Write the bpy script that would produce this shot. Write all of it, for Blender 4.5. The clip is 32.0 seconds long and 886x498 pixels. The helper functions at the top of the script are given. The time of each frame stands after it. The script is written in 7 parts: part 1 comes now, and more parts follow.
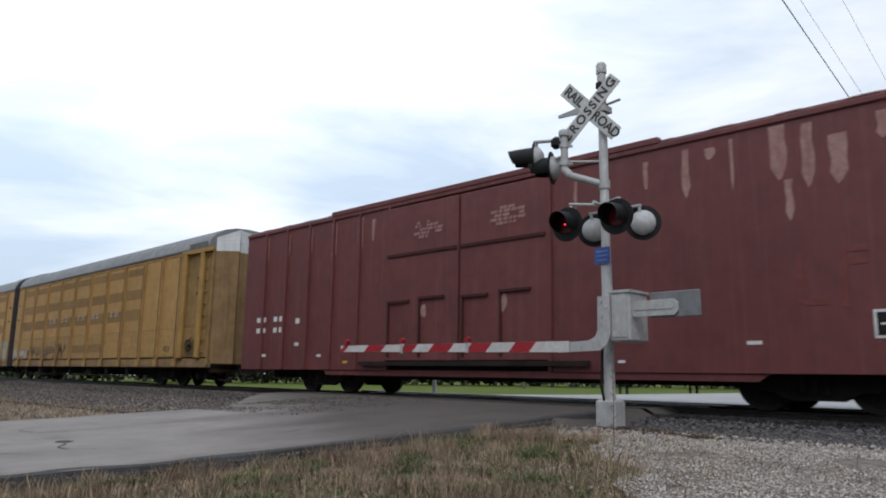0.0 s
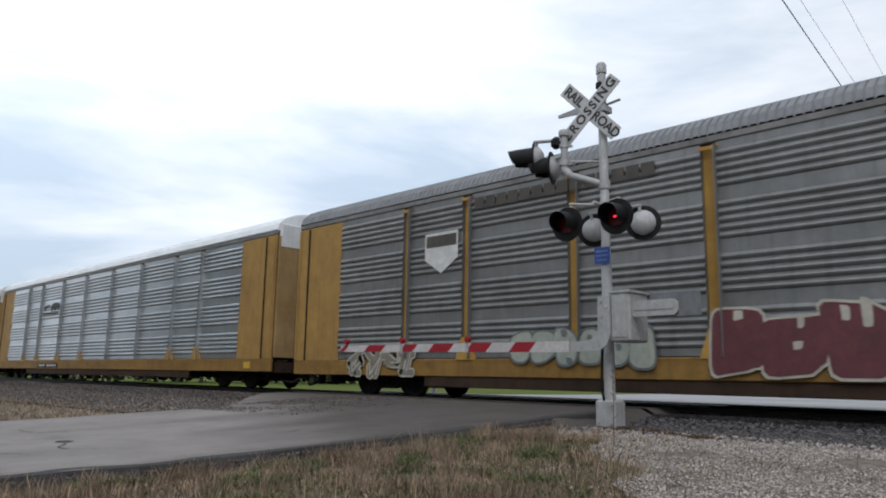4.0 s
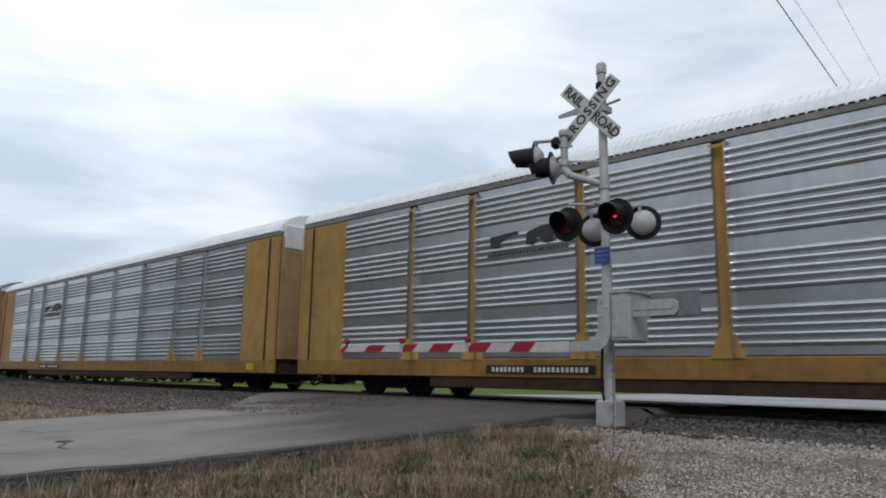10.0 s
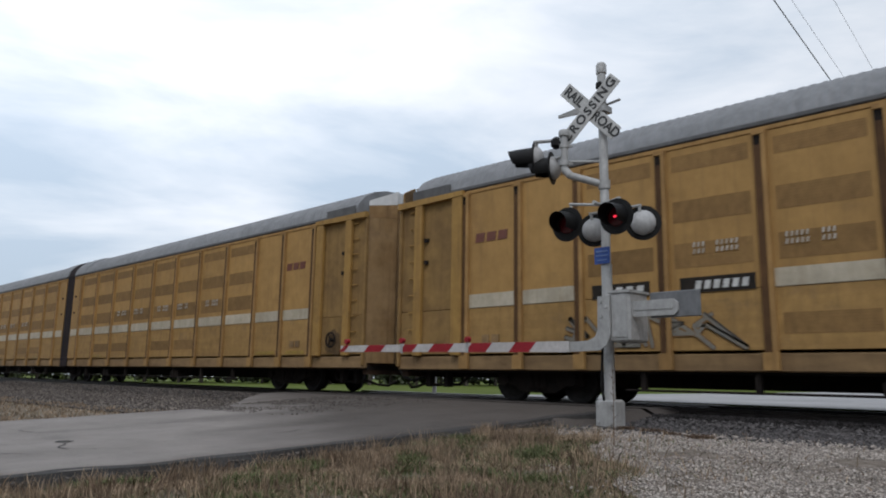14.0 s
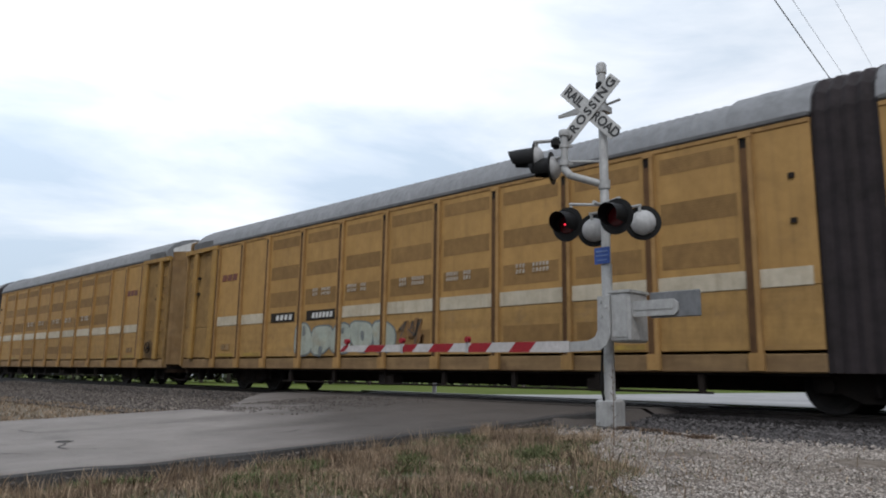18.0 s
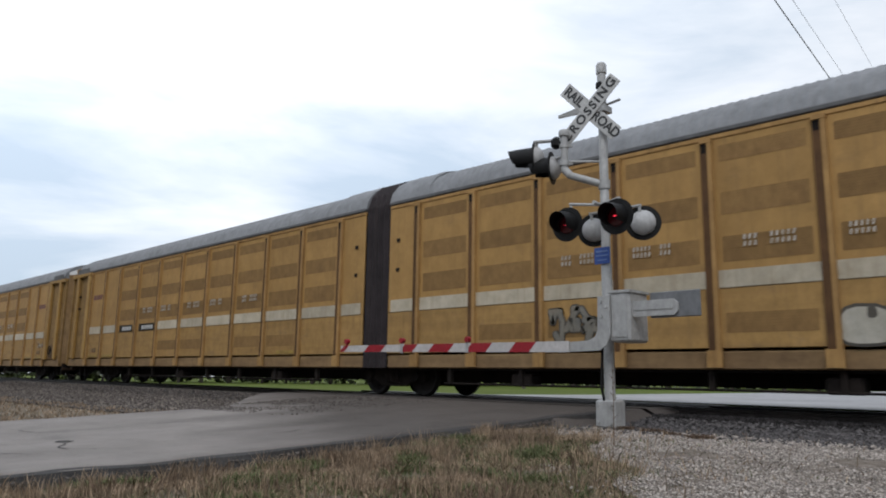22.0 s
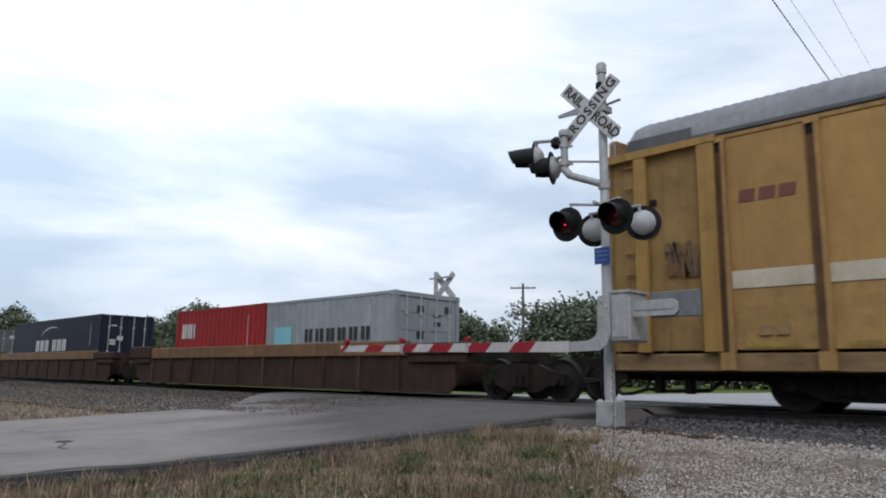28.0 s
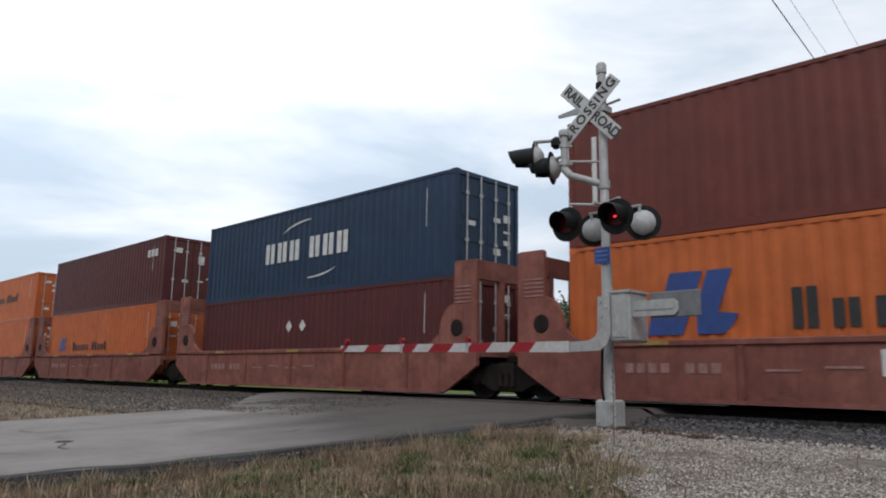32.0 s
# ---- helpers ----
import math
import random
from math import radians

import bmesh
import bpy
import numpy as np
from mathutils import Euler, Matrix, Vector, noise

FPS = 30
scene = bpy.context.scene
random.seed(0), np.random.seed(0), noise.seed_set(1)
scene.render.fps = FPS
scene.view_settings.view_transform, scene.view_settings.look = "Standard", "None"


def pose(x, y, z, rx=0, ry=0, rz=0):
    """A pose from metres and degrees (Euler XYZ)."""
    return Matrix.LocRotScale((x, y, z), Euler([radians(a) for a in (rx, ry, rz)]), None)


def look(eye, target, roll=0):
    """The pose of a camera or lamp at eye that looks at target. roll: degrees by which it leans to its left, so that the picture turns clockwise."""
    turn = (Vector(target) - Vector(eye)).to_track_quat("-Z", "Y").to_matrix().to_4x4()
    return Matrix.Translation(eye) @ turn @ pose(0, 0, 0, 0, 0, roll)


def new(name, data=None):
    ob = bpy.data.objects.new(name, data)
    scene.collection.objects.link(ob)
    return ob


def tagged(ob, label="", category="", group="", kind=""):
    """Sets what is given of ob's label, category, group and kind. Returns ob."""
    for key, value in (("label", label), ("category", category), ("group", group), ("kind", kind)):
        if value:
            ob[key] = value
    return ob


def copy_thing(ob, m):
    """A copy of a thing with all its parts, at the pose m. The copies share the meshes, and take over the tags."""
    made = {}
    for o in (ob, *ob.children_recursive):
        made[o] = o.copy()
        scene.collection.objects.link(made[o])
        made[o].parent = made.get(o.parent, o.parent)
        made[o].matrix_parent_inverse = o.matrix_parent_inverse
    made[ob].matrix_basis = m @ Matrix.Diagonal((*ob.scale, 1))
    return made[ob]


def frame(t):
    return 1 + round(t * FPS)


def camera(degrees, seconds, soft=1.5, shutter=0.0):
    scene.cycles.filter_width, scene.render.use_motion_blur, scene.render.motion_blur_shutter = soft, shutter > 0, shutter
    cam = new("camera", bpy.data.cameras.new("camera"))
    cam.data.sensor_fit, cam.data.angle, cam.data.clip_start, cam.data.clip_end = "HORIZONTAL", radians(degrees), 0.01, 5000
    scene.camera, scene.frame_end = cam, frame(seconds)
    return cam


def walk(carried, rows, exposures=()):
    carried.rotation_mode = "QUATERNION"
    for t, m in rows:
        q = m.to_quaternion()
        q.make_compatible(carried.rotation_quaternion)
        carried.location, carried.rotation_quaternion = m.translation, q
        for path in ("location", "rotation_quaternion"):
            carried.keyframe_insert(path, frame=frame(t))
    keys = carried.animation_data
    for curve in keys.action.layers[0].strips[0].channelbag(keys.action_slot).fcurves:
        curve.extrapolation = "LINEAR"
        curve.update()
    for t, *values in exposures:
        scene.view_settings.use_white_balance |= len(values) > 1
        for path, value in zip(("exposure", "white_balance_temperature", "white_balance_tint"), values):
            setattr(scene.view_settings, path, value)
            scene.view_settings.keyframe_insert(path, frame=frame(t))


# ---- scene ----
# ---------------------------------------------------------------- camera
EYE = (0.0, 0.0, 0.4291)
cam = camera(62.5, 32.0, soft=1.9, shutter=0.07)
CAM_POSE = look(EYE, (EYE[0] - 0.68868, EYE[1] + 0.70345, EYE[2] + 0.17573), 0.7175)
walk(cam, [(0.0, CAM_POSE), (32.0, CAM_POSE)], exposures=[(0.0, -0.02, 6100, 12), (4.0, -0.1, 6150, 12), (6.0, -0.25, 6150, 12), (11.0, -0.25, 6150, 12), (12.5, -0.25, 6150, 12), (14.5, -0.25, 6150, 12), (18.0, -0.08, 6200, 12), (25.5, -0.08, 6200, 12), (27.5, -0.08, 6150, 12), (28.1, -0.12, 5980, 12), (28.6, -0.35, 5950, 12), (29.0, -0.5, 5900, 12), (30.6, -0.55, 5900, 12), (31.2, -0.45, 5950, 12), (32.0, -0.1, 6250, 12)])

# ---------------------------------------------------------------- world and sun
TRACK_Y = 13.9          # centre line of the track, which runs along x; rail tops at z = 0
SUN_EL, SUN_AZ = radians(50), radians(140)
world = bpy.data.worlds.new("overcast_sky")
scene.world = world
world.use_nodes = True
wn, wl = world.node_tree.nodes, world.node_tree.links
wn.clear()
w_out = wn.new("ShaderNodeOutputWorld")
w_bg = wn.new("ShaderNodeBackground")
w_sky = wn.new("ShaderNodeTexSky")
w_sky.sky_type, w_sky.sun_disc = "NISHITA", False
w_sky.sun_elevation, w_sky.sun_rotation = SUN_EL, SUN_AZ
w_sky.air_density, w_sky.dust_density = 1.0, 2.0
w_co = wn.new("ShaderNodeTexCoord")
w_map = wn.new("ShaderNodeMapping")
w_map.inputs["Scale"].default_value = (1.0, 1.0, 3.548)
w_map.inputs["Location"].default_value = (11.518, -6.94, -2.849)
w_n1 = wn.new("ShaderNodeTexNoise")
w_n1.inputs["Scale"].default_value, w_n1.inputs["Detail"].default_value = 2.275, 7.0
w_n1.inputs["Roughness"].default_value, w_n1.inputs["Distortion"].default_value = 0.54, 0.35
w_r1 = wn.new("ShaderNodeValToRGB")
w_r1.color_ramp.elements[0].position, w_r1.color_ramp.elements[0].color = 0.37, (0.66, 0.77, 0.865, 1)
w_r1.color_ramp.elements[1].position, w_r1.color_ramp.elements[1].color = 0.66, (1.2, 1.21, 1.195, 1)
w_mul = wn.new("ShaderNodeMixRGB")
w_mul.blend_type = "MULTIPLY"
w_mul.inputs["Fac"].default_value = 1.0
w_mul.inputs["Color2"].default_value = (12.2, 12.2, 12.2, 1)
w_mix = wn.new("ShaderNodeMixRGB")
w_mix.inputs["Fac"].default_value = 0.86
w_bg.inputs["Strength"].default_value = 0.1
wl.new(w_co.outputs["Generated"], w_map.inputs["Vector"])
wl.new(w_map.outputs["Vector"], w_n1.inputs["Vector"])
wl.new(w_n1.outputs["Fac"], w_r1.inputs["Fac"])
wl.new(w_r1.outputs["Color"], w_mul.inputs["Color1"])
wl.new(w_sky.outputs["Color"], w_mix.inputs["Color1"])
wl.new(w_mul.outputs["Color"], w_mix.inputs["Color2"])
# the cloud deck thins overhead and to the west, where it is brighter
w_nrm = wn.new("ShaderNodeVectorMath")
w_nrm.operation = "NORMALIZE"
w_dot = wn.new("ShaderNodeVectorMath")
w_dot.operation = "DOT_PRODUCT"
w_dot.inputs[1].default_value = Vector((-0.75, -0.1, 0.65)).normalized()
w_lobe = wn.new("ShaderNodeMapRange")
w_lobe.inputs["From Min"].default_value, w_lobe.inputs["From Max"].default_value = -0.1, 0.9
w_lobe.inputs["To Min"].default_value, w_lobe.inputs["To Max"].default_value = 0.64, 1.06
w_sum = wn.new("ShaderNodeVectorMath")
w_sum.operation = "SCALE"
wl.new(w_co.outputs["Generated"], w_nrm.inputs[0])
wl.new(w_nrm.outputs["Vector"], w_dot.inputs[0])
wl.new(w_dot.outputs["Value"], w_lobe.inputs["Value"])
wl.new(w_mix.outputs["Color"], w_sum.inputs[0])
# and is duller low over the horizon
w_sep = wn.new("ShaderNodeSeparateXYZ")
w_low = wn.new("ShaderNodeMapRange")
w_low.inputs["From Min"].default_value, w_low.inputs["From Max"].default_value = 0.0, 0.30
w_low.inputs["To Min"].default_value, w_low.inputs["To Max"].default_value = 0.78, 1.0
w_lm = wn.new("ShaderNodeMath")
w_lm.operation = "MULTIPLY"
wl.new(w_nrm.outputs["Vector"], w_sep.inputs["Vector"])
wl.new(w_sep.outputs["Z"], w_low.inputs["Value"])
wl.new(w_lobe.outputs["Result"], w_lm.inputs[0])
wl.new(w_low.outputs["Result"], w_lm.inputs[1])
wl.new(w_lm.outputs["Value"], w_sum.inputs["Scale"])
wl.new(w_sum.outputs["Vector"], w_bg.inputs["Color"])
wl.new(w_bg.outputs["Background"], w_out.inputs["Surface"])

sun = new("sun", bpy.data.lights.new("sun", "SUN"))
sun.data.energy, sun.data.angle, sun.data.color = 1.25, radians(24), (1.0, 0.96, 0.9)
sun.matrix_world = look((0, 0, 30), (-math.sin(SUN_AZ) * math.cos(SUN_EL), -math.cos(SUN_AZ) * math.cos(SUN_EL), 30 - math.sin(SUN_EL)))


# ---------------------------------------------------------------- materials
def mat(name, c1, c2, scale=3.0, rough=0.7, metal=0.0, bump=0.0, bump_scale=60.0, streak=None, streak_col=None,
        dirt=None, dirt_amt=0.5, vary=0.0, stretch=(1, 1, 1), grain=0.12, spec=0.5, island=0.0, blotch=0.16, rough_vary=0.12):
    """Two-scale procedural surface: broad mottling c1/c2, fine grain, optional vertical streaks and dirt stains."""
    m = bpy.data.materials.new(name)
    m.use_nodes = True
    n, l = m.node_tree.nodes, m.node_tree.links
    b = n["Principled BSDF"]
    b.inputs["Metallic"].default_value = metal
    b.inputs["Specular IOR Level"].default_value = spec
    co = n.new("ShaderNodeTexCoord")
    info = n.new("ShaderNodeObjectInfo")
    off = n.new("ShaderNodeVectorMath")
    off.operation = "MULTIPLY_ADD"
    rnd = n.new("ShaderNodeCombineXYZ")
    l.new(info.outputs["Random"], rnd.inputs["X"])
    l.new(info.outputs["Random"], rnd.inputs["Z"])
    off.inputs[1].default_value = (57.0, 0.0, 31.0)
    l.new(rnd.outputs["Vector"], off.inputs[0])
    l.new(co.outputs["Object"], off.inputs[2])

    def noise_tex(sc, detail, st=(1, 1, 1), rough_=0.6):
        mp = n.new("ShaderNodeMapping")
        mp.inputs["Scale"].default_value = st
        t = n.new("ShaderNodeTexNoise")
        t.inputs["Scale"].default_value, t.inputs["Detail"].default_value = sc, detail
        t.inputs["Roughness"].default_value = rough_
        l.new(off.outputs["Vector"], mp.inputs["Vector"])
        l.new(mp.outputs["Vector"], t.inputs["Vector"])
        return t.outputs["Fac"]

    def ramp(fac, p0, p1):
        r = n.new("ShaderNodeMapRange")
        r.inputs["From Min"].default_value, r.inputs["From Max"].default_value = p0, p1
        l.new(fac, r.inputs["Value"])
        return r.outputs["Result"]

    def mix(fac, a, bcol, kind="MIX"):
        x = n.new("ShaderNodeMixRGB")
        x.blend_type = kind
        for sock, v in ((x.inputs["Fac"], fac), (x.inputs["Color1"], a), (x.inputs["Color2"], bcol)):
            if hasattr(v, "is_linked"):
                l.new(v, sock)
            elif isinstance(v, (int, float)):
                sock.default_value = v
            else:
                sock.default_value = (*v[:3], 1)
        return x.outputs["Color"]

    col = mix(ramp(noise_tex(scale, 5, stretch), 0.35, 0.65), c1, c2)
    if streak:
        f = ramp(noise_tex(2.2, 4, (3.2, 3.2, 0.12)), 0.52, 0.72)
        g = n.new("ShaderNodeMath")
        g.operation = "MULTIPLY"
        l.new(f, g.inputs[0])
        g.inputs[1].default_value = streak
        col = mix(g.outputs[0], col, streak_col)
    if dirt:
        f = ramp(noise_tex(0.9, 8, (1, 1, 1.6), 0.72), 0.55, 0.72)
        g = n.new("ShaderNodeMath")
        g.operation = "MULTIPLY"
        l.new(f, g.inputs[0])
        g.inputs[1].default_value = dirt_amt
        col = mix(g.outputs[0], col, dirt)
    fine = noise_tex(bump_scale, 3)
    gr = n.new("ShaderNodeMapRange")
    gr.inputs["To Min"].default_value, gr.inputs["To Max"].default_value = 1 - grain, 1 + grain
    l.new(fine, gr.inputs["Value"])
    cc = n.new("ShaderNodeCombineXYZ")
    for k in "XYZ":
        l.new(gr.outputs["Result"], cc.inputs[k])
    col = mix(1.0, col, cc.outputs["Vector"], "MULTIPLY")
    if blotch:
        bl = n.new("ShaderNodeMapRange")
        bl.inputs["From Min"].default_value, bl.inputs["From Max"].default_value = 0.3, 0.7
        bl.inputs["To Min"].default_value, bl.inputs["To Max"].default_value = 1 - blotch, 1 + blotch
        l.new(noise_tex(max(scale * 3.0, 2.4), 7, (1, 1, 0.7), 0.7), bl.inputs["Value"])
        bc = n.new("ShaderNodeCombineXYZ")
        for k in "XYZ":
            l.new(bl.outputs["Result"], bc.inputs[k])
        col = mix(1.0, col, bc.outputs["Vector"], "MULTIPLY")
    if island:
        geo = n.new("ShaderNodeNewGeometry")
        vi = n.new("ShaderNodeMapRange")
        vi.inputs["To Min"].default_value, vi.inputs["To Max"].default_value = 1 - island, 1 + island
        l.new(geo.outputs["Random Per Island"], vi.inputs["Value"])
        hi = n.new("ShaderNodeHueSaturation")
        l.new(vi.outputs["Result"], hi.inputs["Value"])
        l.new(col, hi.inputs["Color"])
        col = hi.outputs["Color"]
    if vary:
        vr = n.new("ShaderNodeMapRange")
        vr.inputs["To Min"].default_value, vr.inputs["To Max"].default_value = 1 - vary, 1 + vary
        l.new(info.outputs["Random"], vr.inputs["Value"])
        hs = n.new("ShaderNodeHueSaturation")
        l.new(vr.outputs["Result"], hs.inputs["Value"])
        l.new(col, hs.inputs["Color"])
        col = hs.outputs["Color"]
    l.new(col, b.inputs["Base Color"])
    rr = n.new("ShaderNodeMapRange")
    rr.inputs["To Min"].default_value, rr.inputs["To Max"].default_value = max(rough - rough_vary, 0.02), min(rough + rough_vary, 1)
    l.new(noise_tex(scale * 4, 4), rr.inputs["Value"])
    l.new(rr.outputs["Result"], b.inputs["Roughness"])
    if bump:
        bp = n.new("ShaderNodeBump")
        bp.inputs["Strength"].default_value, bp.inputs["Distance"].default_value = bump, 0.02
        l.new(fine, bp.inputs["Height"])
        l.new(bp.outputs["Normal"], b.inputs["Normal"])
    return m


def glow(name, colour, strength):
    m = bpy.data.materials.new(name)
    m.use_nodes = True
    b = m.node_tree.nodes["Principled BSDF"]
    b.inputs["Base Color"].default_value = (*colour, 1)
    b.inputs["Roughness"].default_value = 0.25
    b.inputs["Emission Color"].default_value = (*colour, 1)
    b.inputs["Emission Strength"].default_value = strength
    return m


M = {}
M["yellow"] = mat("faded_yellow_paint", (0.3978, 0.2376, 0.08163), (0.3409, 0.2014, 0.07051), 1.0, 0.7, streak=0.35, streak_col=(0.2163, 0.1345, 0.05815), dirt=(0.1936, 0.1228, 0.06061), dirt_amt=0.45, vary=0.07, blotch=0.14, spec=0.25)
M["yellow_low"] = mat("grimy_lower_yellow_paint", (0.375, 0.228, 0.080), (0.305, 0.184, 0.068), 1.4, 0.75, streak=0.4, streak_col=(0.20, 0.128, 0.06), dirt=(0.19, 0.132, 0.078), dirt_amt=0.7, vary=0.08, stretch=(0.25, 1, 3.0), blotch=0.2, spec=0.25)
M["channel"] = mat("rust_brown_channel", (0.115, 0.06, 0.026), (0.08, 0.042, 0.02), 2.0, 0.8, streak=0.6, streak_col=(0.05, 0.028, 0.016), vary=0.15, spec=0.25)
M["sill_tan"] = mat("grimy_tan_sill", (0.2845, 0.1855, 0.09063), (0.1964, 0.1254, 0.06397), 1.5, 0.8, dirt=(0.1152, 0.07037, 0.03838), dirt_amt=0.7, stretch=(0.4, 1, 2), vary=0.1, spec=0.25)
M["post_yellow"] = mat("weathered_yellow_post", (0.3787, 0.226, 0.08283), (0.2962, 0.173, 0.06459), 1.5, 0.7, streak=0.5, streak_col=(0.1646, 0.09617, 0.04353), vary=0.1, spec=0.25)
M["post_silver_car"] = mat("yellow_rack_post", (0.44, 0.255, 0.055), (0.36, 0.205, 0.05), 1.2, 0.6, streak=0.35, streak_col=(0.24, 0.13, 0.04), vary=0.06, spec=0.3)
M["sill_yellow"] = mat("grimy_yellow_sill", (0.27, 0.155, 0.038), (0.20, 0.112, 0.032), 1.2, 0.65, streak=0.45, streak_col=(0.12, 0.066, 0.026), dirt=(0.085, 0.05, 0.026), dirt_amt=0.7, stretch=(0.4, 1, 1.5), spec=0.25)
M["rust_strip"] = mat("rust_brown_strip", (0.055, 0.032, 0.02), (0.035, 0.022, 0.016), 1.5, 0.8, streak=0.4, streak_col=(0.02, 0.014, 0.011), spec=0.2)
M["vent"] = mat("perforated_vent_panel", (0.2499, 0.1493, 0.05722), (0.2107, 0.1242, 0.04898), 2.0, 0.75, streak=0.3, streak_col=(0.1472, 0.09076, 0.04), vary=0.1, spec=0.2)
M["end_yellow"] = mat("end_door_yellow", (0.3623, 0.2172, 0.06165), (0.3037, 0.1792, 0.05482), 1.0, 0.65, streak=0.5, streak_col=(0.1917, 0.1088, 0.04449), dirt=(0.1386, 0.08154, 0.04007), dirt_amt=0.5, vary=0.06, spec=0.25)
M["door_tan"] = mat("faded_tan_end_door", (0.30, 0.20, 0.10), (0.22, 0.135, 0.06), 1.0, 0.75, streak=0.6, streak_col=(0.12, 0.068, 0.035), dirt=(0.13, 0.085, 0.055), dirt_amt=0.6, vary=0.1, spec=0.2)
M["door_pale"] = mat("sun_bleached_end_door", (0.38, 0.265, 0.13), (0.31, 0.20, 0.09), 1.0, 0.75, streak=0.5, streak_col=(0.26, 0.17, 0.08), dirt=(0.25, 0.17, 0.09), dirt_amt=0.5, vary=0.08, spec=0.2)
M["grime"] = mat("soaked_in_grease", (0.15, 0.095, 0.045), (0.10, 0.065, 0.035), 5.0, 0.8, spec=0.2)
M["end_panel_dirty"] = mat("dirty_recessed_end_panel", (0.283, 0.1759, 0.06447), (0.1981, 0.1216, 0.05057), 1.3, 0.75, streak=0.5, streak_col=(0.1244, 0.07193, 0.03479), dirt=(0.09621, 0.05798, 0.03394), dirt_amt=0.6, vary=0.08, spec=0.2)
M["white_band"] = mat("dirty_white_reflective_band", (0.51, 0.455, 0.355), (0.42, 0.365, 0.27), 1.5, 0.6, streak=0.4, streak_col=(0.27, 0.205, 0.125), dirt=(0.3, 0.23, 0.14), dirt_amt=0.5, vary=0.12, spec=0.3)
M["roof_grey"] = mat("galvanised_roof", (0.235, 0.24, 0.25), (0.195, 0.20, 0.208), 1.5, 0.75, metal=0.0, streak=0.3, streak_col=(0.15, 0.147, 0.145), spec=0.2)
M["roof_band"] = mat("dark_roof_band", (0.13, 0.13, 0.132), (0.10, 0.10, 0.102), 1.5, 0.75, streak=0.3, streak_col=(0.08, 0.078, 0.075), spec=0.2)
M["roof_white"] = mat("white_roof_paint", (0.66, 0.67, 0.67), (0.55, 0.56, 0.56), 1.2, 0.5, streak=0.25, streak_col=(0.35, 0.34, 0.32))
M["roof_pale"] = mat("bright_galvanised_roof", (0.80, 0.82, 0.83), (0.70, 0.72, 0.73), 1.2, 0.5, streak=0.2, streak_col=(0.55, 0.55, 0.54), blotch=0.06)
M["galv"] = mat("galvanised_panel", (0.57, 0.59, 0.60), (0.45, 0.47, 0.48), 0.8, 0.34, metal=0.9, streak=0.3, streak_col=(0.34, 0.35, 0.35), dirt=(0.34, 0.33, 0.30), dirt_amt=0.3, vary=0.08, stretch=(0.3, 1, 1), blotch=0.07, rough_vary=0.05)
M["galv_trim"] = mat("weathered_zinc_trim", (0.23, 0.225, 0.215), (0.16, 0.155, 0.145), 1.2, 0.6, metal=0.3, streak=0.4, streak_col=(0.10, 0.09, 0.08))
M["galv_dull"] = mat("dull_galvanised_panel", (0.26, 0.26, 0.255), (0.20, 0.20, 0.195), 0.8, 0.48, metal=0.6, streak=0.4, streak_col=(0.13, 0.125, 0.115), vary=0.06, stretch=(0.3, 1, 1))
M["under"] = mat("dark_underframe", (0.024, 0.018, 0.015), (0.013, 0.0105, 0.0095), 2.0, 0.9, bump=0.3, spec=0.2)
M["bellows"] = mat("black_rubber_bellows", (0.034, 0.027, 0.029), (0.022, 0.018, 0.019), 2.0, 0.85, streak=0.4, streak_col=(0.05, 0.04, 0.038), spec=0.25)
M["steel"] = mat("worn_wheel_steel", (0.03, 0.026, 0.024), (0.018, 0.016, 0.015), 4.0, 0.7, metal=0.2, spec=0.3)
M["rail_top"] = mat("rail_steel", (0.035, 0.027, 0.023), (0.022, 0.017, 0.015), 3.0, 0.6, metal=0.3)
M["oxide"] = mat("box_car_red", (0.125, 0.029, 0.028), (0.098, 0.023, 0.0225), 0.9, 0.6, streak=0.42, streak_col=(0.165, 0.066, 0.058), dirt=(0.06, 0.024, 0.022), dirt_amt=0.5)
M["oxide_dark"] = mat("grimy_dark_red", (0.06, 0.019, 0.018), (0.045, 0.016, 0.015), 1.5, 0.7, spec=0.2)
M["oxide_faded"] = mat("faded_red_paint", (0.165, 0.055, 0.05), (0.14, 0.04, 0.037), 3.0, 0.7, spec=0.2)
M["chalk"] = mat("pale_paint_streak", (0.33, 0.20, 0.18), (0.24, 0.12, 0.105), 6.0, 0.7, streak=0.5, streak_col=(0.2, 0.08, 0.07))
M["letter_white"] = mat("white_lettering", (0.62, 0.62, 0.60), (0.52, 0.52, 0.50), 4.0, 0.6, vary=0.04)
M["letter_black"] = mat("black_lettering", (0.03, 0.03, 0.03), (0.02, 0.02, 0.02), 4.0, 0.6)
M["logo_red"] = mat("dark_red_lettering", (0.16, 0.05, 0.035), (0.13, 0.05, 0.03), 4.0, 0.6)
M["board"] = mat("black_number_board", (0.020, 0.016, 0.013), (0.030, 0.024, 0.019), 4.0, 0.7, spec=0.2)
M["well_brown"] = mat("rusted_brown_well", (0.052, 0.030, 0.022), (0.036, 0.021, 0.016), 1.0, 0.8, streak=0.4, streak_col=(0.075, 0.046, 0.034), dirt=(0.02, 0.014, 0.012), dirt_amt=0.6, blotch=0.22, spec=0.2)
M["well_post"] = mat("faded_brown_post", (0.075, 0.05, 0.036), (0.055, 0.036, 0.027), 1.5, 0.8, streak=0.4, streak_col=(0.03, 0.02, 0.016), spec=0.2)
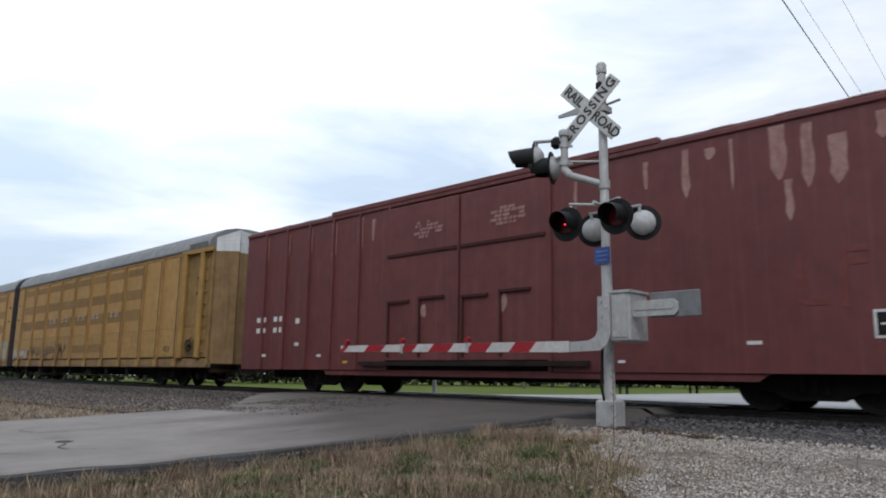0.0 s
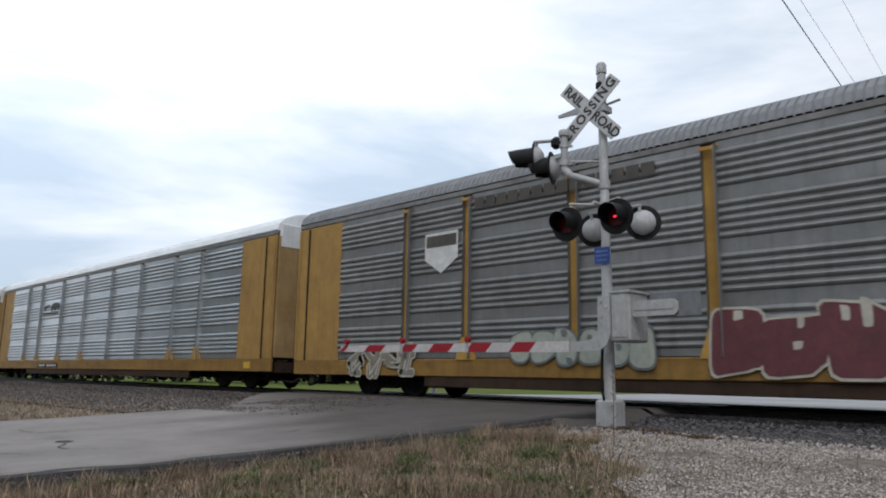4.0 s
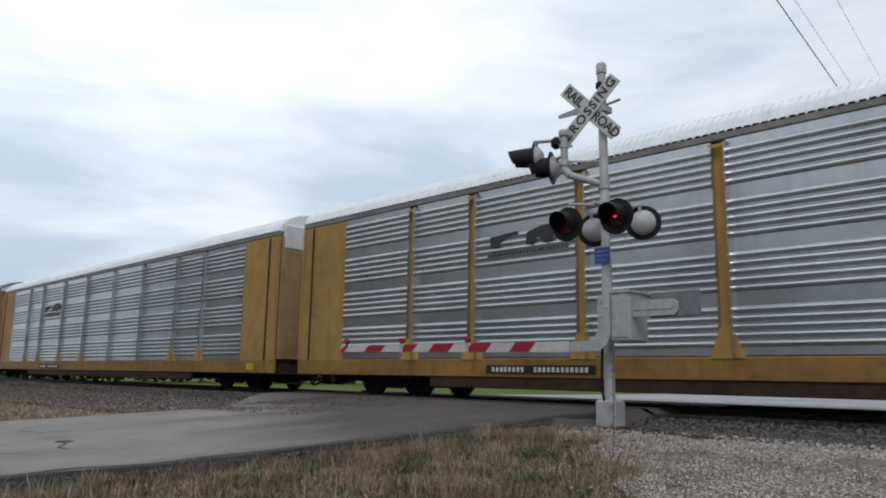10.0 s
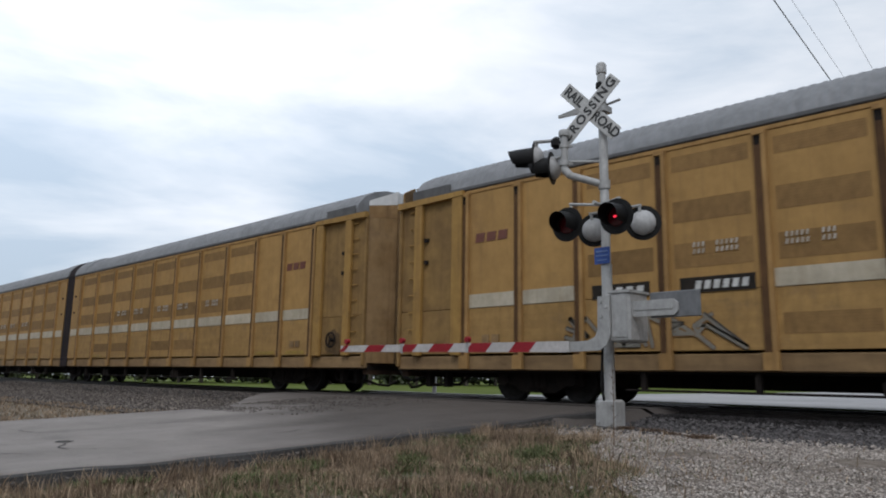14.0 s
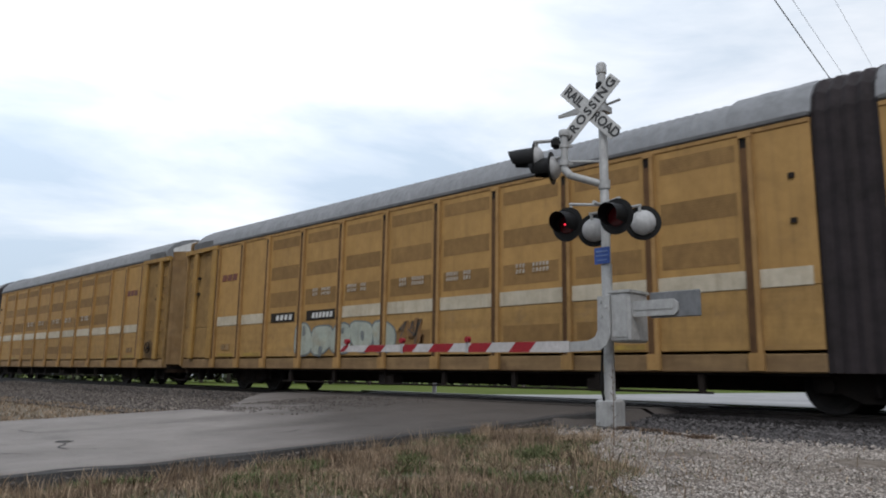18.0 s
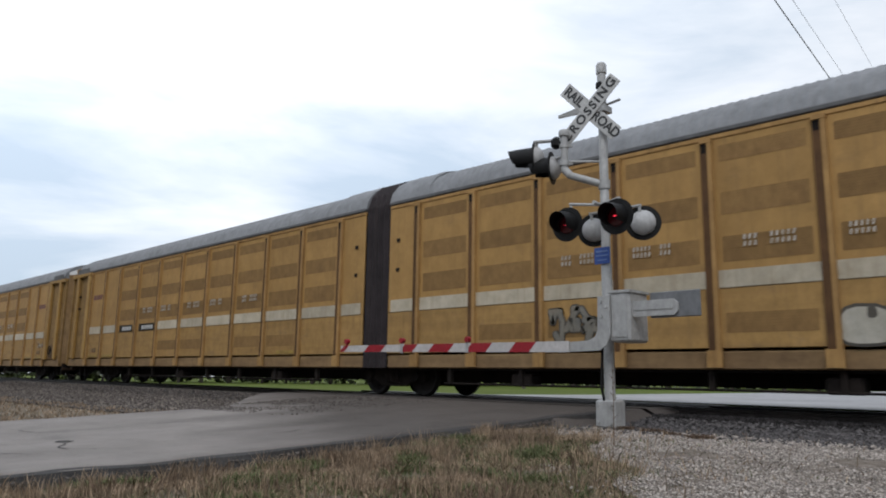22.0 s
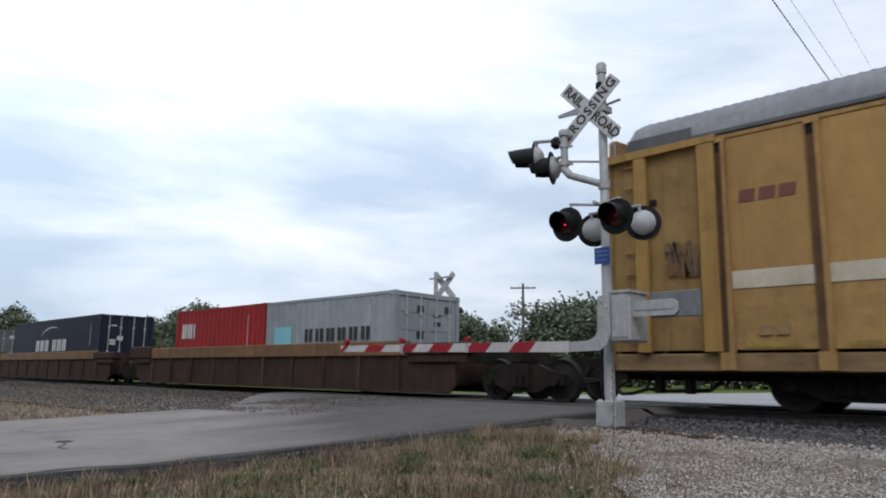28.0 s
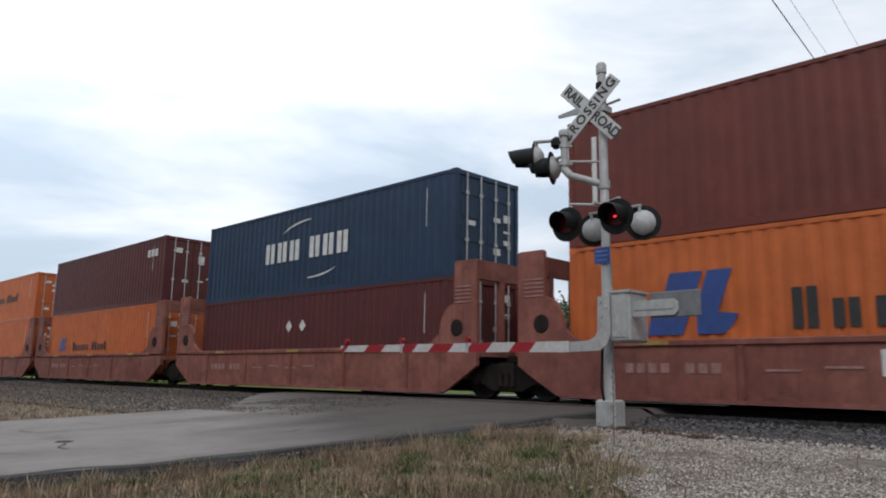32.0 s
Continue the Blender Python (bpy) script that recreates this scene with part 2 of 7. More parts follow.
M["well_mustard"] = mat("mustard_top_chord", (0.19, 0.10, 0.036), (0.13, 0.07, 0.03), 1.2, 0.7, streak=0.5, streak_col=(0.075, 0.04, 0.022), dirt=(0.06, 0.036, 0.022), dirt_amt=0.6)
M["well_pink"] = mat("faded_red_well", (0.2475, 0.0968, 0.0748), (0.1815, 0.0638, 0.0495), 0.9, 0.75, streak=0.45, streak_col=(0.0935, 0.044, 0.0363), dirt=(0.066, 0.0352, 0.0308), dirt_amt=0.7, vary=0.1, blotch=0.28, spec=0.25)
M["c_rust"] = mat("rust_container_steel", (0.1437, 0.03335, 0.023), (0.1173, 0.02875, 0.0207), 0.7, 0.55, streak=0.25, streak_col=(0.08625, 0.02645, 0.01955), spec=0.35)
M["c_maroon"] = mat("maroon_container_steel", (0.0936, 0.0204, 0.0192), (0.078, 0.018, 0.018), 0.7, 0.55, streak=0.25, streak_col=(0.06, 0.018, 0.0168), spec=0.35)
M["c_red"] = mat("red_container_steel", (0.29, 0.016, 0.016), (0.24, 0.014, 0.014), 0.7, 0.55, streak=0.25, streak_col=(0.14, 0.013, 0.013), spec=0.35)
M["c_grey"] = mat("grey_container_steel", (0.29, 0.315, 0.33), (0.245, 0.27, 0.285), 0.7, 0.55, streak=0.25, streak_col=(0.17, 0.175, 0.175), spec=0.35)
M["c_green_grey"] = mat("green_grey_container_steel", (0.135, 0.147, 0.146), (0.110, 0.119, 0.118), 0.7, 0.55, streak=0.25, streak_col=(0.08, 0.08, 0.074), spec=0.35)
M["c_navy"] = mat("navy_container_steel", (0.0075, 0.0115, 0.03), (0.0058, 0.009, 0.023), 0.7, 0.55, streak=0.25, streak_col=(0.018, 0.02, 0.032), spec=0.35)
M["c_blue"] = mat("blue_container_steel", (0.01625, 0.0377, 0.078), (0.013, 0.0299, 0.0624), 0.7, 0.55, streak=0.25, streak_col=(0.026, 0.039, 0.065), spec=0.35)
M["c_orange"] = mat("orange_container_steel", (0.507, 0.1222, 0.0286), (0.429, 0.1014, 0.026), 0.7, 0.55, streak=0.3, streak_col=(0.26, 0.0715, 0.026), spec=0.35)
M["logo_blue"] = mat("blue_emblem", (0.03, 0.07, 0.25), (0.03, 0.06, 0.2), 3.0, 0.5)
M["logo_cyan"] = mat("pale_blue_emblem", (0.22, 0.5, 0.55), (0.2, 0.45, 0.5), 3.0, 0.5)
M["gate_yellow"] = mat("yellow_reflector", (0.55, 0.36, 0.03), (0.48, 0.3, 0.03), 3.0, 0.5)
M["gate_dull"] = mat("worn_yellow_reflector", (0.36, 0.24, 0.04), (0.25, 0.16, 0.04), 3.0, 0.6, dirt=(0.16, 0.1, 0.05), dirt_amt=0.7)
M["plate_grey"] = mat("weathered_steel_plate", (0.17, 0.175, 0.185), (0.13, 0.135, 0.14), 4.0, 0.6, streak=0.3, streak_col=(0.10, 0.10, 0.10))
M["signal_grey"] = mat("aluminium_paint", (0.40, 0.40, 0.395), (0.33, 0.33, 0.325), 5.0, 0.55, metal=0.1, streak=0.35, streak_col=(0.22, 0.21, 0.195))
M["lamp_back"] = mat("grey_lamp_housing", (0.44, 0.44, 0.44), (0.37, 0.37, 0.37), 5.0, 0.6, streak=0.3, streak_col=(0.25, 0.25, 0.245))
M["lamp_black"] = mat("black_lamp_hood", (0.006, 0.006, 0.0065), (0.009, 0.009, 0.009), 5.0, 0.6, spec=0.25)
M["lens"] = glow("unlit_red_lens", (0.045, 0.003, 0.005), 0.05)
M["led"] = glow("lit_red_lamp", (1.0, 0.03, 0.06), 1.7)
M["sign_white"] = mat("white_sign_sheeting", (0.50, 0.50, 0.49), (0.43, 0.43, 0.42), 6.0, 0.55, streak=0.3, streak_col=(0.3, 0.29, 0.26))
M["sign_black"] = mat("black_sign_letters", (0.025, 0.025, 0.026), (0.03, 0.03, 0.03), 6.0, 0.5)
M["arm_red"] = mat("red_reflective_stripe", (0.30, 0.010, 0.02), (0.25, 0.010, 0.018), 5.0, 0.5)
M["arm_white"] = mat("white_reflective_stripe", (0.52, 0.50, 0.49), (0.44, 0.42, 0.41), 5.0, 0.5, streak=0.2, streak_col=(0.3, 0.28, 0.27))
M["sign_blue"] = mat("blue_notice", (0.045, 0.10, 0.36), (0.04, 0.09, 0.32), 5.0, 0.45)
M["notice_text"] = mat("faded_notice_print", (0.16, 0.24, 0.46), (0.13, 0.2, 0.42), 5.0, 0.5)
# near-black: fouling and the train's shade share this one stone colour
M["stone_black"] = mat("fouled_ballast_with_shade", (0.028, 0.025, 0.025), (0.016, 0.015, 0.015), 9.0, 0.95, island=0.6, spec=0.15)
M["concrete"] = mat("cast_concrete", (0.33, 0.33, 0.32), (0.27, 0.27, 0.26), 6.0, 0.85, bump=0.3)
M["road"] = mat("worn_asphalt", (0.245, 0.22, 0.203), (0.19, 0.17, 0.156), 0.45, 0.8, bump=0.35, bump_scale=90, dirt=(0.11, 0.10, 0.095), dirt_amt=0.4, grain=0.25, stretch=(1.6, 0.5, 1), blotch=0.12, spec=0.3)
_n, _l = M["road"].node_tree.nodes, M["road"].node_tree.links
_co = _n.new("ShaderNodeTexCoord")
_sep = _n.new("ShaderNodeSeparateXYZ")
_l.new(_co.outputs["Object"], _sep.inputs["Vector"])
_ns = _n.new("ShaderNodeTexNoise")
_ns.inputs["Scale"].default_value, _ns.inputs["Detail"].default_value = 0.55, 7.0
_mp = _n.new("ShaderNodeMapping")
_mp.inputs["Scale"].default_value = (1.6, 0.5, 1.0)
_l.new(_co.outputs["Object"], _mp.inputs["Vector"])
_l.new(_mp.outputs["Vector"], _ns.inputs["Vector"])


def _math(op, a, b):
    m = _n.new("ShaderNodeMath")
    m.operation = op
    for k, v in enumerate((a, b)):
        if isinstance(v, float):
            m.inputs[k].default_value = v
        else:
            _l.new(v, m.inputs[k])
    return m.outputs[0]


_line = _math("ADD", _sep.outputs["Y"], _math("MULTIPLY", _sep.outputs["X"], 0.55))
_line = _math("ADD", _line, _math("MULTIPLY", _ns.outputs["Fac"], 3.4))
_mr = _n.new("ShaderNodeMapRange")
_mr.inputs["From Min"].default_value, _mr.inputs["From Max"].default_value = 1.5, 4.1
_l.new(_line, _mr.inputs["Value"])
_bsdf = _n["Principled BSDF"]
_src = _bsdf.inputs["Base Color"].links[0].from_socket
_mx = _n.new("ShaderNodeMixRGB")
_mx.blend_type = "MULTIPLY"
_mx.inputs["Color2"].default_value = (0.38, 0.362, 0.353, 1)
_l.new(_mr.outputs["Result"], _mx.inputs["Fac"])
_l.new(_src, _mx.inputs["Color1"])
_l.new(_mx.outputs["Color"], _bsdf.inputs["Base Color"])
M["patch"] = mat("dark_crossing_asphalt", (0.042, 0.037, 0.036), (0.085, 0.077, 0.075), 0.6, 0.85, bump=0.4, bump_scale=80, grain=0.3, stretch=(2.0, 0.3, 1), dirt=(0.03, 0.026, 0.026), dirt_amt=0.6)
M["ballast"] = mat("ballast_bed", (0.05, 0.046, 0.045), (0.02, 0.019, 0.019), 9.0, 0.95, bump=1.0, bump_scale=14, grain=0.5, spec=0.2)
M["stone_dark"] = mat("dark_ballast_stone", (0.095, 0.088, 0.087), (0.05, 0.047, 0.048), 9.0, 0.9, island=0.75, spec=0.2)
M["stone_pale"] = mat("pale_limestone_gravel", (0.37, 0.335, 0.30), (0.25, 0.215, 0.19), 7.0, 0.9, bump=0.4, island=0.6, spec=0.2)
M["soil"] = mat("dry_grass_ground", (0.20, 0.16, 0.115), (0.10, 0.082, 0.056), 2.2, 0.95, bump=0.7, bump_scale=25, dirt=(0.075, 0.078, 0.04), dirt_amt=0.75, grain=0.5)
M["far_grass"] = mat("green_verge", (0.075, 0.105, 0.02), (0.105, 0.125, 0.032), 0.3, 0.95, bump=0.4, bump_scale=20, grain=0.3, spec=0.05)
M["gravel"] = mat("pale_gravel_ground", (0.23, 0.198, 0.168), (0.13, 0.108, 0.09), 9.0, 0.95, bump=1.0, bump_scale=40, dirt=(0.065, 0.049, 0.038), dirt_amt=0.85, grain=0.6, spec=0.15)
M["straw"] = mat("dry_straw_blades", (0.325, 0.242, 0.16), (0.17, 0.12, 0.079), 0.9, 0.9, island=0.65)
M["blade_green"] = mat("green_grass_blades", (0.118, 0.132, 0.058), (0.082, 0.095, 0.042), 2.0, 0.9, island=0.45, spec=0.2)
M["rust_weed"] = mat("brown_dock_weed", (0.125, 0.08, 0.05), (0.085, 0.055, 0.037), 3.0, 0.9)
M["leaf"] = mat("tree_leaves", (0.118, 0.146, 0.092), (0.162, 0.184, 0.118), 0.5, 0.8, grain=0.3, island=0.5, spec=0.2)
M["leaf_dark"] = mat("dark_tree_leaves", (0.105, 0.13, 0.084), (0.138, 0.164, 0.1), 0.5, 0.8, grain=0.3, island=0.5)
M["bark"] = mat("grey_bark", (0.09, 0.075, 0.06), (0.06, 0.05, 0.04), 5.0, 0.9, bump=0.5)
M["pole_wood"] = mat("weathered_pole_wood", (0.12, 0.10, 0.085), (0.085, 0.07, 0.06), 3.0, 0.9, stretch=(4, 4, 0.3))
M["wire"] = mat("black_cable", (0.02, 0.02, 0.022), (0.03, 0.03, 0.03), 3.0, 0.6)
M["tie"] = mat("creosoted_timber", (0.05, 0.04, 0.033), (0.035, 0.028, 0.024), 3.0, 0.9, bump=0.5)
M["pale_concrete"] = mat("pale_concrete_road", (0.33, 0.325, 0.325), (0.27, 0.265, 0.265), 0.4, 0.9, grain=0.15, spec=0.15)
M["edge"] = mat("broken_asphalt_edge", (0.045, 0.042, 0.04), (0.028, 0.026, 0.025), 3.0, 0.95, bump=0.8, bump_scale=30, grain=0.4)
# pale colour for the sky showing through the vent holes
M["pinhole"] = mat("sky_through_vent_holes", (0.50, 0.46, 0.40), (0.36, 0.31, 0.24), 6.0, 0.7)
M["stone_grey"] = mat("grey_ballast_stone", (0.135, 0.117, 0.104), (0.085, 0.073, 0.066), 9.0, 0.9, island=0.6, spec=0.2)


# ---------------------------------------------------------------- mesh helpers
def bx(bm, x0, x1, y0, y1, z0, z1):
    v = [bm.verts.new(p) for p in ((x0, y0, z0), (x1, y0, z0), (x1, y1, z0), (x0, y1, z0), (x0, y0, z1), (x1, y0, z1), (x1, y1, z1), (x0, y1, z1))]
    for f in ((0, 3, 2, 1), (4, 5, 6, 7), (0, 1, 5, 4), (1, 2, 6, 5), (2, 3, 7, 6), (3, 0, 4, 7)):
        bm.faces.new([v[i] for i in f])


def bev_box(bm, x0, x1, y0, y1, z0, z1, b=0.01):
    """Box with its long corners chamfered (an octagon in plan, stacked in three rings)."""
    def ring(z, s):
        a0, a1, c0, c1 = x0 + s, x1 - s, y0 + s, y1 - s
        pts = ((a0 + b, c0), (a1 - b, c0), (a1, c0 + b), (a1, c1 - b), (a1 - b, c1), (a0 + b, c1), (a0, c1 - b), (a0, c0 + b))
        return [bm.verts.new((p[0], p[1], z)) for p in pts]
    rings = [ring(z0, b), ring(z0 + b, 0), ring(z1 - b, 0), ring(z1, b)]
    for r, s in zip(rings, rings[1:]):
        for i in range(8):
            bm.faces.new((r[i], r[(i + 1) % 8], s[(i + 1) % 8], s[i]))
    bm.faces.new(rings[0][::-1])
    bm.faces.new(rings[-1])


def tube(bm, p, q, r, n=12, r2=None, caps=True):
    p, q = Vector(p), Vector(q)
    d = (q - p).normalized()
    a = d.orthogonal().normalized()
    b = d.cross(a)
    rings = []
    for c, rad in ((p, r), (q, r if r2 is None else r2)):
        rings.append([bm.verts.new(c + rad * (math.cos(k * math.tau / n) * a + math.sin(k * math.tau / n) * b)) for k in range(n)])
    for k in range(n):
        bm.faces.new((rings[0][k], rings[0][(k + 1) % n], rings[1][(k + 1) % n], rings[1][k]))
    if caps:
        bm.faces.new(rings[0][::-1])
        bm.faces.new(rings[1])


def lathe(bm, profile, axis_p, axis_d, n=20):
    """Profile of (along, radius) turned about the axis."""
    p, d = Vector(axis_p), Vector(axis_d).normalized()
    a = d.orthogonal().normalized()
    b = d.cross(a)
    rings = [[bm.verts.new(p + d * s + max(r, 1e-4) * (math.cos(k * math.tau / n) * a + math.sin(k * math.tau / n) * b)) for k in range(n)] for s, r in profile]
    for r, s in zip(rings, rings[1:]):
        for k in range(n):
            bm.faces.new((r[k], r[(k + 1) % n], s[(k + 1) % n], s[k]))
    bm.faces.new(rings[0][::-1])
    bm.faces.new(rings[-1])


def prism(bm, poly, fn0, fn1):
    """A polygon carried from fn0(p) to fn1(p): a solid slab."""
    a = [bm.verts.new(fn0(p)) for p in poly]
    b = [bm.verts.new(fn1(p)) for p in poly]
    k = len(poly)
    for i in range(k):
        bm.faces.new((a[i], a[(i + 1) % k], b[(i + 1) % k], b[i]))
    bm.faces.new(a[::-1])
    bm.faces.new(b)


def slab_y(bm, poly, y0, y1):
    prism(bm, poly, lambda p: (p[0], y0, p[1]), lambda p: (p[0], y1, p[1]))


def slab_x(bm, poly, x0, x1):
    prism(bm, poly, lambda p: (x0, p[0], p[1]), lambda p: (x1, p[0], p[1]))


def sheet(bm, line, fn0, fn1):
    """An open profile swept straight: a folded sheet."""
    a = [bm.verts.new(fn0(p)) for p in line]
    b = [bm.verts.new(fn1(p)) for p in line]
    for i in range(len(line) - 1):
        bm.faces.new((a[i], a[i + 1], b[i + 1], b[i]))


def done(name, bm, material, smooth=False):
    bmesh.ops.recalc_face_normals(bm, faces=bm.faces)
    me = bpy.data.meshes.new(name)
    bm.to_mesh(me)
    bm.free()
    me.materials.append(M[material])
    if smooth:
        me.shade_smooth()
        me.set_sharp_from_angle(angle=radians(35))
    return me


def put(name, me, parent=None, at=(0, 0, 0), label="", flip=False):
    ob = new(name, me)
    ob.location = at
    if flip:
        ob.rotation_euler = (0, 0, math.pi)
    ob.parent = parent
    if label:
        ob["label"] = label
    return ob


def part(name, bm, material, parent, label="", smooth=False, at=(0, 0, 0)):
    return put(name, done(name, bm, material, smooth), parent, at, label)


def quick(name, boxes, material, parent, label="", at=(0, 0, 0)):
    bm = bmesh.new()
    for b in boxes:
        bx(bm, *b)
    return part(name, bm, material, parent, label, at=at)


def thing(name, label, category, group="", at=(0, 0, 0)):
    e = new(name)
    e.empty_display_size = 0.3
    e.location = at
    return tagged(e, label, category, group)


# ---------------------------------------------------------------- ground
GRADE = 0.0055         # the track falls gently towards +x between two level stretches
GRADE_X0, GRADE_X1 = -95.0, 30.0


def track_z(x):
    """Height of the rail tops along the track."""
    return -GRADE * (min(max(x, GRADE_X0), GRADE_X1) + 12.0)


def near_track(y):
    """1 along the track, fading out to level ground on both sides."""
    return 1.0 - smooth01((abs(y - TRACK_Y) - 2.4) / 3.0)


ROAD_X0, ROAD_X1 = -14.3, -7.0


def smooth01(t):
    t = min(max(t, 0.0), 1.0)
    return t * t * (3 - 2 * t)


def ground_z(x, y):
    """Height of the natural ground: highest along the track, falling gently away on both sides."""
    d = abs(y - TRACK_Y)
    z = -0.26 - 0.29 * smooth01((d - 3.6) / 8.0) - 0.25 * smooth01((d - 11) / 14.0)
    if y > TRACK_Y:
        z = -0.16 - 0.20 * smooth01((d - 1.6) / 6.0)
    roadside = smooth01((x - ROAD_X1 - 0.1) / 0.8) * smooth01((TRACK_Y - 3.4 - y) / 2.0)
    bump = 0.05 * noise.noise((x * 0.45, y * 0.45, 0.0)) + 0.02 * noise.noise((x * 1.7, y * 1.7, 3.0))
    return z + bump * roadside + 0.05 * roadside + track_z(x) * near_track(y)


def axis(lo, hi, step, far):
    vals, s, v = list(np.arange(lo, hi + 1e-6, step)), step, hi
    up = []
    while v < far:
        s *= 1.5
        v += s
        up.append(v)
    s, v, dn = step, lo, []
    while v > -far:
        s *= 1.5
        v -= s
        dn.append(v)
    return dn[::-1] + vals + up


def grid_mesh(name, xs, ys, zf, mats, pick=None):
    verts = [(x, y, zf(x, y)) for y in ys for x in xs]
    nx = len(xs)
    faces = [(j * nx + i, j * nx + i + 1, (j + 1) * nx + i + 1, (j + 1) * nx + i) for j in range(len(ys) - 1) for i in range(nx - 1)]
    me = bpy.data.meshes.new(name)
    me.from_pydata(verts, [], faces)
    for m in mats:
        me.materials.append(M[m])
    if pick:
        me.polygons.foreach_set("material_index", [pick(*me.polygons[i].center[:2]) for i in range(len(faces))])
    me.shade_smooth()
    return me


def surface(x, y):
    """0 dry grass, 1 pale gravel, 2 green verge."""
    wob = 0.35 * noise.noise((x * 0.8, y * 0.8, 7.0))
    if y > TRACK_Y + 2.2:
        return 2
    if x > ROAD_X1 and max(y, y + 1.25 * (x + 5.4)) + wob > 8.3 and y < TRACK_Y:
        return 1
    if x < ROAD_X0 and y > 7.3 + wob:
        return 1
    return 0


gx, gy = axis(-40, 12, 0.25, 2600), axis(-3, 26, 0.25, 2600)
ground = tagged(put("ground", grid_mesh("ground", gx, gy, ground_z, ["soil", "gravel", "far_grass"], surface)), "dry grass, pale gravel and green verge on level ground", "ground", kind="structure")


def road_z(x, y):
    d = abs(y - TRACK_Y)
    z = -0.01 - 0.17 * smooth01((d - 1.4) / 5.0) - 0.22 * smooth01((d - 4.0) / 8.0) - 0.2 * smooth01((d - 11) / 14.0)
    if y > TRACK_Y:
        z = -0.01 - 0.13 * smooth01((d - 1.4) / 6.0) - 0.06 * smooth01((d - 6) / 10)
    return z + track_z(x) * near_track(y)


def road_half(y):
    return 3.6 * smooth01((y - 7.5) / 4.2)


def road_mesh(name, y0, y1, step, x0, x1, mats, lift, edge=True):
    ys = list(np.arange(y0, y1 + 1e-6, step))
    verts, faces, nx = [], [], 25
    for y in ys:
        wob = 0.10 * noise.noise((y * 0.9, 1.0, 0.0)) + 0.05 * noise.noise((y * 3.1, 2.0, 0.0))
        wob2 = 0.10 * noise.noise((y * 0.9, 5.0, 0.0))
        a = x0 - road_half(y) + wob2
        b = x1 + (0.25 * smooth01((y - 9) / 3)) + wob
        row = [a + (b - a) * i / (nx - 1) for i in range(nx)]
        skirt = 0.08 + 0.5 * smooth01((y - 8.5) / 2.0)
        verts.append((row[0] - skirt, y, (min(ground_z(row[0] - skirt, y), road_z(row[0], y)) - 0.04) if edge else road_z(row[0], y) - 0.01))
        verts += [(x, y, road_z(x, y) + lift) for x in row]
        verts.append((row[-1] + skirt, y, (min(ground_z(row[-1] + skirt, y), road_z(row[-1], y)) - 0.04) if edge else road_z(row[-1], y) - 0.01))
    w = nx + 2
    for j in range(len(ys) - 1):
        for i in range(w - 1):
            faces.append((j * w + i, j * w + i + 1, (j + 1) * w + i + 1, (j + 1) * w + i))
    me = bpy.data.meshes.new(name)
    me.from_pydata(verts, [], faces)
    for m in mats:
        me.materials.append(M[m])
    me.shade_smooth()
    return me


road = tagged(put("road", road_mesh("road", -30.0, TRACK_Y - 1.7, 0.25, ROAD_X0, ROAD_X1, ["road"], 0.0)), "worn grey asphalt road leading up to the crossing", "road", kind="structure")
road_far = tagged(put("road_beyond", road_mesh("road_beyond", TRACK_Y + 1.7, 160.0, 1.0, ROAD_X0 - 1.0, ROAD_X1 + 3.5, ["pale_concrete"], 0.02)), "pale concrete road running on beyond the crossing", "road", kind="structure")
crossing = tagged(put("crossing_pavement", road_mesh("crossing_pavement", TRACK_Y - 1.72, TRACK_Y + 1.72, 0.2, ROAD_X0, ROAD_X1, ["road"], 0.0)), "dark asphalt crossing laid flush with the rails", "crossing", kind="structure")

# broken dark edge of the asphalt
ys = list(np.arange(-12.0, 12.0, 0.2))
verts, faces = [], []
for j, y in enumerate(ys):
    inner = ROAD_X1 + 0.02 + 0.16 * noise.noise((y * 1.4, 8.0, 0.0))
    outer = ROAD_X1 + 0.20 + 0.25 * smooth01((y - 8.5) / 3.0) + 0.16 * noise.noise((y * 1.1, 3.0, 0.0)) + 0.06 * noise.noise((y * 4.0, 3.0, 0.0))
    z = road_z(inner, y)
    verts += [(inner, y, z + 0.008), ((inner + outer) / 2, y, z - 0.005), (outer, y, min(ground_z(outer, y), z) - 0.02)]
    if j:
        k = 3 * j
        faces += [(k - 3, k - 2, k + 1, k), (k - 2, k - 1, k + 2, k + 1)]
me = bpy.data.meshes.new("road_edge")
me.from_pydata(verts, [], faces)
me.materials.append(M["edge"])
tagged(put("road_edge", me), "dark crumbling edge of the asphalt", "road edge", kind="structure")
# cracks and a pothole in the asphalt
rngc = random.Random(77)
